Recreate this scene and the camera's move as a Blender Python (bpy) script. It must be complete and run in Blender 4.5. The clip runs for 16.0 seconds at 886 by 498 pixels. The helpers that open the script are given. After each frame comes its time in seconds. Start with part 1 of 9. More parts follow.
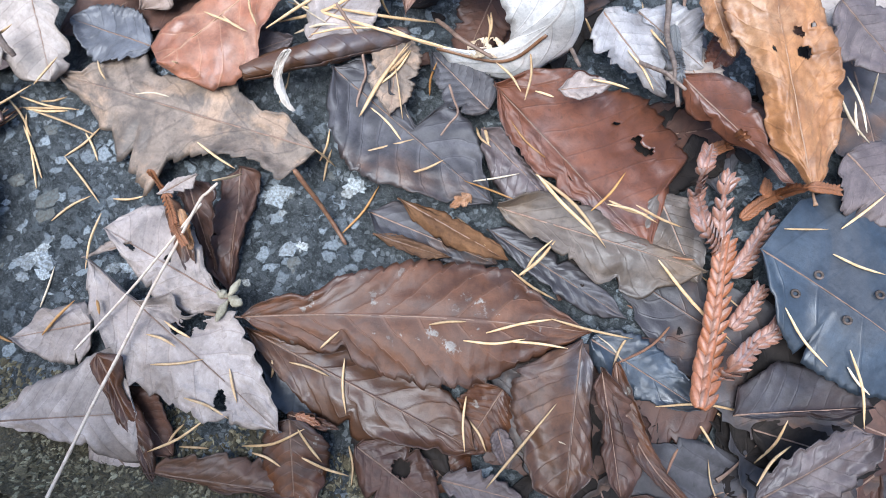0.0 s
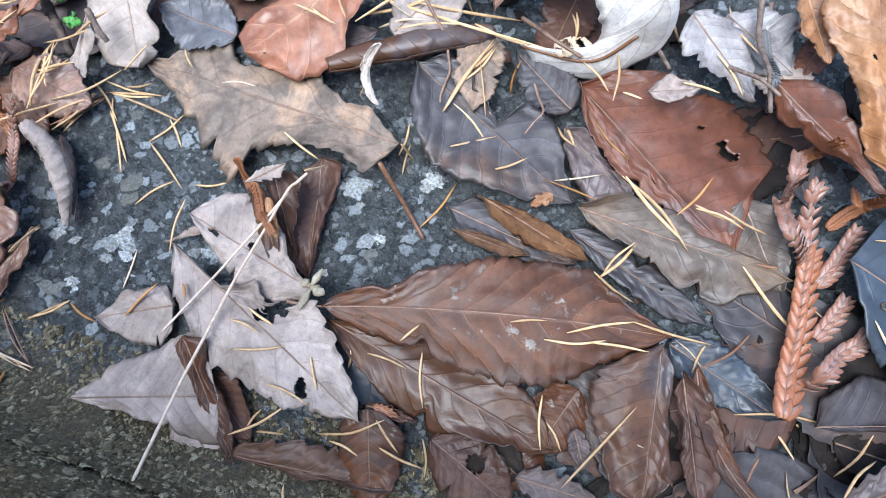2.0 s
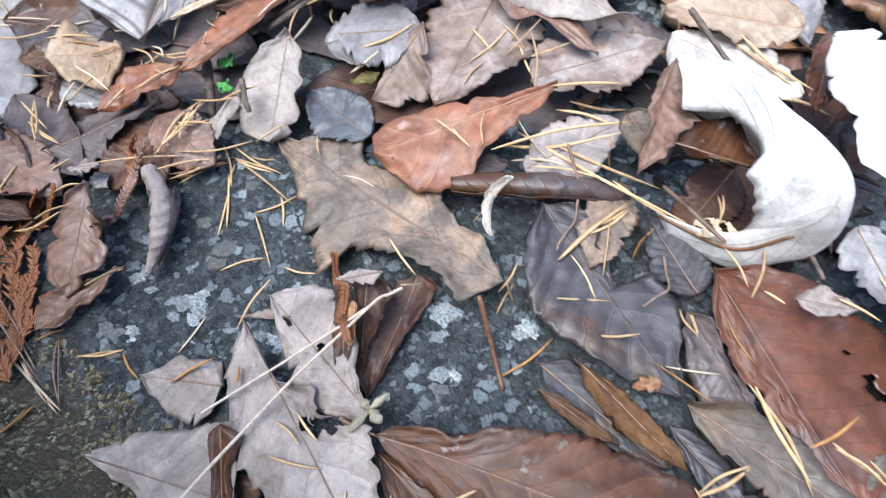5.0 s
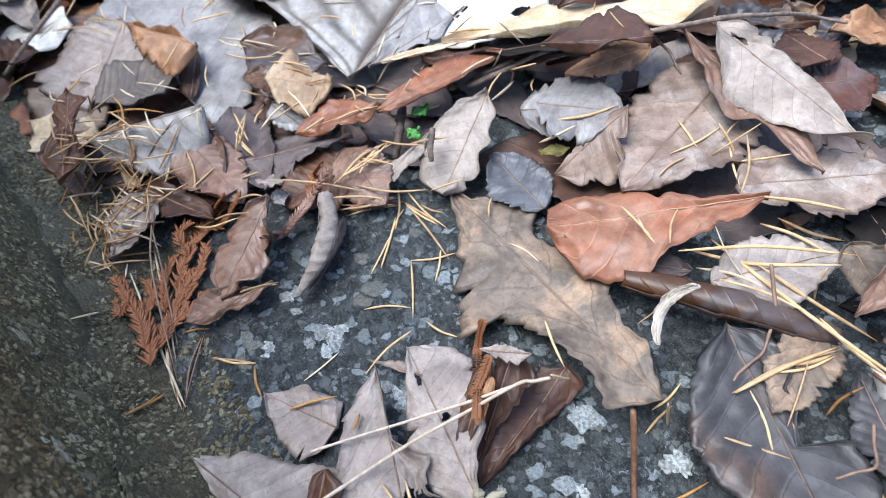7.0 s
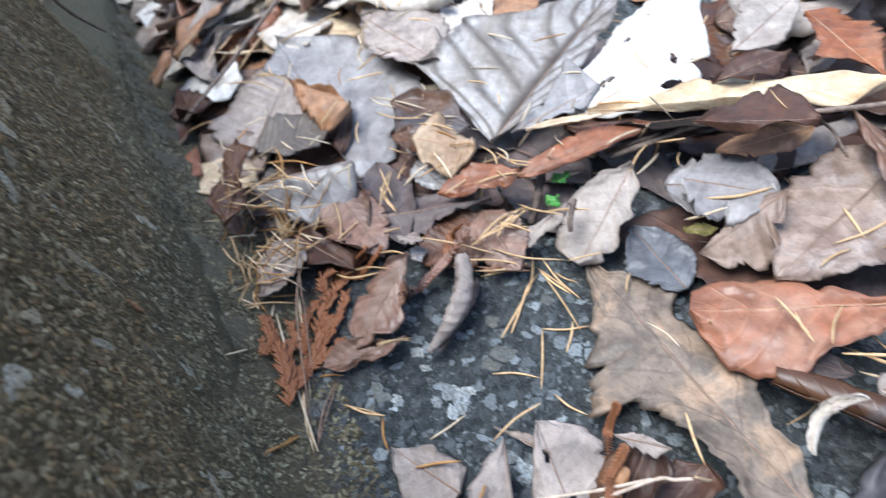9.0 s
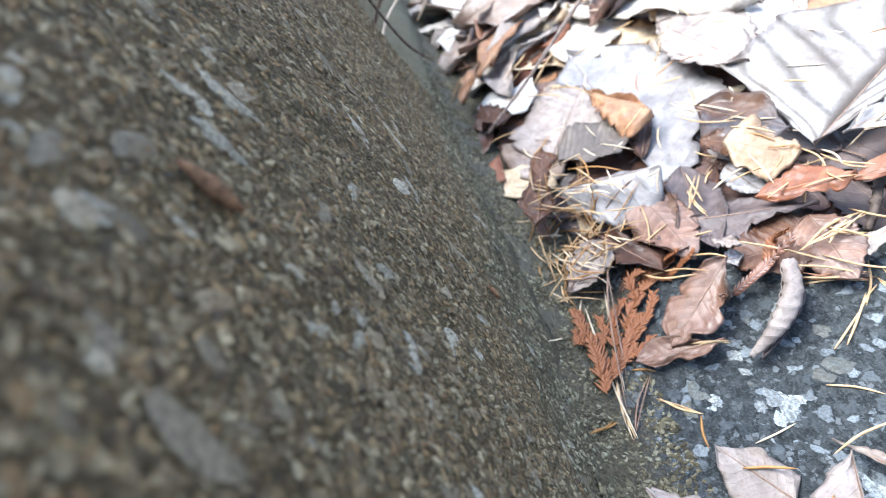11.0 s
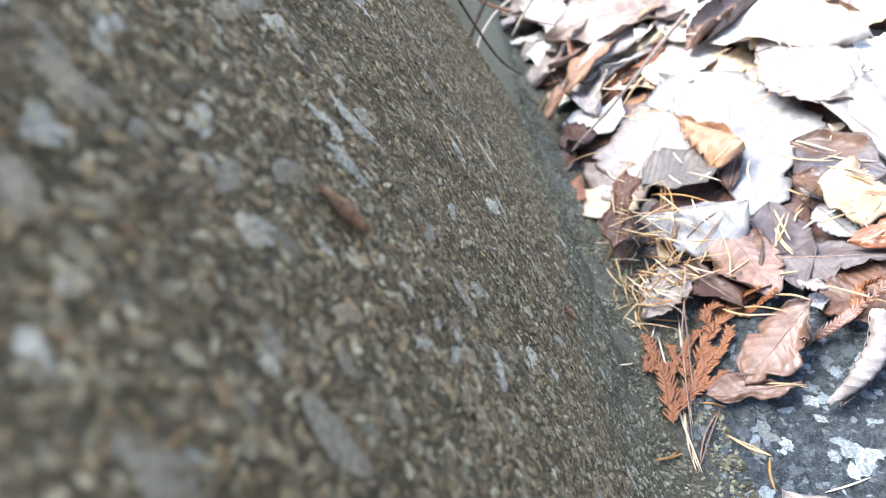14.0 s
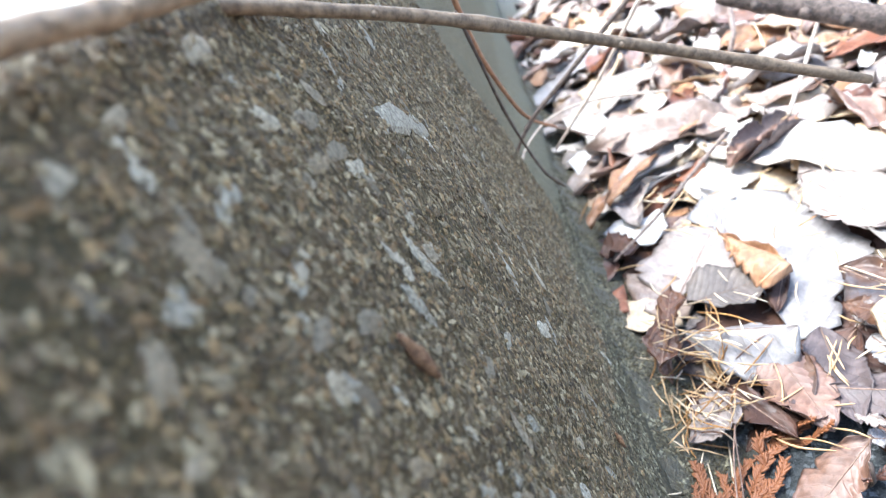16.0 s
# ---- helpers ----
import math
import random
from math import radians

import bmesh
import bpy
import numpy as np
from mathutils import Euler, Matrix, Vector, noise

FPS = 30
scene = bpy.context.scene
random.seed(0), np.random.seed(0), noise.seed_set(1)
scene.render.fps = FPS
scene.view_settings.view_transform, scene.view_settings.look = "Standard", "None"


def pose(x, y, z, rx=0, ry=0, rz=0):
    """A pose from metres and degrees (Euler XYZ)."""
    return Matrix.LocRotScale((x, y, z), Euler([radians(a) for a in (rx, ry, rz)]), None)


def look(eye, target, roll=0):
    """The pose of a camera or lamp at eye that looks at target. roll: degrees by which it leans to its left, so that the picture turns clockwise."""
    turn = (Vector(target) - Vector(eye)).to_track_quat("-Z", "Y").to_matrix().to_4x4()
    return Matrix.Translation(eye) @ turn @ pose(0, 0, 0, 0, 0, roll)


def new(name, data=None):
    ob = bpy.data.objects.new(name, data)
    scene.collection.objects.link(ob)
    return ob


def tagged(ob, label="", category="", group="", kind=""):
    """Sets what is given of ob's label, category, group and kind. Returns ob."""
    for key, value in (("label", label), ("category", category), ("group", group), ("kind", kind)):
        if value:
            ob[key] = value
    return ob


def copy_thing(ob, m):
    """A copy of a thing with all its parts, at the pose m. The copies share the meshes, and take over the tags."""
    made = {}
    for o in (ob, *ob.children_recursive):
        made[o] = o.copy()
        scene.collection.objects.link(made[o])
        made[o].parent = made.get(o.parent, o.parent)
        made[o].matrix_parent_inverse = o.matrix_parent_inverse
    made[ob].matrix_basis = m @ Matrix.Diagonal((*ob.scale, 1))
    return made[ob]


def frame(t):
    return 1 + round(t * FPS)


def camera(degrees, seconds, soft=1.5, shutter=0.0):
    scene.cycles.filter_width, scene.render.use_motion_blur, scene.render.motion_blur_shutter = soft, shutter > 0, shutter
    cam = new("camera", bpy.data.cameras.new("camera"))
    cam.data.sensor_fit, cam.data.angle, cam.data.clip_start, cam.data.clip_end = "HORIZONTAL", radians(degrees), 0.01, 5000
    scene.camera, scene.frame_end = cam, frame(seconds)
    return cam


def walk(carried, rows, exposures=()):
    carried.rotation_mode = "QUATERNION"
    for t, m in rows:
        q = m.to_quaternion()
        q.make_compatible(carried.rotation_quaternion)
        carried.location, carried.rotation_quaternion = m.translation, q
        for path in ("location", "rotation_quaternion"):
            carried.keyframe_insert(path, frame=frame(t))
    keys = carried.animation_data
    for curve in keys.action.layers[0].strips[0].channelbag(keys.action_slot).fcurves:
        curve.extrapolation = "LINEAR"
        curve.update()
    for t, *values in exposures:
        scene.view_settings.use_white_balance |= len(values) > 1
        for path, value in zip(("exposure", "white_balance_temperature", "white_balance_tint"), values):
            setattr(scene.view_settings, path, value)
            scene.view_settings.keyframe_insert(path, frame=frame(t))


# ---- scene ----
cam = camera(72.2, 16.0, soft=0.9, shutter=0.3)
PATH = [
    (0, -0.0001, 0.0602, 0.2143, 12.66, 1.14, 15.31),
    (0.5, -0.0011, 0.0599, 0.2128, 12.39, 1.43, 15.40),
    (1, -0.0052, 0.0581, 0.2158, 12.41, 1.84, 15.76),
    (1.5, -0.0124, 0.0567, 0.2159, 12.23, 2.33, 16.71),
    (2, -0.0200, 0.0536, 0.2154, 12.56, 2.38, 17.94),
    (2.5, -0.0259, 0.0509, 0.2145, 12.70, 2.66, 19.23),
    (3, -0.0314, 0.0479, 0.2139, 13.10, 3.98, 21.79),
    (3.5, -0.0309, 0.0473, 0.2104, 14.35, 4.08, 23.67),
    (4, -0.0291, 0.0498, 0.2068, 17.38, 3.68, 27.18),
    (4.5, -0.0316, 0.0548, 0.2028, 22.06, 3.06, 31.74),
    (5, -0.0348, 0.0578, 0.1998, 25.08, 3.00, 34.14),
    (5.2, -0.0390, 0.0585, 0.1952, 26.83, 4.19, 36.74),
    (7.3, -0.0469, 0.0549, 0.1887, 33.64, 6.91, 52.55),
    (7.5, -0.0463, 0.0545, 0.1890, 33.50, 6.83, 52.67),
    (8, -0.0477, 0.0550, 0.1888, 33.77, 6.71, 53.49),
    (8.5, -0.0527, 0.0550, 0.1901, 36.56, 8.48, 57.92),
    (9, -0.0580, 0.0512, 0.1986, 38.77, 12.17, 61.64),
    (9.5, -0.0696, 0.0376, 0.2114, 42.32, 18.31, 68.25),
    (9.7, -0.0677, 0.0321, 0.2119, 42.34, 20.15, 69.51),
    (11.8, -0.0521, 0.0172, 0.2315, 47.13, 28.00, 84.10),
    (12, -0.0519, 0.0169, 0.2329, 47.64, 28.18, 85.55),
    (12.5, -0.0535, 0.0158, 0.2333, 49.15, 28.30, 87.72),
    (13, -0.0520, 0.0161, 0.2340, 48.56, 27.71, 87.04),
    (13.5, -0.0518, 0.0161, 0.2337, 48.73, 27.77, 86.76),
    (14, -0.0516, 0.0160, 0.2350, 48.83, 26.99, 86.79),
    (14.5, -0.0523, 0.0161, 0.2367, 50.31, 27.02, 87.66),
    (15, -0.0527, 0.0149, 0.2408, 52.32, 27.67, 88.59),
    (15.5, -0.0549, 0.0140, 0.2455, 56.26, 27.05, 91.33),
    (16, -0.0546, 0.0147, 0.2493, 58.73, 26.72, 90.90),
]
EXPOSURE = [(0.0, 1.2, 6230, 12), (3.0, 1.22, 6230, 12), (4.0, 1.22, 6250, 11), (5.0, 1.1, 6340, 11), (8.5, 1.08, 6420, 10), (9.0, 1.1, 6420, 10), (9.5, 1.28, 6420, 10), (11.8, 2.2, 6500, 10), (13.0, 2.3, 6500, 10), (16.0, 2.3, 6500, 10)]
cam.data.dof.use_dof, cam.data.dof.focus_distance, cam.data.dof.aperture_fstop = True, 0.195, 14.0
walk(cam, [(t, pose(x, y, z, rx, ry, rz)) for t, x, y, z, rx, ry, rz in PATH], EXPOSURE)

# ---- daylight: an open sky with a broad veiled sun from behind the wall ----
SUN_EL, SUN_AZ = 74.0, 207.0
world = bpy.data.worlds.new("sky")
scene.world = world
world.use_nodes = True
wn = world.node_tree.nodes
sky = wn.new("ShaderNodeTexSky")
sky.sky_type, sky.sun_disc = "NISHITA", False
sky.sun_elevation, sky.sun_rotation = radians(SUN_EL), radians(SUN_AZ)
sky.air_density, sky.dust_density = 1.0, 1.0
wn["Background"].inputs["Strength"].default_value = 0.155
world.node_tree.links.new(sky.outputs[0], wn["Background"].inputs["Color"])
sun = new("sun", bpy.data.lights.new("sun", "SUN"))
sun.data.energy, sun.data.angle, sun.data.color = 2.75, radians(38), (0.89, 0.955, 1.0)
sun.matrix_world = look((math.sin(radians(SUN_AZ)) * math.cos(radians(SUN_EL)), math.cos(radians(SUN_AZ)) * math.cos(radians(SUN_EL)), math.sin(radians(SUN_EL))), (0, 0, 0))


# ---- materials ----
def nodes_of(name, rough=0.6, spec=0.5):
    m = bpy.data.materials.new(name)
    m.use_nodes = True
    nt = m.node_tree
    bsdf = nt.nodes["Principled BSDF"]
    bsdf.inputs["Roughness"].default_value = rough
    bsdf.inputs["Specular IOR Level"].default_value = spec
    return m, nt, bsdf


def val(nt, op, a, b=None, c=None):
    n = nt.nodes.new("ShaderNodeMath")
    n.operation = op
    for i, v in enumerate((a, b, c)):
        if v is None:
            continue
        if isinstance(v, (int, float)):
            n.inputs[i].default_value = v
        else:
            nt.links.new(v, n.inputs[i])
    return n.outputs[0]


def mix(nt, fac, a, b):
    n = nt.nodes.new("ShaderNodeMix")
    n.data_type = "RGBA"
    for sock, v in ((n.inputs[0], fac), (n.inputs[6], a), (n.inputs[7], b)):
        if isinstance(v, (int, float)):
            sock.default_value = v
        elif isinstance(v, tuple):
            sock.default_value = (*v, 1)
        else:
            nt.links.new(v, sock)
    return n.outputs[2]


def grain(nt, co, scale, detail=4.0, rough=0.6, dist=0.0):
    n = nt.nodes.new("ShaderNodeTexNoise")
    n.inputs["Scale"].default_value, n.inputs["Detail"].default_value = scale, detail
    n.inputs["Roughness"].default_value, n.inputs["Distortion"].default_value = rough, dist
    nt.links.new(co, n.inputs["Vector"])
    return n.outputs["Fac"]


def cells(nt, co, scale, out="Distance", feature="F1", randomness=1.0):
    n = nt.nodes.new("ShaderNodeTexVoronoi")
    n.feature = feature
    n.inputs["Scale"].default_value, n.inputs["Randomness"].default_value = scale, randomness
    nt.links.new(co, n.inputs["Vector"])
    return n.outputs[out]


def step(nt, x, lo, hi):
    n = nt.nodes.new("ShaderNodeMapRange")
    n.interpolation_type = "SMOOTHSTEP"
    nt.links.new(x, n.inputs[0])
    n.inputs[1].default_value, n.inputs[2].default_value = lo, hi
    return n.outputs[0]


def relief(nt, bsdf, height, dist, strength=1.0):
    n = nt.nodes.new("ShaderNodeBump")
    n.inputs["Distance"].default_value, n.inputs["Strength"].default_value = dist, strength
    nt.links.new(height, n.inputs["Height"])
    nt.links.new(n.outputs[0], bsdf.inputs["Normal"])


def obj_co(nt):
    return nt.nodes.new("ShaderNodeTexCoord").outputs["Object"]


def place(nt):
    return nt.nodes.new("ShaderNodeNewGeometry").outputs["Position"]


def leaf_mat(name, base, dark, vein, veins=9.0, slant=0.22, rough=0.55, spec=0.4, spots=0.35, light=None, mould=0.0, blotch=60.0, soft=0.035, rib_shade=0.24, veined=0.5):
    """Dead leaf: base tone, darker stains, side veins by the leaf's own length and width."""
    m, nt, bsdf = nodes_of(name, rough, spec)
    uv = nt.nodes.new("ShaderNodeUVMap")
    sep = nt.nodes.new("ShaderNodeSeparateXYZ")
    nt.links.new(uv.outputs[0], sep.inputs[0])
    u, v = sep.outputs[0], sep.outputs[1]
    side = val(nt, "ABSOLUTE", val(nt, "SUBTRACT", val(nt, "MULTIPLY", v, 2.0), 1.0))
    warp = grain(nt, uv.outputs[0], 2.2, 0, 0.5)
    ph = val(nt, "MULTIPLY", val(nt, "ADD", val(nt, "SUBTRACT", u, val(nt, "MULTIPLY", val(nt, "POWER", side, 1.25), slant)), val(nt, "MULTIPLY", warp, 0.09)), veins)
    saw = val(nt, "ABSOLUTE", val(nt, "SUBTRACT", val(nt, "FRACT", ph), 0.5))
    lateral = val(nt, "SUBTRACT", 1.0, step(nt, saw, 0.010, soft + 0.012))
    mid = val(nt, "SUBTRACT", 1.0, step(nt, side, 0.010, 0.03 + soft * 0.5))
    veinmask = val(nt, "MAXIMUM", val(nt, "MULTIPLY", lateral, 0.75), mid)
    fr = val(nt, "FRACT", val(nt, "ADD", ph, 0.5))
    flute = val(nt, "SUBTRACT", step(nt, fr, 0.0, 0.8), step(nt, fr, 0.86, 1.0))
    co = obj_co(nt)
    info = nt.nodes.new("ShaderNodeObjectInfo")
    off = nt.nodes.new("ShaderNodeVectorMath")
    off.operation = "ADD"
    nt.links.new(co, off.inputs[0])
    nt.links.new(info.outputs["Random"], off.inputs[1])
    co = off.outputs[0]
    big = step(nt, grain(nt, co, blotch, 5, 0.65, 0.4), 0.42, 0.60)
    mid2 = grain(nt, co, 260, 5, 0.75, 0.3)
    speck = step(nt, grain(nt, co, 520, 2, 0.5), 0.66, 0.72)
    fine = grain(nt, co, 1100, 3, 0.75)
    net = cells(nt, co, 700, "Distance", "DISTANCE_TO_EDGE")
    c = mix(nt, val(nt, "MULTIPLY", big, spots + 0.25), base, dark)
    if light:
        pale = step(nt, grain(nt, co, blotch * 0.8, 6, 0.62, 0.8), 0.46, 0.64)
        c = mix(nt, val(nt, "MULTIPLY", pale, 0.9), c, light)
    if mould:
        spot = val(nt, "MULTIPLY", step(nt, grain(nt, co, 130, 6, 0.7), 0.60, 0.66), mould)
        c = mix(nt, spot, c, (0.42, 0.42, 0.37))
    c = mix(nt, val(nt, "MULTIPLY", step(nt, mid2, 0.44, 0.68), 0.36), c, tuple(0.62 * q for q in dark))
    c = mix(nt, val(nt, "MULTIPLY", speck, 0.25), c, tuple(0.35 * q for q in dark))
    # shading of the pleats between veins, mixed into the colour as a sawtooth
    c = mix(nt, val(nt, "MULTIPLY", flute, rib_shade), c, dark)
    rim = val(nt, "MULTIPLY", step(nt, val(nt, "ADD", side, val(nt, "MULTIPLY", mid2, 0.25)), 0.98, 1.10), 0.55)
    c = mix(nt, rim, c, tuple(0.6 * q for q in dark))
    c = mix(nt, val(nt, "MULTIPLY", veinmask, veined), c, vein)
    hsv = nt.nodes.new("ShaderNodeHueSaturation")
    nt.links.new(c, hsv.inputs["Color"])
    white = nt.nodes.new("ShaderNodeTexWhiteNoise")
    white.noise_dimensions = "1D"
    nt.links.new(val(nt, "ADD", val(nt, "FLOOR", val(nt, "ADD", ph, 0.5)), val(nt, "MULTIPLY", val(nt, "ADD", val(nt, "GREATER_THAN", v, 0.5), info.outputs["Random"]), 37.0)), white.inputs["W"])
    patch = step(nt, grain(nt, co, 95, 6, 0.7, 0.7), 0.34, 0.66)
    tone = val(nt, "ADD", val(nt, "MULTIPLY", white.outputs["Value"], 0.20), val(nt, "MULTIPLY", patch, 0.34))
    nt.links.new(val(nt, "MULTIPLY", val(nt, "ADD", val(nt, "MULTIPLY", fine, 0.45), 0.82), val(nt, "ADD", tone, 0.75)), hsv.inputs["Value"])
    nt.links.new(val(nt, "ADD", val(nt, "MULTIPLY", info.outputs["Random"], 0.14), 0.92), hsv.inputs["Saturation"])
    nt.links.new(hsv.outputs[0], bsdf.inputs["Base Color"])
    nt.links.new(val(nt, "ADD", val(nt, "MULTIPLY", big, -0.18), rough + 0.08), bsdf.inputs["Roughness"])
    h = val(nt, "ADD", val(nt, "ADD", val(nt, "MULTIPLY", flute, -0.4), val(nt, "MULTIPLY", veinmask, 0.5)), val(nt, "ADD", val(nt, "MULTIPLY", fine, 0.28), val(nt, "MULTIPLY", step(nt, net, 0.0, 0.08), 0.05)))
    relief(nt, bsdf, val(nt, "ADD", h, val(nt, "MULTIPLY", mid2, 0.6)), 0.0003, 0.6)
    return m


BROWN = leaf_mat("brown_leaf", (0.1292, 0.0470, 0.0171), (0.0569, 0.0204, 0.0086), (0.1283, 0.0648, 0.0400), 10, mould=0.6, spec=0.42, rough=0.48, light=(0.0720, 0.0563, 0.0521), blotch=30, rib_shade=0.62)
BLEACH = leaf_mat("bleached_white_leaf", (0.6956, 0.6721, 0.6298), (0.5452, 0.4982, 0.4418), (0.4136, 0.3478, 0.2914), 9, rough=0.62, spots=0.2, spec=0.3, rib_shade=0.06)
FUZZ = leaf_mat("felted_orange_brown_leaf", (0.1573, 0.0833, 0.0442), (0.0850, 0.0425, 0.0229), (0.1360, 0.0673, 0.0323), 6, rough=0.85, spec=0.15, blotch=120)
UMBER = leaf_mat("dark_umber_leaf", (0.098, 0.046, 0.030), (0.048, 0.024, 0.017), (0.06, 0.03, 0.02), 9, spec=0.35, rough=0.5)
ROSY = leaf_mat("rosy_brown_leaf", (0.118, 0.056, 0.030), (0.050, 0.023, 0.013), (0.050, 0.026, 0.017), 9, spec=0.45, rough=0.45, light=(0.086, 0.080, 0.084), blotch=22)
GREY = leaf_mat("grey_leaf", (0.3750, 0.3130, 0.2760), (0.2304, 0.1805, 0.1543), (0.1751, 0.1283, 0.1058), 9, rough=0.6, spec=0.3)
PALE = leaf_mat("pale_leaf", (0.60, 0.545, 0.485), (0.45, 0.38, 0.315), (0.37, 0.31, 0.26), 10, rough=0.62, spots=0.35, spec=0.3)
TAN = leaf_mat("tan_leaf", (0.350, 0.170, 0.078), (0.175, 0.080, 0.040), (0.230, 0.115, 0.060), 8, rough=0.5, spec=0.4, light=(0.390, 0.225, 0.125))
ORANGE = leaf_mat("orange_leaf", (0.290, 0.098, 0.042), (0.150, 0.056, 0.030), (0.330, 0.175, 0.098), 7, light=(0.300, 0.140, 0.078), rough=0.45, spec=0.45)
# light patches: the pinkish side, plus sky sheen put into the colour
RED = leaf_mat("red_brown_leaf", (0.150, 0.047, 0.019), (0.070, 0.024, 0.012), (0.062, 0.026, 0.016), 7, light=(0.138, 0.106, 0.104), rough=0.42, spec=0.45, blotch=20, rib_shade=0.3)
DARK = leaf_mat("wet_dark_leaf", (0.086, 0.080, 0.084), (0.030, 0.026, 0.027), (0.030, 0.024, 0.023), 9, rough=0.5, spec=0.42, light=(0.118, 0.064, 0.038), blotch=24, rib_shade=0.55)
TAUPE = leaf_mat("taupe_leaf", (0.1411, 0.1115, 0.0903), (0.0776, 0.0593, 0.0465), (0.0600, 0.0438, 0.0339), 9, rough=0.5, spec=0.4, light=(0.1552, 0.1094, 0.0741), blotch=36)
# near-black leaf tone: the shade of gaps between leaves put into colour
GAPSHADE = leaf_mat("gap_shade_leaf", (0.024, 0.019, 0.017), (0.012, 0.010, 0.009), (0.016, 0.012, 0.010), 8, rough=0.75, spec=0.15, light=(0.034, 0.026, 0.021), blotch=40)
PLUM = leaf_mat("purple_brown_leaf", (0.050, 0.033, 0.030), (0.024, 0.016, 0.015), (0.030, 0.020, 0.018), 8, rough=0.55, spec=0.3, light=(0.056, 0.052, 0.056), blotch=30)
SLATE = leaf_mat("slate_grey_leaf", (0.135, 0.138, 0.150), (0.075, 0.074, 0.080), (0.050, 0.046, 0.046), 7, rough=0.5, spec=0.45, light=(0.19, 0.19, 0.2), blotch=40)
BLUE = leaf_mat("wet_blue_grey_leaf", (0.043, 0.058, 0.076), (0.020, 0.026, 0.034), (0.030, 0.037, 0.046), 4, rough=0.40, spec=0.55, blotch=30, light=(0.060, 0.062, 0.066), rib_shade=0.05)
DUSK = leaf_mat("dull_purple_brown_leaf", (0.1425, 0.1080, 0.1000), (0.0712, 0.0530, 0.0510), (0.0665, 0.0500, 0.0459), 9, rough=0.5, spec=0.4)
MOTTLED = leaf_mat("mottled_leaf", (0.228, 0.168, 0.124), (0.100, 0.078, 0.062), (0.075, 0.055, 0.045), 5, rough=0.55, light=(0.3587, 0.2310, 0.1436), blotch=75, spots=0.55, spec=0.3, rib_shade=0.12)
STEEL = leaf_mat("bluish_grey_leaf", (0.300, 0.280, 0.272), (0.175, 0.150, 0.138), (0.15, 0.12, 0.105), 8, rough=0.42, light=(0.345, 0.332, 0.325), spec=0.5, blotch=38)
VEINED = leaf_mat("dark_veined_grey_leaf", (0.3200, 0.3000, 0.2840), (0.1520, 0.1200, 0.1000), (0.0480, 0.0336, 0.0256), 8, rough=0.5, light=(0.4160, 0.4040, 0.3960), spec=0.4, soft=0.24, blotch=40, spots=0.5, veined=1.0)
CREAM = leaf_mat("cream_leaf", (0.66, 0.53, 0.36), (0.47, 0.31, 0.175), (0.50, 0.36, 0.22), 8, rough=0.55, spec=0.35)
ASH = leaf_mat("ash_grey_leaf", (0.3698, 0.3143, 0.2737), (0.2589, 0.2034, 0.1664), (0.1923, 0.1405, 0.1109), 9, rough=0.58, spots=0.3, spec=0.3)
BUFF = leaf_mat("buff_mottled_leaf", (0.3058, 0.2208, 0.1740), (0.1653, 0.1063, 0.0777), (0.1488, 0.0940, 0.0688), 8, rough=0.5, spots=0.5, light=(0.4133, 0.3476, 0.3075), spec=0.4, blotch=55)
BEECH = leaf_mat("light_brown_ribbed_leaf", (0.2700, 0.1531, 0.1062), (0.1350, 0.0671, 0.0432), (0.1980, 0.1161, 0.0813), 9, rough=0.45, spec=0.45, light=(0.2700, 0.1935, 0.1618), blotch=35, rib_shade=0.5)
RIBBED = leaf_mat("grey_brown_ribbed_leaf", (0.185, 0.152, 0.128), (0.085, 0.067, 0.056), (0.07, 0.055, 0.045), 12, rough=0.5, spec=0.45, rib_shade=0.6)
GREENLEAF = leaf_mat("green_sprout_leaf", (0.10, 0.34, 0.08), (0.05, 0.2, 0.04), (0.16, 0.42, 0.12), 4, rough=0.45)
MOSSY = leaf_mat("mossy_leaf", (0.24, 0.20, 0.06), (0.13, 0.11, 0.03), (0.2, 0.18, 0.06), 4, rough=0.8)
GOLD = leaf_mat("dry_golden_leaf", (0.40, 0.285, 0.19), (0.25, 0.155, 0.095), (0.26, 0.17, 0.11), 7, rough=0.6, light=(0.47, 0.37, 0.265), spec=0.3)
LEAFMATS = dict(RIBBED=RIBBED, SLATE=SLATE, GAPSHADE=GAPSHADE, PLUM=PLUM, TAUPE=TAUPE, BUFF=BUFF, BEECH=BEECH, BLEACH=BLEACH, FUZZ=FUZZ, UMBER=UMBER, VEINED=VEINED, BROWN=BROWN, ROSY=ROSY, GREY=GREY, PALE=PALE, TAN=TAN, ORANGE=ORANGE, RED=RED, DARK=DARK, BLUE=BLUE, DUSK=DUSK, MOTTLED=MOTTLED, STEEL=STEEL, CREAM=CREAM, GOLD=GOLD, ASH=ASH, GREEN=GREENLEAF, MOSSY=MOSSY)


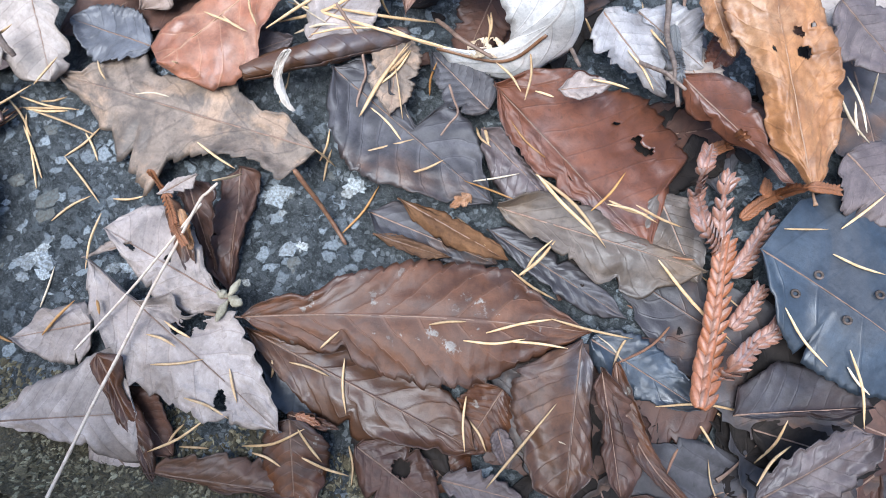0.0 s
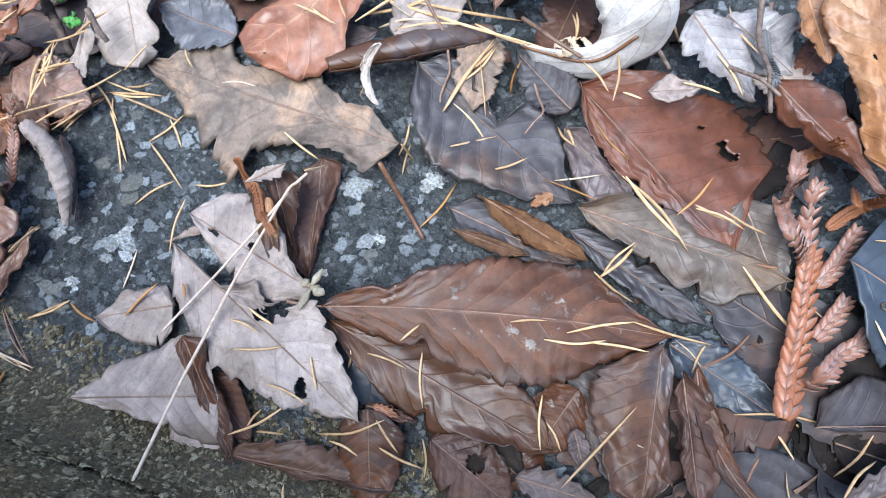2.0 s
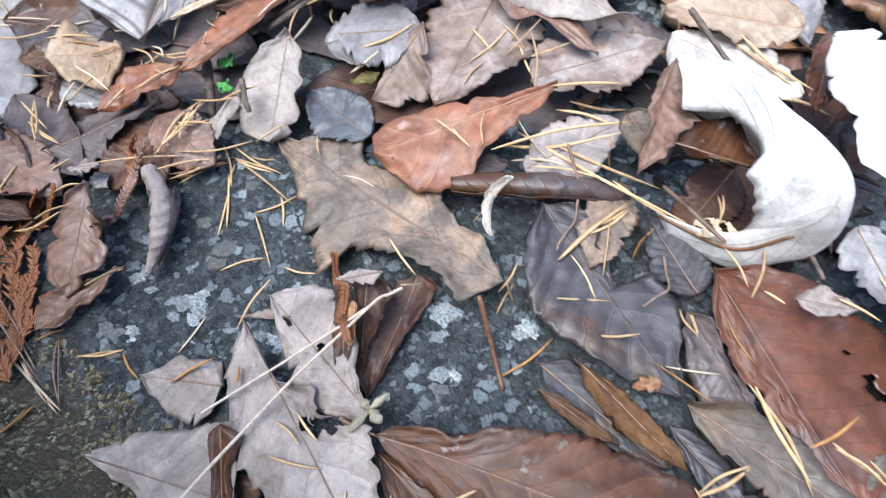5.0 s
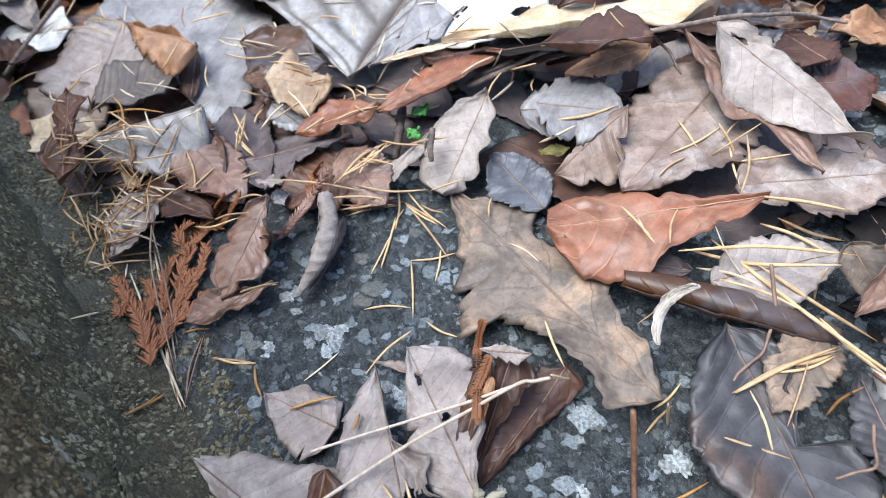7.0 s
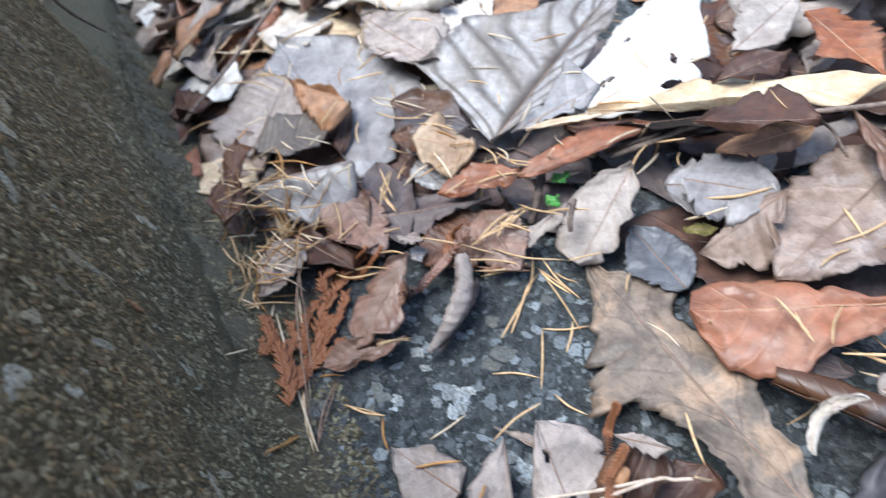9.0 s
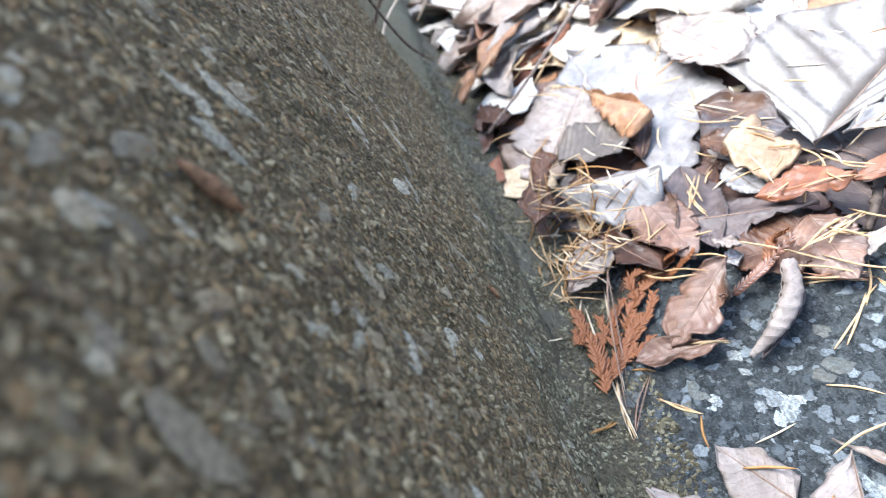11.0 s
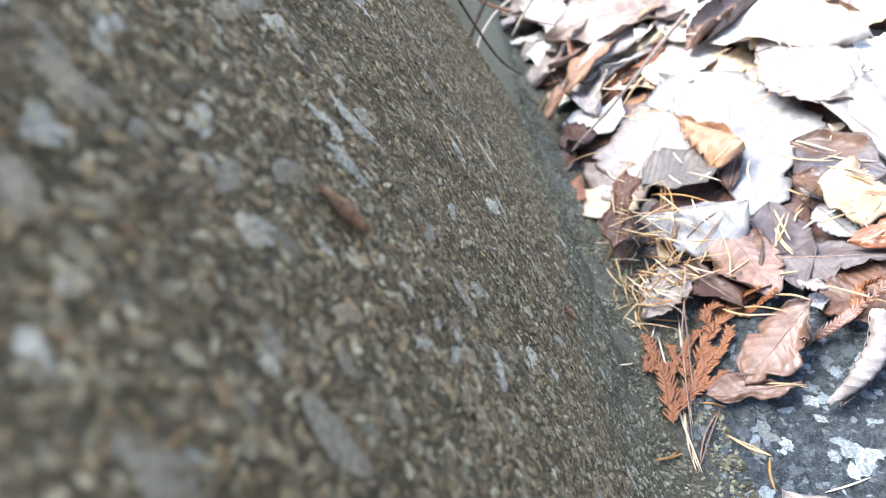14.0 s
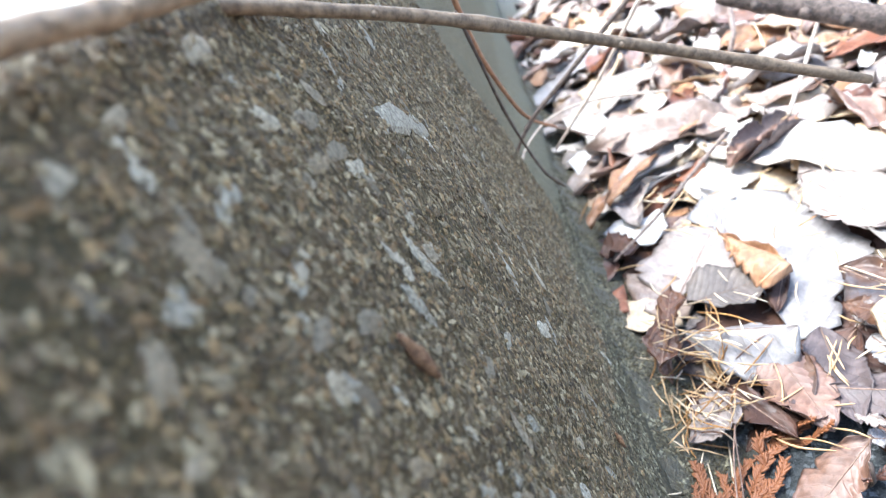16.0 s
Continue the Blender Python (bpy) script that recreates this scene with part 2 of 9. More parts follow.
def plain_mat(name, base, dark, scale, rough=0.6, spec=0.4, bump=0.0002, island=False):
    m, nt, bsdf = nodes_of(name, rough, spec)
    co = obj_co(nt)
    g = grain(nt, co, scale, 5, 0.7)
    c = mix(nt, step(nt, g, 0.35, 0.65), dark, base)
    if island:
        rnd = nt.nodes.new("ShaderNodeNewGeometry").outputs["Random Per Island"]
    else:
        rnd = nt.nodes.new("ShaderNodeObjectInfo").outputs["Random"]
    hsv = nt.nodes.new("ShaderNodeHueSaturation")
    nt.links.new(c, hsv.inputs["Color"])
    nt.links.new(val(nt, "ADD", val(nt, "MULTIPLY", rnd, 0.55), 0.72), hsv.inputs["Value"])
    nt.links.new(hsv.outputs[0], bsdf.inputs["Base Color"])
    relief(nt, bsdf, g, bump)
    return m


NEEDLE = plain_mat("straw_needle", (0.70, 0.485, 0.270), (0.54, 0.335, 0.165), 300, 0.45)
NEEDLE_PALE = plain_mat("bleached_needle", (0.78, 0.65, 0.47), (0.62, 0.47, 0.31), 300, 0.45)
NEEDLE_RED = plain_mat("red_brown_needle", (0.30, 0.15, 0.08), (0.18, 0.085, 0.05), 300, 0.5)
STRAW = plain_mat("dry_straw", (0.68, 0.57, 0.46), (0.50, 0.38, 0.29), 400, 0.5)
TANRIB = plain_mat("tan_midrib", (0.42, 0.25, 0.15), (0.30, 0.17, 0.10), 300, 0.5)
STALK = plain_mat("leaf_stalk", (0.27, 0.17, 0.12), (0.16, 0.10, 0.07), 300, 0.55)
TWIG = plain_mat("grey_brown_twig", (0.23, 0.17, 0.135), (0.11, 0.08, 0.065), 350, 0.65, bump=0.0006)
BRANCH = plain_mat("weathered_branch", (0.32, 0.225, 0.145), (0.14, 0.096, 0.062), 300, 0.6, bump=0.0005)
BARK = plain_mat("dark_bark", (0.14, 0.10, 0.08), (0.05, 0.038, 0.03), 250, 0.7, bump=0.001)


def cedar_mat(name, keel, flank, rim, rough=0.4):
    """Dry cedar scale: orange keel, translucent paler flanks, light edge."""
    m, nt, bsdf = nodes_of(name, rough, 0.55)
    co = obj_co(nt)
    sep = nt.nodes.new("ShaderNodeSeparateXYZ")
    nt.links.new(co, sep.inputs[0])
    off = val(nt, "ABSOLUTE", sep.outputs[1])
    rnd = nt.nodes.new("ShaderNodeObjectInfo").outputs["Random"]
    g = grain(nt, co, 7, 4, 0.7)
    c = mix(nt, step(nt, off, 0.02, 0.14), keel, mix(nt, val(nt, "MULTIPLY", rnd, 0.8), flank, keel))
    c = mix(nt, val(nt, "MULTIPLY", step(nt, off, 0.17, 0.27), 0.75), c, rim)
    c = mix(nt, val(nt, "MULTIPLY", step(nt, g, 0.45, 0.7), 0.5), c, tuple(0.45 * q for q in keel))
    nt.links.new(c, bsdf.inputs["Base Color"])
    relief(nt, bsdf, g, 0.0002)
    return m


CEDAR = cedar_mat("dead_cedar_scales", (0.34, 0.115, 0.048), (0.27, 0.155, 0.110), (0.44, 0.26, 0.165), 0.34)
CEDAR_TIP = cedar_mat("bleached_cedar_scales", (0.30, 0.135, 0.085), (0.34, 0.265, 0.245), (0.42, 0.27, 0.20), 0.32)
CEDAR_RED = cedar_mat("rust_cedar_scales", (0.27, 0.098, 0.037), (0.19, 0.078, 0.034), (0.37, 0.165, 0.075), 0.55)
CEDAR_GREY = cedar_mat("grey_cedar_scales", (0.12, 0.12, 0.12), (0.16, 0.16, 0.16), (0.2, 0.2, 0.2), 0.6)
BUD = plain_mat("pale_bud", (0.40, 0.36, 0.26), (0.26, 0.22, 0.15), 400, 0.6, bump=0.0006)
CRUMB = plain_mat("brown_crumb", (0.26, 0.14, 0.07), (0.09, 0.042, 0.022), 700, 0.7, bump=0.0008)


def stone_mat(name, a, b, rough=0.5, island=True):
    m, nt, bsdf = nodes_of(name, rough, 0.45)
    geo = nt.nodes.new("ShaderNodeNewGeometry")
    rnd = geo.outputs["Random Per Island"] if island else nt.nodes.new("ShaderNodeObjectInfo").outputs["Random"]
    ramp = nt.nodes.new("ShaderNodeValToRGB")
    cr = ramp.color_ramp
    tones = (a, b, tuple(0.5 * p + 0.5 * q for p, q in zip(a, b)), (a[0] * 1.12, a[1] * 1.0, a[2] * 0.85), tuple(1.4 * q for q in a))
    cr.elements[0].color, cr.elements[1].color = (*tones[0], 1), (*tones[1], 1)
    for i, t in enumerate(tones[2:]):
        cr.elements.new(0.25 * (i + 1)).color = (*t, 1)
    nt.links.new(rnd, ramp.inputs[0])
    g = grain(nt, geo.outputs["Position"], 900, 4, 0.7)
    c = mix(nt, val(nt, "MULTIPLY", step(nt, g, 0.35, 0.65), 0.75), ramp.outputs[0], (0.05, 0.042, 0.026))
    nt.links.new(c, bsdf.inputs["Base Color"])
    relief(nt, bsdf, g, 0.0003)
    return m


def grit_mat(name, tones):
    """Loose grains of mixed stone: each grain takes one of the tones."""
    m, nt, bsdf = nodes_of(name, 0.7, 0.35)
    geo = nt.nodes.new("ShaderNodeNewGeometry")
    ramp = nt.nodes.new("ShaderNodeValToRGB")
    cr = ramp.color_ramp
    cr.interpolation = "CONSTANT"
    cr.elements[0].color, cr.elements[1].color, cr.elements[1].position = (*tones[0], 1), (*tones[-1], 1), 1 - 1 / len(tones)
    for i, t in enumerate(tones[1:-1]):
        cr.elements.new((i + 1) / len(tones)).color = (*t, 1)
    nt.links.new(geo.outputs["Random Per Island"], ramp.inputs[0])
    g = grain(nt, geo.outputs["Position"], 1400, 4, 0.75)
    c = mix(nt, val(nt, "MULTIPLY", step(nt, g, 0.42, 0.66), 0.7), ramp.outputs[0], (0.060, 0.052, 0.038))
    nt.links.new(c, bsdf.inputs["Base Color"])
    relief(nt, bsdf, g, 0.0003)
    return m


GRIT = grit_mat("concrete_grit", ((0.079, 0.054, 0.025), (0.157, 0.110, 0.057), (0.207, 0.160, 0.091), (0.268, 0.182, 0.088), (0.116, 0.078, 0.039), (0.236, 0.191, 0.118), (0.178, 0.109, 0.048), (0.137, 0.101, 0.056), (0.334, 0.273, 0.166), (0.054, 0.036, 0.018)))
FOOTGRIT = grit_mat("foot_grit", ((0.047, 0.040, 0.022), (0.176, 0.148, 0.085), (0.088, 0.071, 0.037), (0.304, 0.276, 0.178), (0.117, 0.097, 0.051), (0.234, 0.200, 0.120), (0.065, 0.051, 0.026)))
PEBBLE = stone_mat("grey_pebble", (0.205, 0.173, 0.122), (0.117, 0.094, 0.063), 0.7, island=False)
LIGHTSTONE = stone_mat("pale_wall_stone", (0.3294, 0.3087, 0.2489), (0.2501, 0.2306, 0.1769), 0.7, island=False)
DULLCHIP = stone_mat("dull_slab_chip", (0.105, 0.115, 0.110), (0.062, 0.070, 0.068), island=False)
SLABCHIP = stone_mat("pale_slab_chip", (0.32, 0.36, 0.38), (0.14, 0.16, 0.17), island=False)


def aggregate(nt, co, scale, lo, keep):
    """Cells of stone in a binder: a mask of the stones and a random tone for each."""
    shift = nt.nodes.new("ShaderNodeTexNoise")
    shift.inputs["Scale"].default_value, shift.inputs["Detail"].default_value = scale * 1.3, 3
    nt.links.new(co, shift.inputs["Vector"])
    off = nt.nodes.new("ShaderNodeVectorMath")
    off.operation = "MULTIPLY_ADD"
    nt.links.new(shift.outputs["Color"], off.inputs[0])
    off.inputs[1].default_value = (0.9 / scale,) * 3
    nt.links.new(co, off.inputs[2])
    tone = nt.nodes.new("ShaderNodeSeparateColor")
    nt.links.new(cells(nt, off.outputs[0], scale, "Color"), tone.inputs[0])
    edge = cells(nt, off.outputs[0], scale, "Distance", "DISTANCE_TO_EDGE")
    mask = val(nt, "MULTIPLY", step(nt, edge, lo, lo + 0.10), step(nt, tone.outputs[0], 1 - keep, 1 - keep + 0.05))
    return mask, tone.outputs[1], tone.outputs[2]


def concrete_tone(nt, co):
    """Weathered concrete: sandy binder, fine gravel of many tones, dark hollows and green-grey stains. Colour and height."""
    fine, mid, big = grain(nt, co, 1500, 5, 0.8), grain(nt, co, 420, 5, 0.75), grain(nt, co, 22, 5, 0.65, 0.5)
    c = mix(nt, step(nt, fine, 0.38, 0.62), (0.0238, 0.0160, 0.0069), (0.1474, 0.1008, 0.0411))
    m1, t1, h1 = aggregate(nt, co, 900, 0.02, 0.92)
    t1 = val(nt, "POWER", t1, 1.7)
    c = mix(nt, val(nt, "MULTIPLY", m1, 0.88), c, mix(nt, h1, mix(nt, t1, (0.0330, 0.0246, 0.0126), (0.3555, 0.2460, 0.1052)), mix(nt, t1, (0.0461, 0.0387, 0.0240), (0.3949, 0.3257, 0.1949))))
    m2, t2, h2 = aggregate(nt, co, 400, 0.06, 0.36)
    c = mix(nt, val(nt, "MULTIPLY", m2, 0.8), c, mix(nt, h2, mix(nt, t2, (0.0526, 0.0387, 0.0201), (0.2500, 0.1734, 0.0822)), mix(nt, t2, (0.0790, 0.0680, 0.0459), (0.3290, 0.2789, 0.1854))))
    c = mix(nt, val(nt, "MULTIPLY", step(nt, mid, 0.55, 0.64), 0.8), c, (0.0211, 0.0156, 0.0077))
    c = mix(nt, val(nt, "MULTIPLY", step(nt, fine, 0.55, 0.72), 0.35), c, (0.2765, 0.2109, 0.1052))
    c = mix(nt, val(nt, "MULTIPLY", step(nt, big, 0.42, 0.68), 0.45), c, (0.0567, 0.0505, 0.0181))
    c = mix(nt, val(nt, "MULTIPLY", step(nt, grain(nt, co, 60, 4, 0.6), 0.54, 0.70), 0.4), c, (0.1133, 0.0680, 0.0286))
    h = val(nt, "ADD", val(nt, "MULTIPLY", val(nt, "MULTIPLY", m1, t1), 0.9), val(nt, "ADD", val(nt, "MULTIPLY", m2, 0.5), val(nt, "SUBTRACT", val(nt, "MULTIPLY", fine, 0.7), mid)))
    return c, h


def concrete_mat():
    m, nt, bsdf = nodes_of("weathered_concrete", 0.75, 0.3)
    co = place(nt)
    c, h = concrete_tone(nt, co)
    sep = nt.nodes.new("ShaderNodeSeparateXYZ")
    nt.links.new(co, sep.inputs[0])
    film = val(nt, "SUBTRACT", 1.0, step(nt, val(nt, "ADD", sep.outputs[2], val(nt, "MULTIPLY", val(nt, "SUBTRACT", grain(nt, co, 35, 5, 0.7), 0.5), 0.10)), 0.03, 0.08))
    smooth = step(nt, val(nt, "MULTIPLY", val(nt, "ADD", sep.outputs[0], val(nt, "MULTIPLY", val(nt, "SUBTRACT", grain(nt, co, 60, 4, 0.7), 0.5), 0.02)), -1.0), 0.404, 0.420)
    plaster = mix(nt, step(nt, grain(nt, co, 320, 5, 0.7), 0.35, 0.65), (0.086, 0.074, 0.044), (0.160, 0.138, 0.084))
    plaster = mix(nt, val(nt, "MULTIPLY", step(nt, grain(nt, co, 40, 5, 0.7), 0.45, 0.65), 0.5), plaster, (0.090, 0.094, 0.060))
    c = mix(nt, val(nt, "MULTIPLY", smooth, 0.9), c, plaster)
    h = val(nt, "MULTIPLY", h, val(nt, "SUBTRACT", 1.0, val(nt, "MULTIPLY", smooth, 0.75)))
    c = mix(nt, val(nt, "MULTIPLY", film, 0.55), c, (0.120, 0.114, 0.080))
    nt.links.new(c, bsdf.inputs["Base Color"])
    relief(nt, bsdf, h, 0.0014)
    return m


def rock_mat():
    """Dark damp slab with exposed pale chips and lichen flecks, sandier towards the foot of the wall, earth far off."""
    m, nt, bsdf = nodes_of("damp_slab", 0.55, 0.45)
    co = place(nt)
    fine, mid, big = grain(nt, co, 1100, 5, 0.75), grain(nt, co, 240, 6, 0.75, 0.6), grain(nt, co, 30, 4, 0.6, 0.5)
    c = mix(nt, step(nt, mid, 0.40, 0.62), (0.0130, 0.0170, 0.0180), (0.0640, 0.0720, 0.0735))
    c = mix(nt, val(nt, "MULTIPLY", step(nt, fine, 0.48, 0.7), 0.55), c, (0.2000, 0.2130, 0.2080))
    m1, t1, h1 = aggregate(nt, co, 210, 0.05, 0.30)
    c = mix(nt, val(nt, "MULTIPLY", m1, val(nt, "ADD", val(nt, "MULTIPLY", step(nt, fine, 0.3, 0.6), 0.5), 0.3)), c, mix(nt, t1, (0.05, 0.06, 0.066), (0.44, 0.49, 0.51)))
    m2, t2, h2 = aggregate(nt, co, 520, 0.05, 0.28)
    c = mix(nt, val(nt, "MULTIPLY", m2, 0.7), c, mix(nt, t2, (0.0240, 0.0288, 0.0304), (0.2600, 0.2820, 0.2880)))
    lichen = val(nt, "MULTIPLY", step(nt, grain(nt, co, 420, 6, 0.8, 1.0), 0.57, 0.63), step(nt, big, 0.5, 0.62))
    c = mix(nt, val(nt, "MULTIPLY", lichen, 0.8), c, (0.3040, 0.3520, 0.3840))
    sep = nt.nodes.new("ShaderNodeSeparateXYZ")
    nt.links.new(co, sep.inputs[0])
    edge = val(nt, "ADD", sep.outputs[1], val(nt, "MULTIPLY", val(nt, "SUBTRACT", big, 0.5), 0.06))
    sand, rough_h = concrete_tone(nt, co)
    near = val(nt, "SUBTRACT", 1.0, step(nt, edge, 0.006, 0.026))
    along = val(nt, "SUBTRACT", 1.0, step(nt, sep.outputs[0], -0.27, -0.17))
    sand = mix(nt, val(nt, "MULTIPLY", along, val(nt, "ADD", val(nt, "MULTIPLY", fine, 0.6), 0.25)), sand, (0.215, 0.22, 0.185))
    near = val(nt, "MAXIMUM", near, val(nt, "MULTIPLY", along, val(nt, "SUBTRACT", 1.0, step(nt, edge, 0.018, 0.045))))
    sand = mix(nt, 0.45, sand, (0.135, 0.120, 0.083))
    c = mix(nt, near, c, sand)
    rag = val(nt, "MULTIPLY", val(nt, "SUBTRACT", grain(nt, co, 2.5, 5, 0.65), 0.5), 1.6)
    out_y = step(nt, val(nt, "ADD", sep.outputs[1], rag), 0.5, 0.75)
    out_x = step(nt, val(nt, "ADD", val(nt, "ABSOLUTE", val(nt, "ADD", sep.outputs[0], 0.4)), rag), 0.95, 1.15)
    behind = val(nt, "SUBTRACT", 1.0, step(nt, sep.outputs[1], -0.10, -0.05))
    far = val(nt, "MAXIMUM", behind, val(nt, "MAXIMUM", out_y, out_x))
    soil = mix(nt, step(nt, mid, 0.4, 0.6), (0.0400, 0.0256, 0.0160), (0.1520, 0.0960, 0.0600))
    soil = mix(nt, val(nt, "MULTIPLY", step(nt, grain(nt, co, 28, 6, 0.75, 0.6), 0.46, 0.6), 0.6), soil, (0.21, 0.135, 0.085))
    soil = mix(nt, val(nt, "MULTIPLY", step(nt, grain(nt, co, 1.3, 5, 0.7), 0.45, 0.62), 0.55), soil, (0.035, 0.040, 0.018))
    c = mix(nt, far, c, soil)
    nt.links.new(c, bsdf.inputs["Base Color"])
    relief(nt, bsdf, val(nt, "ADD", val(nt, "MULTIPLY", fine, 0.5), val(nt, "ADD", val(nt, "ADD", mid, val(nt, "MULTIPLY", near, rough_h)), val(nt, "MULTIPLY", m1, 0.3))), 0.0016)
    return m


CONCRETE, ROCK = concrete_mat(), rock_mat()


# ---- building helpers ----
def mesh_of(name, verts, faces, material, smooth=True):
    me = bpy.data.meshes.new(name)
    me.from_pydata(verts, [], faces)
    me.materials.append(material)
    if smooth:
        me.polygons.foreach_set("use_smooth", [True] * len(me.polygons))
    me.update()
    return me


def part(name, me, parent, label=""):
    ob = new(name, me)
    ob.parent = parent
    return tagged(ob, label)


def tube_data(points, radii, sides=7):
    """Rings round a bent line of points, closed at both ends."""
    pts = [Vector(p) for p in points]
    verts, faces = [], []
    side = None
    for i, p in enumerate(pts):
        d = (pts[min(i + 1, len(pts) - 1)] - pts[max(i - 1, 0)]).normalized()
        ref = side if side is not None else (Vector((0, 0, 1)) if abs(d.z) < 0.9 else Vector((1, 0, 0)))
        b = d.cross(ref).normalized()
        side = b.cross(d).normalized()
        for k in range(sides):
            a = 2 * math.pi * k / sides
            verts.append(p + radii[i] * (math.cos(a) * b + math.sin(a) * side))
    for i in range(len(pts) - 1):
        for k in range(sides):
            k2 = (k + 1) % sides
            faces.append((i * sides + k, i * sides + k2, (i + 1) * sides + k2, (i + 1) * sides + k))
    faces.append(tuple(range(sides - 1, -1, -1)))
    n = (len(pts) - 1) * sides
    faces.append(tuple(range(n, n + sides)))
    return verts, faces


def spline(points, n):
    """n + 1 points on a smooth curve through the given ones."""
    p = [Vector(q) for q in points]
    p = [2 * p[0] - p[1]] + p + [2 * p[-1] - p[-2]]
    out = []
    segs = len(p) - 3
    for i in range(n + 1):
        s = min(i / n * segs, segs - 1e-6)
        k, u = int(s), s - int(s)
        a, b, c, d = p[k:k + 4]
        out.append(0.5 * (2 * b + (c - a) * u + (2 * a - 5 * b + 4 * c - d) * u * u + (3 * b - a - 3 * c + d) * u ** 3))
    return out


# ---- the setting: slab, wall, bank ----
def lip(y):
    """The slab curving up into the wall."""
    r = 0.030
    k = min(max(r - y, 0.0), r)
    return r - math.sqrt(r * r - k * k)


def fall(x, y):
    """Height of the slab."""
    p = Vector((x, y, 0))
    return 0.0010 * noise.noise(p * 60) + 0.0016 * noise.noise(p * 22) + 0.0004 * noise.noise(p * 220)


def build_ground():
    verts, faces = [], []
    xs = [-60, -20, -6, -2.5, -1.4] + [-1.0 + 0.0045 * i for i in range(300)] + [0.5, 1.2, 4, 15, 60]
    ys = [0.0, 0.0003, 0.0008, 0.0015, 0.0025] + [0.0035 * i for i in range(1, 130)] + [0.5, 0.6, 0.75, 1.0, 1.5, 3, 8, 25, 60]
    for y in ys:
        for x in xs:
            inner = -1.05 < x < 0.36 and y < 0.46
            z = (fall(x, y) if inner else 0) + lip(y) + (0.0022 * noise.noise(Vector((x * 90, y * 90, 3))) * max(0, 1 - y / 0.05) if inner else 0)
            if y > 0.6:
                z += 0.04 * noise.noise(Vector((x * 0.8, y * 0.8, 4))) * min(1, y - 0.6)
            verts.append((x, y - 0.004, z))
    w = len(xs)
    for j in range(len(ys) - 1):
        for i in range(w - 1):
            a = j * w + i
            faces.append((a, a + 1, a + 1 + w, a + w))
    ob = new("ground", mesh_of("ground", verts, faces, ROCK))
    return tagged(ob, "damp dark stone slab with pale chips under leaf litter", "ground", kind="structure")


LEAN_WALL, WALL_TOP = 0.144, 0.2575


def wall_y(z):
    return -LEAN_WALL * z


def ease(x, lo, hi):
    k = min(max((x - lo) / (hi - lo), 0.0), 1.0)
    return k * k * (3 - 2 * k)


def set_back(x, z):
    """Beyond an upright joint the wall face lies deeper, and is smooth."""
    edge = -0.406 + 0.006 * noise.noise(Vector((z * 40, 3, 1)))
    return ease(-x, -edge, -edge + 0.012) * ease(z, 0.028, 0.075)


def build_wall():
    prof = [(0.001, -0.02)]
    prof += [(wall_y(z), z) for z in [0.004 * i for i in range(1, 64)]]
    zc = WALL_TOP - 0.007
    prof += [(wall_y(zc) - 0.007 * (1 - math.cos(a)), zc + 0.007 * math.sin(a)) for a in [math.pi / 2 * k / 6 for k in range(1, 7)]]
    yb = prof[-1][0]
    prof += [(yb - 0.004 * k, WALL_TOP) for k in range(1, 26)] + [(yb - 0.11, WALL_TOP - 0.02), (yb - 0.112, -0.02)]
    xs = [-60, -12, -3, -1.5] + [-1.0 + 0.005 * i for i in range(110)] + [-0.45 + 0.0025 * i for i in range(60)] + [-0.3 + 0.005 * i for i in range(90)] + [0.3, 1.5, 12, 60]
    verts, faces = [], []
    for x in xs:
        for y, z in prof:
            p = Vector((x, y, z))
            d = 0.0009 * noise.noise(p * 140) + 0.0014 * noise.noise(p * 40) + 0.004 * noise.noise(p * 6) if z > 0.015 else 0
            top = z > WALL_TOP - 0.006
            verts.append((x, y + (0 if top else d * (1 - 0.7 * set_back(x, z)) - 0.011 * set_back(x, z)), z + (d * 1.5 if top else 0)))
    n = len(prof)
    for i in range(len(xs) - 1):
        for k in range(n - 1):
            a = i * n + k
            faces.append((a, a + 1, a + 1 + n, a + n))
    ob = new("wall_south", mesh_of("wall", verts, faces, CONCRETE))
    return tagged(ob, "low weathered concrete wall with exposed grit and pebbles", "wall", kind="structure")


def build_bank():
    """Earth level behind the wall."""
    verts, faces = [], []
    xs, ys = [-60, -15, -4, -1.5, -0.8, -0.4, 0, 0.5, 2, 8, 60], [-0.145, -0.2, -0.4, -0.8, -2, -6, -20, -60]
    for y in ys:
        for x in xs:
            verts.append((x, y, WALL_TOP - 0.012 + 0.03 * noise.noise(Vector((x, y, 9))) * (y < -0.15)))
    w = len(xs)
    for j in range(len(ys) - 1):
        for i in range(w - 1):
            a = j * w + i
            faces.append((a, a + w, a + w + 1, a + 1))
    ob = new("bank", mesh_of("bank", verts, faces, ROCK))
    return tagged(ob, "level earth bank behind the concrete wall", "ground", kind="structure")


ground, wall, bank = build_ground(), build_wall(), build_bank()


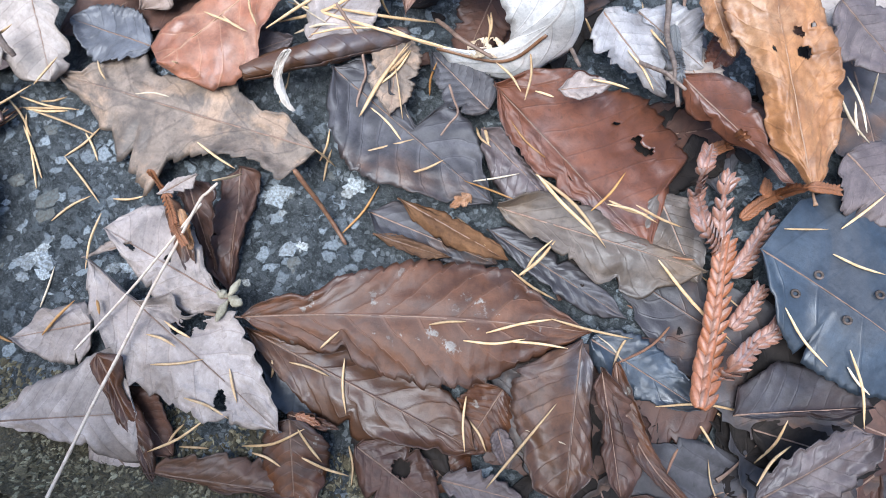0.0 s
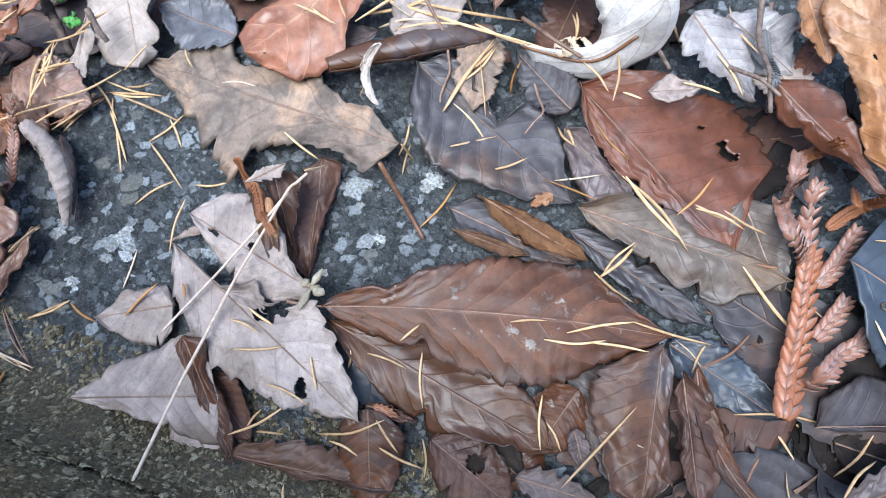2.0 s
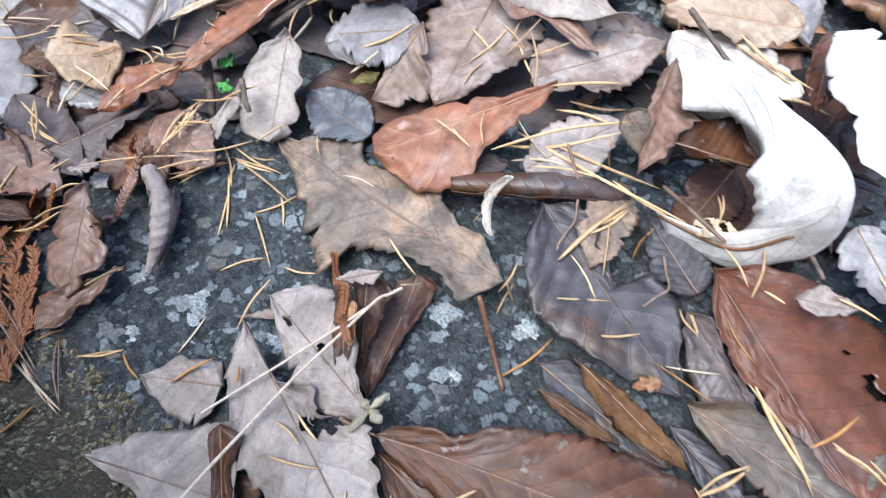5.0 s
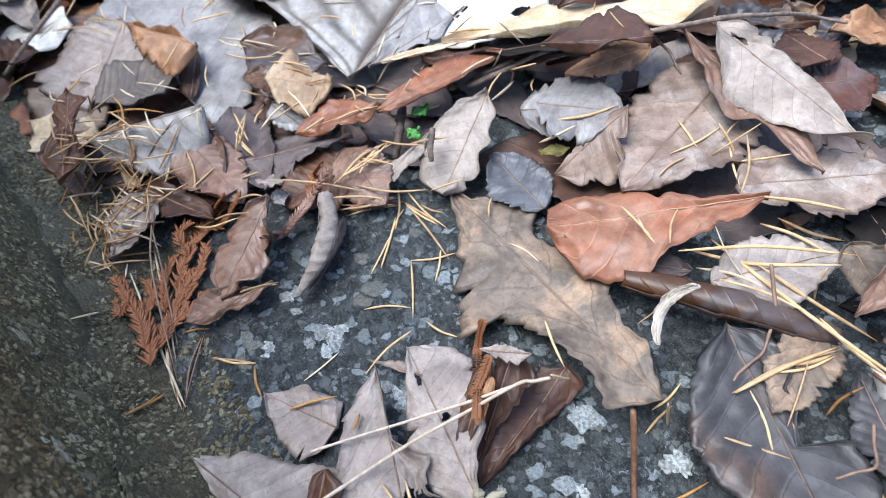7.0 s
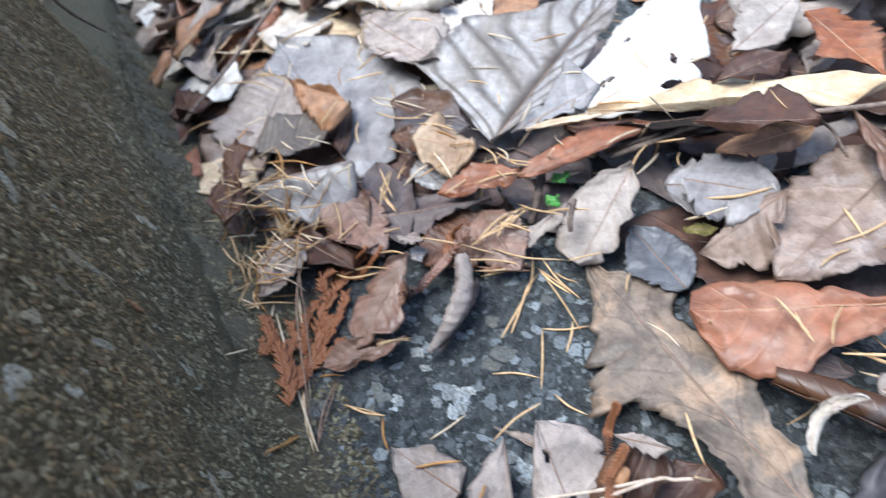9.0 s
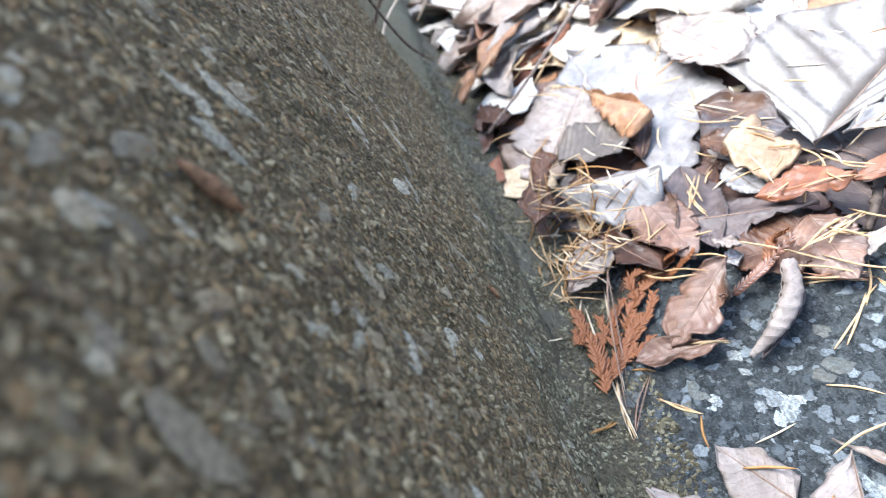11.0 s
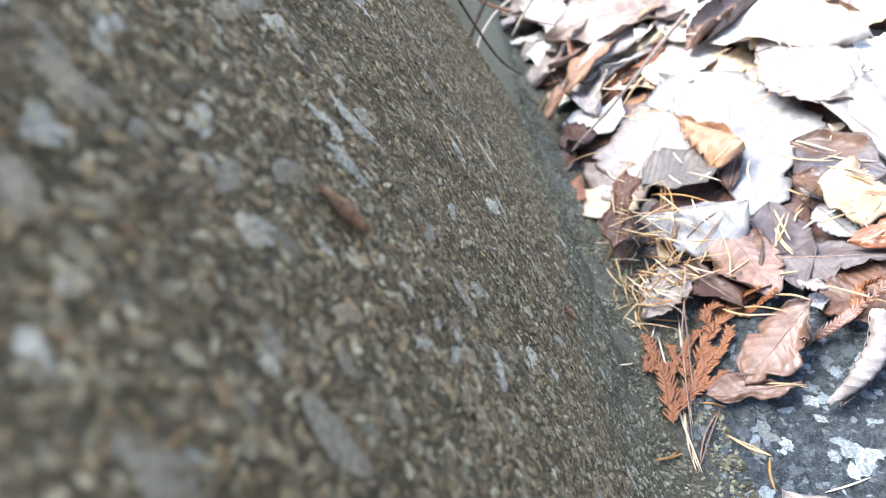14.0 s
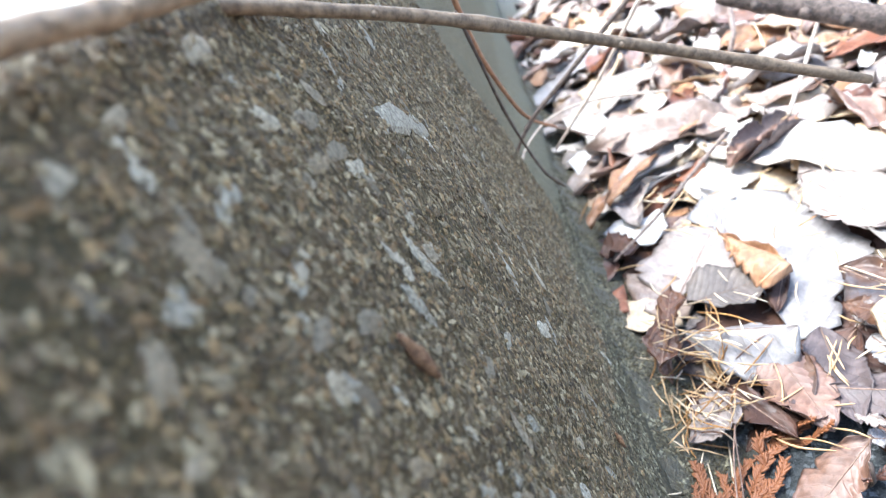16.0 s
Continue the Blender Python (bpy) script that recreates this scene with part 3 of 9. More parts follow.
# ---- leaves ----
def leaf(base, tip, wl, wr, mat, label, a=0.62, b=0.85, teeth=0, tooth=0.09, veins=9, rib=0.0007, arch=0.0, curl=0.0, along=0.0, bend=0.0,
         tilt=0.0, lobes=0, lobe=0.0, holes=(), stalk=0.0, wave=0.0022, fold=0.0, seed=0, group="fallen leaves", left=(), right=()):
    """A fallen leaf from base to tip. wl, wr: half widths on its left and right; a, b: how full it is towards base and tip;
    arch: height of the middle per length; curl, along: angles in radians by which it rolls across and along; bend: sideways bow; fold: slope of both halves from the midrib.
    left, right: for a torn or lobed margin, its half width at some steps along the leaf, in place of the smooth form."""
    if not (left or right or holes) and lobes == 0 and abs(curl) < 1:
        a, b = max(a, 0.50 + 0.16 * (seed * 0.37 % 1)), max(b, 0.72 + 0.3 * (seed * 0.61 % 1))
        if not teeth:
            teeth, tooth = 9 + seed % 7, 0.06 + 0.05 * (seed * 0.29 % 1)
    p0, p1 = Vector(base), Vector(tip)
    length = (p1 - p0).length
    ax = (p1 - p0).normalized()
    ay = Vector((0, 0, 1)).cross(ax).normalized()
    az = ax.cross(ay)
    n, m = max(72 if length > 0.05 else 40, 6 * teeth), 10
    if holes:
        n, m = int(n * 2.3), 24
    peak = a / (a + b)
    norm = peak ** a * (1 - peak) ** b

    chance = random.Random(seed * 17 + 3)
    bites = [(chance.uniform(0.08, 0.92), chance.choice((-1, 1)), chance.uniform(0.08, 0.34), chance.uniform(0.012, 0.034)) for _ in range(chance.randint(2, 5))]
    edge_roll = min(0.24 * max(wl, wr), 0.0034)

    def width(u, s):
        return outline(u, s) * math.prod(1 - depth * math.exp(-((u - u0) / span) ** 2) for u0, side, depth, span in bites if side == s)

    def outline(u, s):
        own = left if s > 0 else right
        if own:
            pts = ((0.0, 0.0), *own, (1.0, 0.0))
            for (u0, w0), (u1, w1) in zip(pts, pts[1:]):
                if u <= u1:
                    k = (u - u0) / max(u1 - u0, 1e-6)
                    break
            w = w0 + (w1 - w0) * (0.4 * k + 0.6 * k * k * (3 - 2 * k))
            if teeth:
                f = (u * teeth + (0.4 if s > 0 else 0)) % 1.0
                w *= 1 - tooth * (1 - f)
            return w * (1 + 0.04 * noise.noise(Vector((u * 11, s * 7.3, seed))) + 0.05 * noise.noise(Vector((u * 31, s * 3.3, seed))))
        w = (max(u, 0.0) ** a) * (max(1 - u, 0.0) ** b) / norm
        if lobes:
            w *= 1 - lobe * (0.5 + 0.5 * math.cos(2 * math.pi * (lobes * u + (0.18 if s > 0 else 0))))
        if teeth:
            f = (u * teeth + (0.4 if s > 0 else 0)) % 1.0
            w *= 1 - tooth * (1 - f) ** 1.0
        w *= 1 + 0.22 * noise.noise(Vector((u * 4, s * 7.3, seed))) + 0.08 * noise.noise(Vector((u * 23, s * 3.3, seed)))
        return w * (wl if s > 0 else wr)

    def at(u, v):
        s = 1 if v >= 0 else -1
        y = width(u, s) * v
        x = length * u
        aside = bend * length * 4 * u * (1 - u)
        z = arch * length * 4 * u * (1 - u)
        half = max(wl, wr, 1e-4)
        z += fold * abs(y)
        if abs(curl) > 1e-3:
            r = half / curl
            z += r * (1 - math.cos(y / r))
            y = r * math.sin(y / r)
        if abs(along) > 1e-3:
            th = along * (u - 0.5)
            q = length / (2 * math.sin(min(abs(along), 3.1) / 2)) * (1 if along > 0 else -1)
            x = length / 2 + (q - z) * math.sin(th)
            z = q * (math.cos(along / 2) - math.cos(th)) + z * math.cos(th)
        ph = ((u - 0.22 * abs(v)) * veins) % 1.0
        d = min(ph, 1 - ph)
        z += 0.24 * rib * (d * 2 - math.exp(-(d / 0.09) ** 2) * 0.6) * min(1, abs(v) * 3) - 0.00035 * max(0, 1 - abs(v) * 4)
        z += 0.8 * wave * noise.noise(Vector((u * 2.2, v * 1.2, seed + 3.1))) * (0.35 + abs(v)) + 0.40 * wave * noise.noise(Vector((u * 6, v * 3, seed + 8))) * (0.25 + v * v) + 0.13 * wave * noise.noise(Vector((u * 17, v * 8, seed + 5)))
        z += edge_roll * 1.8 * noise.noise(Vector((u * 2.6, s * 5.1, seed + 1.7))) * abs(v) ** 2.5
        return Vector((x, y + aside, z))

    verts, faces, uvs = [], [], []
    cols = [math.copysign(abs(k / m) ** 0.85, k) for k in range(-m, m + 1)]
    for i in range(n + 1):
        u = i / n
        for v in cols:
            verts.append(at(u, v))
            uvs.append((u, v * 0.5 + 0.5))
    w = 2 * m + 1
    for i in range(n):
        for k in range(w - 1):
            uc, vc = (i + 0.5) / n, 0.5 * (cols[k] + cols[k + 1])
            gone = False
            for hu, hv, hr in holes:
                d = math.hypot((uc - hu) * length, (vc - hv) * max(wl, wr))
                if d < hr * (1 + 0.5 * noise.noise(Vector((uc * 30, vc * 9, seed)))):
                    gone = True
            if not gone:
                q = i * w + k
                faces.append((q, q + 1, q + 1 + w, q + w))
    me = mesh_of("fallen_leaf", verts, faces, LEAFMATS[mat])
    uvl = me.uv_layers.new(name="UVMap")
    for li, lo in enumerate(me.loops):
        uvl.data[li].uv = uvs[lo.vertex_index]
    ob = new("fallen_leaf", me)
    ob.matrix_world = Matrix((ax, ay, az)).transposed().to_4x4()
    ob.matrix_world = Matrix.Translation(p0) @ ob.matrix_world @ pose(0, 0, 0, tilt, 0, 0)
    solid = ob.modifiers.new("thickness", "SOLIDIFY")
    solid.thickness, solid.offset = 0.00028, 0.0
    tagged(ob, label, "leaf", group)
    # midrib and stalk
    line = [at(u, 0.0) + Vector((0, 0, 0.0001)) for u in [k / 14 for k in range(15)]]
    light_stalk = mat in ("BLEACH", "PALE", "CREAM")
    tone = STRAW if light_stalk else TANRIB if mat in ("TAN", "GOLD", "ORANGE") else STALK
    part("midrib", mesh_of("midrib", *tube_data(line, [0.00034 * (1 - 0.8 * k / 14) + 0.00005 for k in range(15)], 6), tone), ob, "straw-coloured midrib" if light_stalk else "")
    if stalk > 0:
        d = (line[0] - line[2]).normalized()
        pre = [line[0] + d * stalk * s + Vector((0, 0.12 * stalk * s * s, 0.25 * stalk * s * s - 0.0002)) for s in (1.0, 0.75, 0.5, 0.25, 0.0)]
        part("stalk", mesh_of("stalk", *tube_data(pre, [0.0008, 0.0006, 0.0005, 0.00042, 0.00039], 6), tone), ob, "straw-coloured stalk" if light_stalk else "dark brown stalk")
    return ob



# ---- leaves where they lie ----
leaf((-0.0744, 0.0629, 0.0140), (0.0387, 0.0884, 0.0120), 0.0231, 0.0231, "BROWN", "large serrated brown leaf with pale mould specks", teeth=24, tooth=0.07, veins=11, rib=0.0011, arch=0.03, bend=0.02, a=0.6, b=0.75, stalk=0.012, wave=0.003, left=((0.04, 0.004), (0.14, 0.0074), (0.23, 0.0103), (0.29, 0.0134), (0.39, 0.0172), (0.48, 0.0192), (0.55, 0.0201), (0.62, 0.0202), (0.7, 0.0194), (0.77, 0.0187), (0.83, 0.0131), (0.91, 0.0062)), right=((0.05, 0.0045), (0.15, 0.0096), (0.26, 0.0135), (0.36, 0.018), (0.45, 0.0205), (0.53, 0.0231), (0.64, 0.0223), (0.72, 0.0193), (0.78, 0.0146), (0.84, 0.0108), (0.92, 0.0056)), seed=1)
leaf((-0.0742, 0.0599, 0.0070), (0.0117, 0.0419, 0.0060), 0.0166, 0.0166, "ROSY", "rosy brown serrated leaf lying under a larger brown one", teeth=20, tooth=0.04, veins=10, arch=0.02, curl=-0.3, a=0.6, b=0.7, left=((0.39, 0.0127), (0.63, 0.0143), (0.81, 0.0131), (0.93, 0.0077)), right=((0.1, 0.0048), (0.24, 0.0096), (0.37, 0.0135), (0.49, 0.0166), (0.58, 0.0155), (0.7, 0.0104), (0.82, 0.0074), (0.93, 0.0049)), seed=2)
leaf((-0.1314, 0.0676, 0.0140), (-0.0496, 0.0315, 0.0150), 0.0212, 0.0212, "GREY", "pale grey torn leaf with holes and jagged margin", teeth=13, tooth=0.10, veins=7, wave=0.004, rib=0.0013, holes=((0.455, 0.3, 0.0042), (0.479, 0.67, 0.0042), (0.502, 0.89, 0.003), (0.739, -0.28, 0.0018), (0.757, -0.41, 0.002), (0.775, -0.55, 0.0018)), left=((0.079, 0.0002), (0.181, 0.0002), (0.275, 0.0012), (0.366, 0.0114), (0.436, 0.0096), (0.582, 0.0192), (0.694, 0.0158), (0.782, 0.0116), (0.857, 0.009), (0.933, 0.0054)), right=((0.084, 0.0089), (0.155, 0.0136), (0.266, 0.0152), (0.39, 0.018), (0.448, 0.0212), (0.605, 0.0175), (0.734, 0.0149), (0.867, 0.0077)), seed=3)
leaf((-0.0797, 0.0671, 0.0170), (-0.1315, 0.0794, 0.0120), 0.0173, 0.0173, "GREY", "rounded grey leaf with a small hole on bare stone", veins=6, wave=0.003, curl=-0.2, holes=((0.782, 0.16, 0.0026), (0.497, -0.12, 0.0014)), left=((0.012, 0.0051), (0.222, 0.0107), (0.455, 0.0128), (0.622, 0.0088), (0.796, 0.0052), (0.888, 0.0028)), right=((0.223, 0.0046), (0.372, 0.0115), (0.556, 0.0166), (0.734, 0.0173), (0.891, 0.0145), (0.983, 0.0066)), seed=4)
leaf((-0.1203, 0.0774, 0.0130), (-0.1413, 0.0681, 0.0020), 0.0030, 0.0030, "GREY", "narrow grey torn strip of a leaf", curl=0.5, left=((0.409, 0.0006),), right=((0.405, 0.0027),), seed=5)
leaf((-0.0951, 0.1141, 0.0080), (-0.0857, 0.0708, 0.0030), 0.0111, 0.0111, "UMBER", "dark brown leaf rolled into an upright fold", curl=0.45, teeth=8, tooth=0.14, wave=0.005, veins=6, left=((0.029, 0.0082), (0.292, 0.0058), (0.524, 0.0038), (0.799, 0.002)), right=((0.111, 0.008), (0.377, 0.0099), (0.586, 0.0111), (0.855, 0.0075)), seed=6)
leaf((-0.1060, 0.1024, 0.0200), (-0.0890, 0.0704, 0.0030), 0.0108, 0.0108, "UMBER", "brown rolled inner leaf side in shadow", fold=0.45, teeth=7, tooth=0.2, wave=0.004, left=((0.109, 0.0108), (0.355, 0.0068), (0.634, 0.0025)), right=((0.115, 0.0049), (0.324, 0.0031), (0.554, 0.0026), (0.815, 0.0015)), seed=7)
leaf((-0.1110, 0.0939, 0.0240), (-0.0986, 0.1030, 0.0280), 0.0039, 0.0039, "GREY", "jagged grey-brown top of a rolled leaf", teeth=5, tooth=0.3, left=((0.34, 0.003), (0.755, 0.0013)), right=((0.391, 0.0029), (0.731, 0.0039)), seed=8)
leaf((-0.1082, 0.0945, 0.0220), (-0.0927, 0.0693, 0.0120), 0.0045, 0.0045, "ROSY", "pinkish brown inner flap of a rolled leaf", curl=-0.5, left=((0.11, 0.0023), (0.35, 0.0023), (0.61, 0.0026), (0.85, 0.0011)), right=((0.17, 0.0033), (0.48, 0.0045), (0.75, 0.0027)), seed=9)
leaf((-0.1022, 0.0910, 0.0240), (-0.0957, 0.0795, 0.0200), 0.0022, 0.0022, "TAN", "narrow orange rolled leaf margin", a=0.4, b=0.4, curl=-1.3, teeth=6, seed=10)
leaf((-0.1280, 0.0477, 0.0040), (-0.1536, 0.0350, 0.0040), 0.0141, 0.0141, "GREY", "round grey leaf scrap on the stone", veins=6, wave=0.003, left=((0.012, 0.009), (0.197, 0.0141), (0.534, 0.0113), (0.801, 0.0061)), right=((0.149, 0.0087), (0.536, 0.0079), (0.821, 0.0044)), seed=11)
leaf((-0.1512, 0.0063, 0.0060), (-0.0973, 0.0247, 0.0130), 0.0219, 0.0219, "GREY", "pale grey ribbed leaf at the foot of the pile", a=0.75, b=0.35, veins=8, rib=0.0011, arch=0.02, stalk=0.01, curl=-0.3, wave=0.003, left=((0.12, 0.0038), (0.31, 0.0107), (0.53, 0.0152), (0.7, 0.0186), (0.85, 0.0219), (0.94, 0.011)), right=((0.2, 0.0037), (0.38, 0.0043), (0.57, 0.0075), (0.72, 0.0113), (0.89, 0.0161), (0.99, 0.016)), seed=12)
leaf((-0.1141, 0.0394, 0.0180), (-0.0857, 0.0050, 0.0080), 0.0077, 0.0077, "BROWN", "brown curled leaf margin", curl=0.4, wave=0.003, teeth=7, left=((0.09, 0.0077), (0.18, 0.0052), (0.33, 0.0022), (0.52, 0.005), (0.73, 0.0045)), right=((0.04, 0.0034), (0.16, 0.0034), (0.32, 0.0027), (0.51, 0.0031), (0.68, 0.0026), (0.88, 0.0016)), seed=13)
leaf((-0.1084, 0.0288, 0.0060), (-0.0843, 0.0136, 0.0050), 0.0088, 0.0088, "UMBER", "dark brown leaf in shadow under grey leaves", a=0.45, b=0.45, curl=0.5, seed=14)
leaf((-0.1114, 0.0159, 0.0100), (-0.0885, 0.0012, 0.0060), 0.0086, 0.0086, "GREY", "drooping greyish leaf end", a=0.5, b=0.45, curl=-0.8, seed=15)
leaf((-0.0899, 0.0073, 0.0080), (-0.0311, 0.0147, 0.0080), 0.0099, 0.0099, "ROSY", "brown leaf with a wavy toothed margin and grey patch", teeth=6, tooth=0.2, wave=0.004, left=((0.108, 0.0062), (0.415, 0.0098), (0.637, 0.0099), (0.842, 0.0055)), right=((0.236, 0.0015), (0.465, 0.0034), (0.613, 0.0011), (0.836, 0.0023)), seed=16)
leaf((-0.0488, 0.0360, 0.0130), (-0.0382, 0.0054, 0.0080), 0.0123, 0.0123, "BROWN", "grey-brown curled leaf at the litter edge", curl=-0.7, a=0.5, b=0.5, teeth=8, seed=17)
leaf((-0.0734, 0.0572, 0.0040), (-0.0376, 0.0379, 0.0030), 0.0098, 0.0098, "BLUE", "dark wet leaf scrap in a gap", veins=6, left=((0.24, 0.0042), (0.498, 0.005), (0.885, 0.0032)), right=((0.264, 0.0041), (0.552, 0.0098), (0.814, 0.0072)), seed=18)
leaf((-0.0505, 0.0368, 0.0100), (-0.0328, 0.0368, 0.0100), 0.0030, 0.0030, "BROWN", "crumbled orange-brown leaf scrap", a=0.4, b=0.4, teeth=5, tooth=0.4, curl=0.8, seed=19)
leaf((-0.0313, 0.0457, 0.0030), (0.0054, 0.0300, 0.0030), 0.0139, 0.0139, "GAPSHADE", "leaf under other leaves, blackened with gap shade", a=0.5, b=0.5, seed=20)
leaf((-0.0079, 0.0385, 0.0030), (0.0150, 0.0298, 0.0030), 0.0101, 0.0101, "BROWN", "dark brown leaf half covered by others", a=0.5, b=0.5, seed=21)
leaf((-0.0687, 0.1259, 0.0130), (-0.1782, 0.1324, 0.0050), 0.0337, 0.0337, "MOTTLED", "large mottled lobed leaf spread flat on the stone", veins=5, wave=0.005, tooth=0.09, teeth=19, rib=0.0012, left=((0.018, 0.0062), (0.06, 0.0162), (0.167, 0.012), (0.275, 0.0133), (0.379, 0.0159), (0.472, 0.0203), (0.484, 0.0337), (0.555, 0.0317), (0.654, 0.025), (0.734, 0.0172), (0.835, 0.0088), (0.909, 0.0053)), right=((0.054, 0.0039), (0.136, 0.0093), (0.212, 0.0077), (0.289, 0.0114), (0.374, 0.0194), (0.529, 0.0175), (0.658, 0.0125), (0.718, 0.019), (0.78, 0.0214), (0.846, 0.0133), (0.88, 0.0082), (0.892, 0.004)), seed=22)
leaf((-0.0901, 0.1962, 0.0270), (-0.1332, 0.1414, 0.0170), 0.0229, 0.0229, "ORANGE", "orange-brown oval leaf with pale midrib", veins=6, wave=0.005, curl=-0.35, left=((0.149, 0.0066), (0.311, 0.0116), (0.479, 0.0152), (0.591, 0.0229), (0.721, 0.0223), (0.858, 0.0197), (0.95, 0.0093)), right=((0.247, 0.0034), (0.438, 0.0086), (0.593, 0.0158), (0.763, 0.0132), (0.892, 0.0129), (0.992, 0.0084)), seed=23)
leaf((-0.1908, 0.1649, 0.0260), (-0.1742, 0.1274, 0.0100), 0.0194, 0.0194, "ASH", "pale grey torn leaf with deep ribs, hanging over the stone edge", veins=7, rib=0.0022, wave=0.003, curl=-0.35, left=((0.18, 0.0067), (0.343, 0.0067), (0.45, 0.0103), (0.578, 0.0079), (0.724, 0.01), (0.871, 0.0074)), right=((0.183, 0.0096), (0.403, 0.0156), (0.678, 0.0194), (0.799, 0.0146), (0.936, 0.0128), (0.992, 0.0061)), seed=24)
leaf((-0.1965, 0.1390, 0.0180), (-0.1968, 0.1162, 0.0100), 0.0055, 0.0055, "ASH", "torn strip of a pale grey leaf", curl=0.3, left=((0.344, 0.0055), (0.704, 0.0037), (0.958, 0.0049)), right=((0.373, 0.0007), (0.798, 0.0035), (0.923, 0.0039)), seed=25)
leaf((-0.1454, 0.1925, 0.0300), (-0.1513, 0.1629, 0.0120), 0.0154, 0.0154, "BUFF", "small pale tan leaf with fine ribs", fold=-0.3, veins=8, rib=0.0012, left=((0.203, 0.0078), (0.415, 0.0137), (0.66, 0.0154), (0.882, 0.0094)), right=((0.196, 0.0045), (0.481, 0.0062), (0.742, 0.0036)), seed=26)
leaf((-0.1444, 0.1513, 0.0080), (-0.1768, 0.1535, 0.0100), 0.0127, 0.0127, "SLATE", "blue-grey damp leaf in a hollow", a=0.5, b=0.4, veins=6, seed=27)
leaf((-0.1760, 0.1766, 0.0220), (-0.1487, 0.1942, 0.0240), 0.0183, 0.0183, "STEEL", "bluish pale leaf under needles", a=0.5, b=0.45, veins=6, seed=28)
leaf((-0.1374, 0.2382, 0.0200), (-0.1254, 0.1694, 0.0200), 0.0246, 0.0246, "BUFF", "buff mottled leaf scattered with needles", a=0.5, b=0.5, veins=7, rib=0.001, wave=0.005, teeth=12, seed=29)
leaf((-0.1023, 0.1996, 0.0180), (-0.0680, 0.2433, 0.0180), 0.0153, 0.0153, "BUFF", "dull brown leaf beneath pale ones", a=0.5, b=0.5, seed=30)
leaf((-0.0639, 0.1994, 0.0240), (-0.0434, 0.1890, 0.0220), 0.0097, 0.0097, "MOTTLED", "small dry brown leaf fold", a=0.5, b=0.5, curl=0.8, teeth=8, seed=32)
leaf((-0.0562, 0.2053, 0.0500), (-0.0495, 0.1774, 0.0260), 0.0131, 0.0131, "BEECH", "brown toothed margin of a cupped leaf turned over", teeth=8, tooth=0.18, wave=0.004, left=((0.162, 0.0088), (0.375, 0.008), (0.437, 0.0131), (0.641, 0.0089), (0.759, 0.0075)), right=((0.145, 0.0031), (0.438, 0.004), (0.573, 0.0009), (0.75, 0.0022)), seed=34)
leaf((-0.0435, 0.1843, 0.0400), (-0.0171, 0.1938, 0.0340), 0.0154, 0.0154, "BROWN", "brown inner edge of a cupped leaf", veins=6, left=((0.247, 0.0122), (0.7, 0.0154), (0.807, 0.0067)), right=((0.411, 0.0006), (0.749, 0.0037)), seed=35)
leaf((-0.0187, 0.2443, 0.0460), (0.0214, 0.2025, 0.0460), 0.0195, 0.0195, "BLEACH", "broad pale leaf facing the sky", arch=0.03, veins=8, left=((0.01, 0.0121), (0.12, 0.0195), (0.44, 0.019), (0.77, 0.0104)), right=((0.18, 0.0071), (0.36, 0.0113), (0.61, 0.0141), (0.82, 0.0146), (0.93, 0.0096)), seed=37)
leaf((-0.0171, 0.2590, 0.0340), (-0.0106, 0.2306, 0.0260), 0.0071, 0.0071, "RED", "reddish brown leaf fold with fine ribs", a=0.5, b=0.5, curl=0.9, veins=10, rib=0.0012, seed=38)
leaf((-0.0277, 0.2557, 0.0340), (-0.0720, 0.2416, 0.0340), 0.0179, 0.0179, "GOLD", "greyish gold leaf at the back of the pile", a=0.5, b=0.5, seed=39)
leaf((-0.0653, 0.2345, 0.0300), (-0.0174, 0.2253, 0.0360), 0.0146, 0.0146, "PALE", "pale leaf under twigs", a=0.5, b=0.5, seed=40)
# dark colour here holds the shadow inside the cup
leaf((-0.0229, 0.2083, 0.0100), (-0.0279, 0.1741, 0.0080), 0.0115, 0.0115, "UMBER", "dark leaf standing for the shadowed hollow of a cupped leaf", a=0.5, b=0.5, seed=41)
leaf((-0.0840, 0.1652, 0.0160), (-0.0652, 0.2014, 0.0160), 0.0130, 0.0130, "GREY", "bluish grey leaf under long needles", a=0.5, b=0.5, seed=43)
leaf((-0.1154, 0.1500, 0.0100), (-0.0921, 0.1675, 0.0100), 0.0110, 0.0110, "DUSK", "dull brown leaf under an orange one", a=0.5, b=0.5, seed=44)
leaf((-0.0727, 0.1577, 0.0140), (-0.0040, 0.1237, 0.0100), 0.0242, 0.0242, "DARK", "dark damp folded leaf with brown margin", veins=9, rib=0.0018, wave=0.005, teeth=14, tooth=0.05, left=((0.071, 0.0098), (0.225, 0.0121), (0.354, 0.0077), (0.501, 0.0031), (0.513, 0.0135), (0.526, 0.0171), (0.661, 0.0177), (0.781, 0.0142), (0.887, 0.0061)), right=((0.116, 0.0132), (0.232, 0.0196), (0.369, 0.0242), (0.537, 0.0226), (0.675, 0.0167), (0.786, 0.0128), (0.89, 0.0084)), seed=45)
leaf((-0.0526, 0.1754, 0.0160), (-0.0469, 0.1446, 0.0140), 0.0097, 0.0097, "MOTTLED", "dull brown leaf propped behind a dark one", a=0.5, b=0.5, seed=47)
leaf((-0.0136, 0.1576, 0.0100), (-0.0393, 0.1731, 0.0120), 0.0102, 0.0102, "DARK", "blue-grey leaf in a hollow", a=0.5, b=0.5, seed=48)
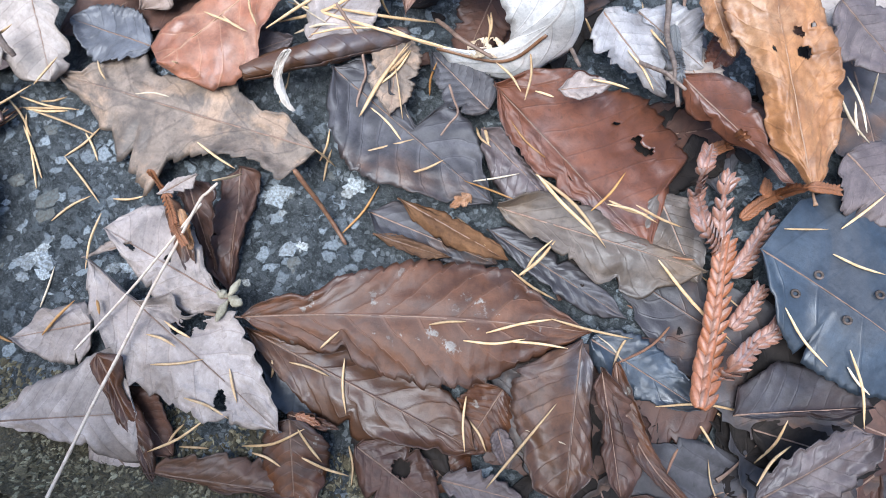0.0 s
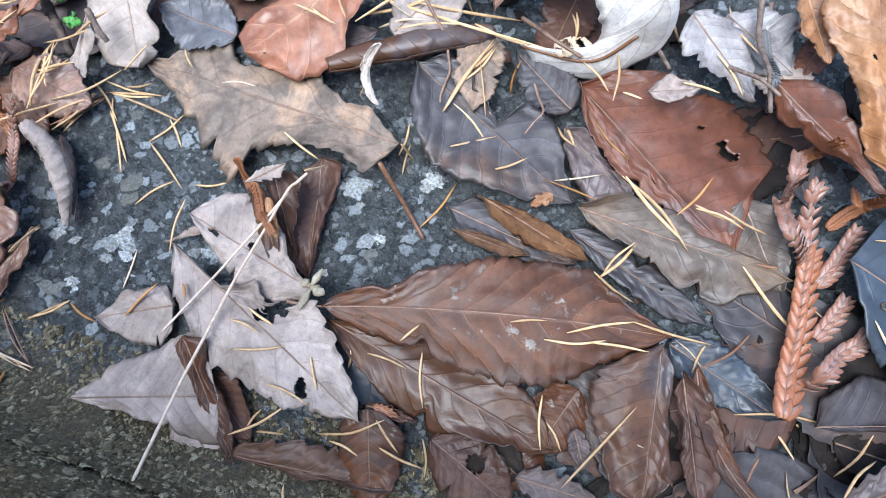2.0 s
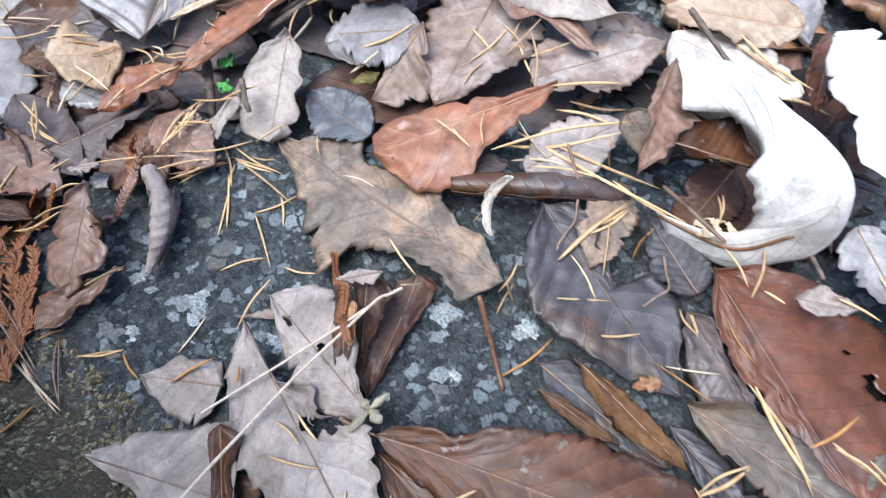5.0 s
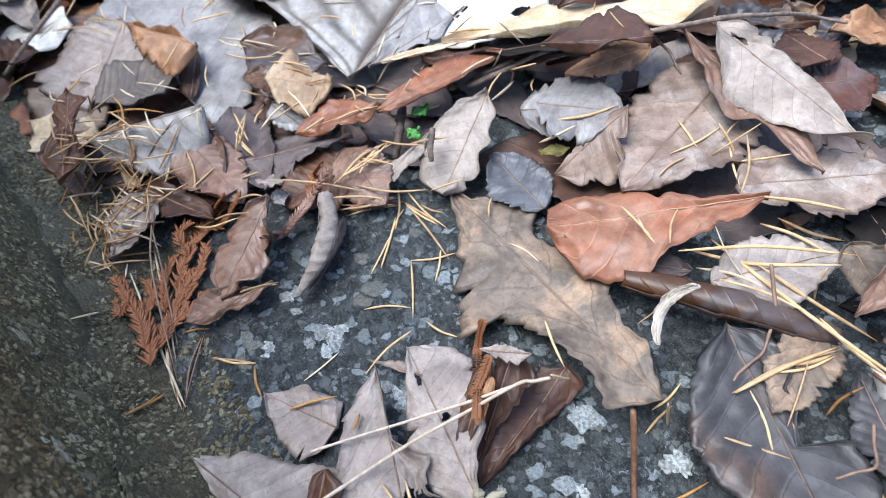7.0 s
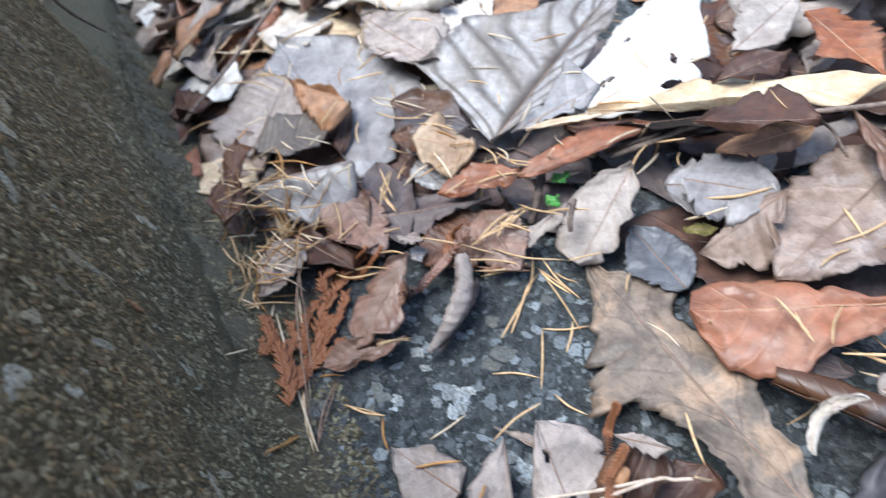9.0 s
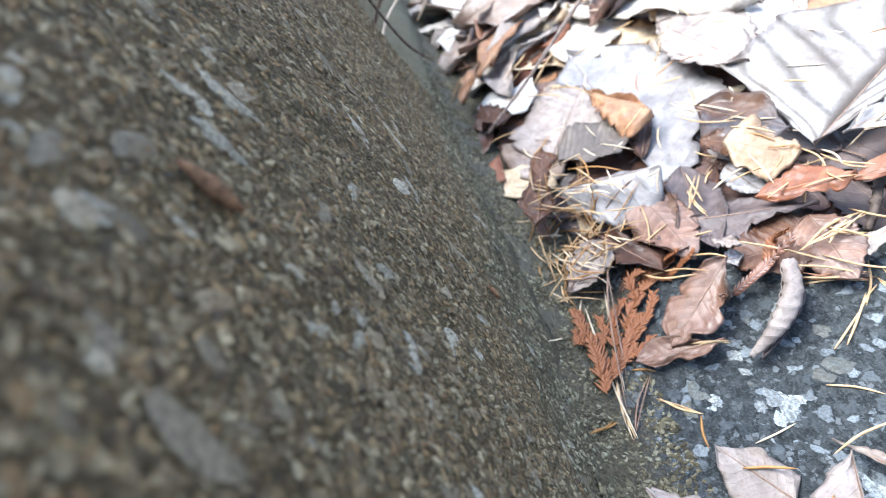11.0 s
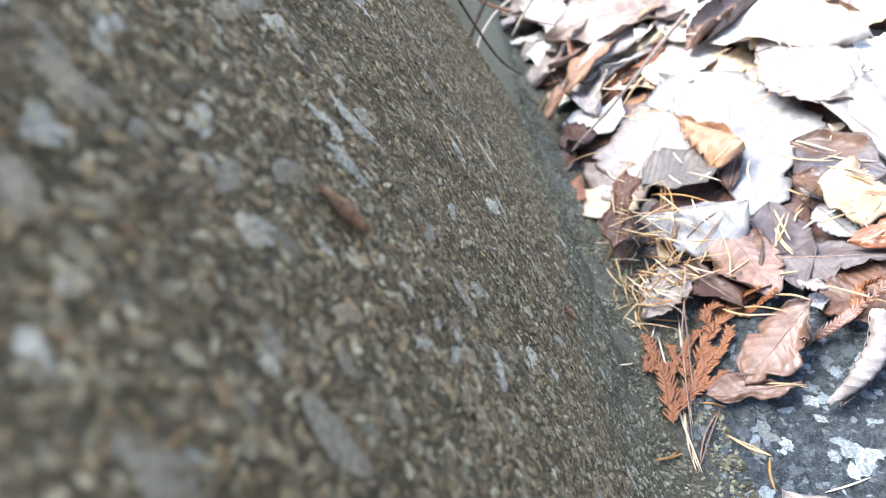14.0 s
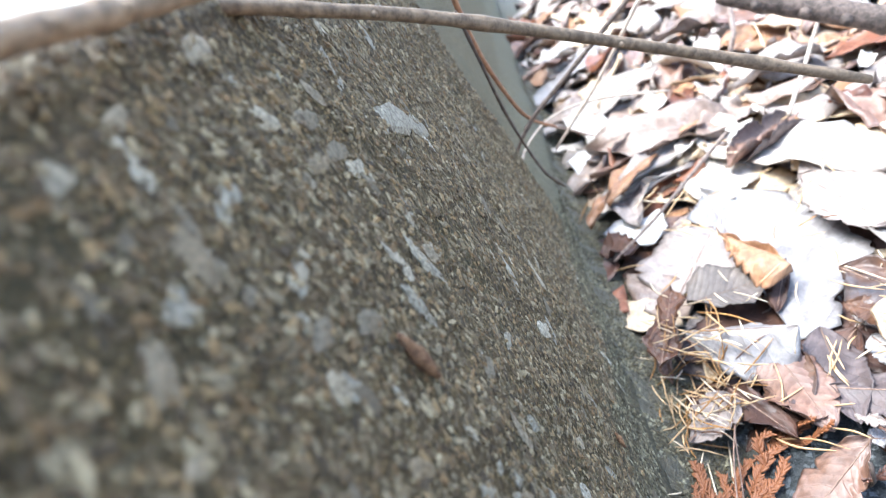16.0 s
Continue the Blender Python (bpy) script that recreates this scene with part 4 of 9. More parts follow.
leaf((-0.0143, 0.1486, 0.0130), (0.0159, 0.1291, 0.0110), 0.0112, 0.0112, "DUSK", "speckled tan leaf scrap", wave=0.005, curl=-0.3, left=((0.13, 0.0049), (0.42, 0.0034), (0.68, 0.0046), (0.88, 0.0043)), right=((0.16, 0.0055), (0.5, 0.0096), (0.75, 0.0112), (0.92, 0.0048)), seed=49)
leaf((-0.0464, 0.1111, 0.0040), (0.0032, 0.1043, 0.0040), 0.0089, 0.0089, "DARK", "dark brown leaf with fuzzy orange rims", veins=7, left=((0.151, 0.0081), (0.533, 0.0089), (0.918, 0.0054)), right=((0.135, 0.0063), (0.502, 0.0068), (0.82, 0.0059)), seed=50)
leaf((-0.0366, 0.1173, 0.0090), (0.0065, 0.1057, 0.0080), 0.0068, 0.0068, "FUZZ", "fuzzy orange-brown leaf margin turned up", curl=-0.8, teeth=9, tooth=0.12, wave=0.004, left=((0.279, 0.0039), (0.386, 0.0051), (0.687, 0.004), (0.879, 0.0039)), right=((0.202, 0.0048), (0.526, 0.0068), (0.819, 0.004)), seed=51)
leaf((-0.0415, 0.1028, 0.0080), (-0.0130, 0.1016, 0.0070), 0.0039, 0.0039, "FUZZ", "narrow fuzzy orange leaf strip", curl=-0.7, teeth=7, tooth=0.12, wave=0.004, left=((0.271, 0.0035), (0.669, 0.0021)), right=((0.272, 0.0025), (0.71, 0.0039)), seed=52)
leaf((-0.0034, 0.1157, 0.0050), (0.0504, 0.0971, 0.0050), 0.0066, 0.0066, "DARK", "dark purplish leaf with sunken veins", a=0.6, b=0.6, veins=8, rib=0.0014, left=((0.1, 0.0051), (0.33, 0.0066), (0.58, 0.0064), (0.84, 0.0045)), right=((0.1, 0.0023), (0.34, 0.0052), (0.56, 0.0064), (0.83, 0.0055)), seed=53)
leaf((-0.0018, 0.1224, 0.0120), (0.0718, 0.1184, 0.0120), 0.0168, 0.0168, "TAUPE", "long grey-tan leaf, partly covered", a=0.45, b=0.35, veins=7, teeth=5, tooth=0.16, curl=-0.35, wave=0.004, left=((0.18, 0.0099), (0.43, 0.0105), (0.71, 0.0067), (0.9, 0.0042)), right=((0.07, 0.0044), (0.23, 0.0081), (0.37, 0.0108), (0.49, 0.0144), (0.61, 0.0168), (0.74, 0.0165), (0.87, 0.0092)), seed=54)
leaf((-0.0141, 0.1652, 0.0150), (0.0524, 0.1214, 0.0110), 0.0405, 0.0405, "RED", "large red-brown leaf with a torn pinkish side and holes", veins=6, wave=0.004, curl=-0.2, teeth=9, tooth=0.07, holes=((0.493, 0.6, 0.0011), (0.605, 0.62, 0.0018), (0.642, 0.63, 0.0022), (0.683, 0.65, 0.0016), (0.545, -0.37, 0.0015)), left=((0.077, 0.0181), (0.231, 0.0289), (0.394, 0.0361), (0.52, 0.0405), (0.668, 0.04), (0.818, 0.0361), (0.852, 0.0229)), right=((0.157, 0.0084), (0.271, 0.0113), (0.41, 0.0121), (0.568, 0.0104), (0.771, 0.0071), (0.91, 0.0038)), seed=55)
leaf((0.0336, 0.1451, 0.0050), (0.0548, 0.1268, 0.0050), 0.0096, 0.0096, "ROSY", "pinkish brown leaf under a torn one", a=0.4, b=0.4, veins=8, seed=56)
leaf((0.0508, 0.1409, 0.0120), (0.0700, 0.1146, 0.0100), 0.0114, 0.0114, "TAUPE", "grey-tan leaf beneath a cedar twig", a=0.5, b=0.45, seed=57)
leaf((0.0080, 0.1623, 0.0270), (0.0247, 0.1688, 0.0270), 0.0036, 0.0057, "GREY", "small pale fragment of a leaf", veins=2, left=((0.26, 0.0036), (0.44, 0.0057), (0.63, 0.0028), (0.9, 0.0027)), right=((0.11, 0.0027), (0.41, 0.0041), (0.74, 0.0032)), seed=58)
leaf((0.0168, 0.1988, 0.0220), (0.0453, 0.1747, 0.0180), 0.0121, 0.0121, "STEEL", "grey torn leaf among twigs", a=0.45, b=0.45, teeth=6, tooth=0.2, seed=59)
leaf((0.0293, 0.2048, 0.0180), (0.0563, 0.1899, 0.0160), 0.0133, 0.0133, "STEEL", "bluish pale leaf beneath a dead twig", a=0.5, b=0.5, seed=60)
leaf((0.0456, 0.2023, 0.0140), (0.0627, 0.1746, 0.0140), 0.0099, 0.0099, "ASH", "pale grey leaf behind a red one", a=0.5, b=0.5, seed=61)
leaf((0.0929, 0.1467, 0.0300), (0.0627, 0.2120, 0.0440), 0.0167, 0.0167, "TAN", "tall tan leaf with worm holes and pale midrib", a=0.42, b=0.45, veins=7, holes=((0.7, -0.35, 0.0018), (0.61, -0.4, 0.0022), (0.64, 0.42, 0.001), (0.72, -0.7, 0.001)), stalk=0.004, teeth=10, tooth=0.07, curl=-0.35, wave=0.005, left=((0.11, 0.0022), (0.24, 0.0076), (0.37, 0.0084), (0.49, 0.0082), (0.65, 0.0111), (0.78, 0.0148), (0.89, 0.0158), (0.98, 0.0122)), right=((0.09, 0.0067), (0.22, 0.014), (0.36, 0.0163), (0.51, 0.0166), (0.66, 0.0165), (0.81, 0.0167), (0.94, 0.0111)), seed=62)
leaf((0.0451, 0.1752, 0.0320), (0.0891, 0.1498, 0.0260), 0.0151, 0.0151, "RED", "red-brown folded leaf leaning on a tan one", fold=-0.4, rib=0.0004, left=((0.18, 0.011), (0.369, 0.0151), (0.56, 0.0086), (0.818, 0.0032)), right=((0.21, 0.0048), (0.476, 0.0032), (0.677, 0.0006), (0.926, 0.0024)), seed=63)
leaf((0.0475, 0.2093, 0.0340), (0.0614, 0.1874, 0.0300), 0.0083, 0.0083, "TAN", "brown leaf tip among the pile", a=0.4, b=0.6, curl=0.6, seed=64)
leaf((0.0640, 0.2044, 0.0180), (0.0582, 0.1892, 0.0140), 0.0059, 0.0059, "RED", "reddish leaf scrap in shadow", a=0.4, b=0.4, seed=65)
wet_leaf = leaf((0.0839, 0.1282, 0.0200), (0.1435, 0.1054, 0.0160), 0.0424, 0.0424, "BLUE", "broad blue-black wet leaf with brown pits", a=0.4, b=0.42, veins=4, arch=0.04, curl=-0.25, wave=0.0015, left=((0.01, 0.011), (0.04, 0.0233), (0.2, 0.0358), (0.42, 0.0424), (0.64, 0.0398)), right=((0.15, 0.0111), (0.27, 0.0188), (0.46, 0.0232), (0.71, 0.0222), (0.92, 0.0175), (0.99, 0.0105)), seed=66)
for x, y, z in [(0.1028, 0.124, 0.0212), (0.0965, 0.1161, 0.0212), (0.1132, 0.1119, 0.0212), (0.1221, 0.1226, 0.0212)]:
    ring = [(0.0012 * math.cos(a), 0.0011 * math.sin(a), 0) for a in [math.pi * k / 7 for k in range(15)]]
    pit = part("pit", mesh_of("pit", *tube_data(ring, [0.00045] * 15, 6), BARK), wet_leaf, "small brown raised pit")
    pit.matrix_world = pose(x, y, z)
leaf((0.0886, 0.0748, 0.0100), (0.1285, 0.0883, 0.0140), 0.0160, 0.0160, "PLUM", "purple-brown leaf in shadow", rib=0.001, veins=7, left=((0.086, 0.0096), (0.401, 0.016), (0.794, 0.0122), (0.961, 0.0048)), right=((0.167, 0.0016), (0.412, 0.0014), (0.724, 0.0033)), seed=67)
leaf((0.0936, 0.0498, 0.0200), (0.1238, 0.0793, 0.0240), 0.0106, 0.0106, "DUSK", "pinkish tan leaf with broken margin", teeth=7, tooth=0.18, veins=7, wave=0.004, left=((0.129, 0.0052), (0.421, 0.0077), (0.747, 0.0067), (0.901, 0.0051)), right=((0.354, 0.0088), (0.594, 0.0106), (0.894, 0.0066)), seed=68)
leaf((0.0967, 0.0723, 0.0060), (0.1384, 0.0711, 0.0060), 0.0109, 0.0109, "GAPSHADE", "leaf under a tan one, blackened with gap shade", a=0.5, b=0.5, seed=69)
leaf((0.0927, 0.2173, 0.0300), (0.1180, 0.1981, 0.0260), 0.0137, 0.0137, "DUSK", "dull brown leaf at the pile", a=0.5, b=0.5, seed=70)
leaf((0.1057, 0.1674, 0.0220), (0.1324, 0.1496, 0.0180), 0.0153, 0.0153, "DUSK", "purplish grey leaf beneath needles", a=0.5, b=0.5, seed=71)
leaf((0.0358, 0.0854, 0.0140), (0.0421, 0.0345, 0.0120), 0.0214, 0.0214, "ROSY", "brown leaf with a bluish damp upper part", veins=8, curl=-0.25, wave=0.004, left=((0.165, 0.0045), (0.408, 0.0049), (0.54, 0.0068), (0.809, 0.0069)), right=((0.141, 0.0121), (0.274, 0.0214), (0.48, 0.0201), (0.738, 0.0148), (0.927, 0.011)), seed=72)
leaf((0.0434, 0.0780, 0.0160), (0.0589, 0.0395, 0.0120), 0.0155, 0.0155, "UMBER", "grey-brown leaf with fine ribs", veins=8, rib=0.0012, teeth=9, curl=-0.3, left=((0.185, 0.0052), (0.421, 0.0145), (0.59, 0.0155), (0.778, 0.0085)), right=((0.158, 0.0046), (0.376, 0.0018), (0.619, 0.0044), (0.827, 0.0034)), seed=73)
leaf((0.0479, 0.0812, 0.0140), (0.0814, 0.0433, 0.0120), 0.0045, 0.0045, "BROWN", "narrow brown leaf with curved edge", a=0.4, b=0.4, bend=-0.12, curl=0.9, seed=74)
leaf((0.0400, 0.0872, 0.0060), (0.0801, 0.0742, 0.0050), 0.0106, 0.0106, "BLUE", "dark blue-grey leaf with sunken veins", a=0.5, b=0.45, veins=7, rib=0.001, seed=75)
leaf((0.0157, 0.0631, 0.0040), (0.0073, 0.0392, 0.0040), 0.0115, 0.0115, "BROWN", "dark brown leaf under the large one", a=0.5, b=0.5, seed=76)
leaf((-0.0265, 0.0328, 0.0060), (0.0036, 0.0214, 0.0060), 0.0106, 0.0106, "UMBER", "dull grey-brown leaf at the bottom of the pile", a=0.5, b=0.5, holes=((0.5, 0.3, 0.003),), seed=77)
leaf((0.0031, 0.0301, 0.0060), (0.0311, 0.0308, 0.0060), 0.0069, 0.0069, "DUSK", "grey leaf scrap with gnawed margin", a=0.4, b=0.4, teeth=6, tooth=0.3, seed=78)
leaf((0.0165, 0.0505, 0.0100), (0.0231, 0.0395, 0.0080), 0.0036, 0.0036, "DUSK", "small oval greyish leaf", a=0.5, b=0.5, seed=79)
leaf((-0.2186, 0.1295, 0.0220), (-0.2027, 0.1837, 0.0280), 0.0123, 0.0123, "ORANGE", "long orange-red leaf beside a twig", rib=0.0004, curl=-0.15, left=((0.14, 0.0072), (0.3, 0.0097), (0.67, 0.0123), (0.87, 0.007)), right=((0.1, 0.0029), (0.38, 0.0031), (0.68, 0.0028), (0.88, 0.0019)), seed=80)
leaf((-0.2334, 0.0993, 0.0200), (-0.2192, 0.1317, 0.0240), 0.0100, 0.0100, "ORANGE", "small orange-red leaf beside needles", rib=0.0004, left=((0.18, 0.0061), (0.45, 0.01), (0.79, 0.0072)), right=((0.21, 0.0046), (0.39, 0.0069), (0.83, 0.0064)), seed=81)
leaf((-0.2661, 0.1046, 0.0240), (-0.2393, 0.1232, 0.0260), 0.0165, 0.0165, "GOLD", "dry golden leaf, crumpled and brittle", wave=0.007, curl=-0.3, left=((0.01, 0.0096), (0.12, 0.0143), (0.56, 0.0165), (0.82, 0.0094)), right=((0.29, 0.0098), (0.75, 0.0148), (0.99, 0.0083)), seed=82)
leaf((-0.2621, 0.1124, 0.0220), (-0.2778, 0.0994, 0.0220), 0.0091, 0.0091, "ROSY", "pinkish brown leaf fragment", a=0.4, b=0.4, seed=83)
leaf((-0.2624, 0.1018, 0.0140), (-0.2383, 0.1060, 0.0140), 0.0069, 0.0069, "STEEL", "bluish grey leaf fragment", a=0.4, b=0.4, seed=84)
leaf((-0.2453, 0.0757, 0.0120), (-0.2194, 0.1168, 0.0160), 0.0123, 0.0123, "DUSK", "pinkish grey leaf folded in ridges", fold=-0.35, veins=9, rib=0.002, wave=0.004, left=((0.272, 0.0103), (0.476, 0.0122), (0.738, 0.0061)), right=((0.162, 0.0096), (0.367, 0.0123), (0.553, 0.0061), (0.748, 0.0042)), seed=85)
leaf((-0.2194, 0.1122, 0.0120), (-0.1858, 0.1080, 0.0100), 0.0122, 0.0122, "BEECH", "rosy brown leaf beside the stone", a=0.45, b=0.45, seed=86)
leaf((-0.2121, 0.1105, 0.0100), (-0.2175, 0.0781, 0.0080), 0.0153, 0.0153, "BROWN", "dark brown leaf under dead twigs", a=0.45, b=0.45, seed=87)
leaf((-0.2120, 0.0753, 0.0200), (-0.1934, 0.0399, 0.0080), 0.0138, 0.0138, "BEECH", "brown leaf with wavy margin at the litter edge", veins=7, rib=0.0016, curl=-0.35, wave=0.004, left=((0.203, 0.0051), (0.369, 0.0083), (0.58, 0.0116), (0.7, 0.0114), (0.865, 0.0056)), right=((0.124, 0.0056), (0.28, 0.0098), (0.557, 0.0138), (0.84, 0.0099)), seed=88)
leaf((-0.1867, 0.0582, 0.0090), (-0.1958, 0.0250, 0.0050), 0.0078, 0.0078, "BEECH", "curled lower flap of a brown leaf", curl=0.4, wave=0.004, left=((0.233, 0.0065), (0.399, 0.0055), (0.547, 0.0023), (0.79, 0.0039)), right=((0.229, 0.0017), (0.507, 0.0053), (0.788, 0.0078), (0.927, 0.0041)), seed=89)
leaf((-0.1965, 0.0942, 0.0040), (-0.1748, 0.0652, 0.0060), 0.0043, 0.0043, "DUSK", "dark half of a rolled leaf in shadow", a=0.5, b=0.5, seed=91)
leaf((-0.2626, 0.0749, 0.0140), (-0.2300, 0.0612, 0.0120), 0.0183, 0.0183, "BEECH", "broad rosy brown leaf lying flat", veins=9, rib=0.0013, curl=-0.25, left=((0.363, 0.0097), (0.749, 0.0107), (0.929, 0.0054)), right=((0.045, 0.0095), (0.255, 0.0158), (0.584, 0.0183), (0.818, 0.0096)), seed=92)
leaf((-0.2540, 0.0746, 0.0140), (-0.2606, 0.0509, 0.0120), 0.0206, 0.0206, "ROSY", "rosy brown leaf lying flat", a=0.45, b=0.45, seed=93)
leaf((-0.2935, 0.0312, 0.0220), (-0.2702, 0.0768, 0.0260), 0.0223, 0.0223, "STEEL", "pale bluish leaf folded along its midrib", fold=-0.75, teeth=7, tooth=0.10, veins=7, rib=0.0012, left=((0.217, 0.0026), (0.38, 0.0083), (0.491, 0.0151), (0.609, 0.0137), (0.766, 0.007)), right=((0.157, 0.0098), (0.434, 0.0197), (0.728, 0.0223), (0.863, 0.0181), (0.976, 0.0115)), seed=94)
leaf((-0.3217, 0.0407, 0.0140), (-0.3155, 0.0806, 0.0180), 0.0241, 0.0241, "RIBBED", "grey-brown leaf with regular raised ribs", veins=9, rib=0.0016, wave=0.002, left=((0.037, 0.0193), (0.35, 0.0241), (0.693, 0.0171)), right=((0.403, 0.0119), (0.759, 0.0179), (0.908, 0.0118)), seed=95)
leaf((-0.3331, 0.0362, 0.0080), (-0.3794, 0.0756, 0.0130), 0.0345, 0.0345, "GREY", "broad beige-grey leaf against the wall foot", veins=8, wave=0.003, left=((0.105, 0.0165), (0.304, 0.0345), (0.433, 0.0345), (0.645, 0.0326), (0.849, 0.0292), (0.992, 0.0178)), right=((0.093, 0.004), (0.144, 0.0212), (0.514, 0.0268), (0.846, 0.014)), seed=96)
leaf((-0.2794, 0.0767, 0.0080), (-0.4260, 0.0832, 0.0120), 0.0537, 0.0537, "STEEL", "broad bluish pale leaf with dark stains", veins=7, wave=0.004, left=((0.142, 0.0012), (0.36, 0.0002), (0.609, 0.0021), (0.82, 0.0162)), right=((0.012, 0.0216), (0.183, 0.0352), (0.26, 0.0529), (0.494, 0.0537), (0.758, 0.0395)), seed=97)
leaf((-0.3061, 0.1411, 0.0260), (-0.3806, 0.1282, 0.0260), 0.0291, 0.0291, "GREY", "grey-brown leaf with pale veins on the pile", veins=5, rib=0.0018, wave=0.006, fold=-0.2, left=((0.122, 0.008), (0.384, 0.0084), (0.691, 0.0133)), right=((0.232, 0.0141), (0.559, 0.0231), (0.868, 0.0291), (0.992, 0.0178)), seed=99)
leaf((-0.3016, 0.1093, 0.0220), (-0.2572, 0.1304, 0.0220), 0.0170, 0.0170, "ROSY", "pinkish tan leaf scrap with needles", wave=0.004, left=((0.21, 0.0102), (0.61, 0.0114)), right=((0.35, 0.017), (0.72, 0.0138), (0.95, 0.0078)), seed=100)
leaf((-0.3642, 0.0743, 0.0200), (-0.3095, 0.0916, 0.0270), 0.0186, 0.0186, "TAN", "tan curled leaf scrap catching light", teeth=8, tooth=0.16, wave=0.007, curl=-0.5, left=((0.18, 0.0017), (0.385, 0.001), (0.595, 0.0044)), right=((0.476, 0.0138), (0.67, 0.0164), (0.929, 0.0186), (0.992, 0.0139), (0.992, 0.0057)), seed=101)
# dark strip below the tan scrap: the shade there is put into its colour
leaf((-0.3281, 0.0955, 0.0140), (-0.2961, 0.0759, 0.0120), 0.0096, 0.0096, "UMBER", "brown leaf strip under a tan one, darkened as its shade", curl=-0.4, left=((0.453, 0.0042), (0.757, 0.0034)), right=((0.276, 0.0096), (0.695, 0.0089)), seed=102)
leaf((-0.2748, 0.0143, 0.0220), (-0.3245, 0.0360, 0.0260), 0.0116, 0.0116, "BROWN", "dark brown toothed leaf curled upright by the wall", teeth=7, tooth=0.2, wave=0.003, left=((0.32, 0.0116), (0.61, 0.0069), (0.85, 0.008)), right=((0.185, 0.0108), (0.478, 0.0062), (0.67, 0.0077), (0.852, 0.01)), seed=103)
leaf((-0.2720, 0.0640, 0.0160), (-0.2248, 0.0672, 0.0120), 0.0144, 0.0144, "BEECH", "light brown leaf with ribs", a=0.45, b=0.45, veins=9, rib=0.0012, teeth=9, seed=104)
leaf((-0.2539, 0.0398, 0.0140), (-0.2419, 0.0141, 0.0060), 0.0117, 0.0117, "GREY", "grey torn leaf among needles", a=0.5, b=0.5, curl=0.4, teeth=7, tooth=0.2, seed=105)
leaf((-0.2610, 0.0410, 0.0110), (-0.2361, 0.0586, 0.0090), 0.0094, 0.0094, "UMBER", "dark toothed underside of a folded brown leaf", teeth=8, tooth=0.15, curl=0.4, left=((0.213, 0.0018), (0.611, 0.0025)), right=((0.245, 0.0094), (0.645, 0.0079), (0.992, 0.0034)), seed=106)
leaf((-0.2798, 0.0884, 0.0100), (-0.2243, 0.0764, 0.0100), 0.0117, 0.0117, "DUSK", "dull leaf below needles", a=0.5, b=0.5, seed=107)
leaf((-0.2500, 0.1351, 0.0140), (-0.2819, 0.2328, 0.0400), 0.0645, 0.0645, "VEINED", "big grey leaf with dark veins standing up behind", veins=6, rib=0.0018, wave=0.004, fold=0.12, left=((0.054, 0.0168), (0.134, 0.044), (0.188, 0.0645), (0.324, 0.0578), (0.486, 0.0542), (0.656, 0.0239), (0.832, 0.0077)), right=((0.152, 0.0068), (0.375, 0.0131), (0.57, 0.0131), (0.758, 0.0116)), seed=108)
leaf((-0.2398, 0.1407, 0.0240), (-0.2338, 0.1821, 0.0300), 0.0296, 0.0296, "STEEL", "blue-grey veined leaf surface", veins=7, left=((0.37, 0.0063), (0.74, 0.018), (0.99, 0.0296)), right=((0.27, 0.007), (0.62, 0.0099)), seed=109)
leaf((-0.2325, 0.1659, 0.0240), (-0.2423, 0.2435, 0.0400), 0.0342, 0.0342, "BLEACH", "white bleached leaf with round holes", veins=7, holes=((0.2, 0.11, 0.0022), (0.243, 0.04, 0.0026), (0.289, 0.01, 0.0022), (0.553, 0.47, 0.0022), (0.564, -0.54, 0.0024), (0.411, -0.76, 0.003), (0.431, -0.81, 0.003)), left=((0.277, 0.0139), (0.635, 0.0227), (0.817, 0.0188)), right=((0.13, 0.0163), (0.267, 0.0266), (0.458, 0.0342), (0.678, 0.0249)), seed=110)
leaf((-0.2091, 0.2284, 0.0340), (-0.2199, 0.2777, 0.0360), 0.0184, 0.0184, "ASH", "pale pinkish leaf at the back of the pile", veins=7, left=((0.36, 0.0101), (0.65, 0.0171), (0.99, 0.0184)), right=((0.12, 0.0055), (0.38, 0.0117), (0.72, 0.0073)), seed=111)
leaf((-0.2095, 0.2685, 0.0340), (-0.1616, 0.2552, 0.0340), 0.0203, 0.0203, "ORANGE", "orange torn leaf with toothed margin lying far back", teeth=7, tooth=0.2, left=((0.01, 0.014), (0.36, 0.0203)), right=((0.41, 0.0081), (0.59, 0.0149), (0.73, 0.0061)), seed=112)
leaf((-0.2202, 0.1662, 0.0320), (-0.1547, 0.2461, 0.0400), 0.0187, 0.0187, "CREAM", "long cream leaf with a wavy rolled edge", wave=0.006, curl=-0.5, left=((0.293, 0.0091), (0.477, 0.0175), (0.707, 0.0187), (0.858, 0.0118)), right=((0.311, 0.0005), (0.505, 0.0002), (0.608, 0.0002), (0.655, 0.0002), (0.713, 0.0002), (0.75, 0.0057), (0.858, 0.009)), seed=113)
leaf((-0.2310, 0.1430, 0.0300), (-0.2014, 0.1979, 0.0340), 0.0033, 0.0033, "CREAM", "cream toothed leaf edge running under needles", teeth=14, tooth=0.2, left=((0.19, 0.0025), (0.48, 0.0021), (0.76, 0.0)), right=((0.18, 0.0016), (0.47, 0.002), (0.75, 0.0033)), seed=114)
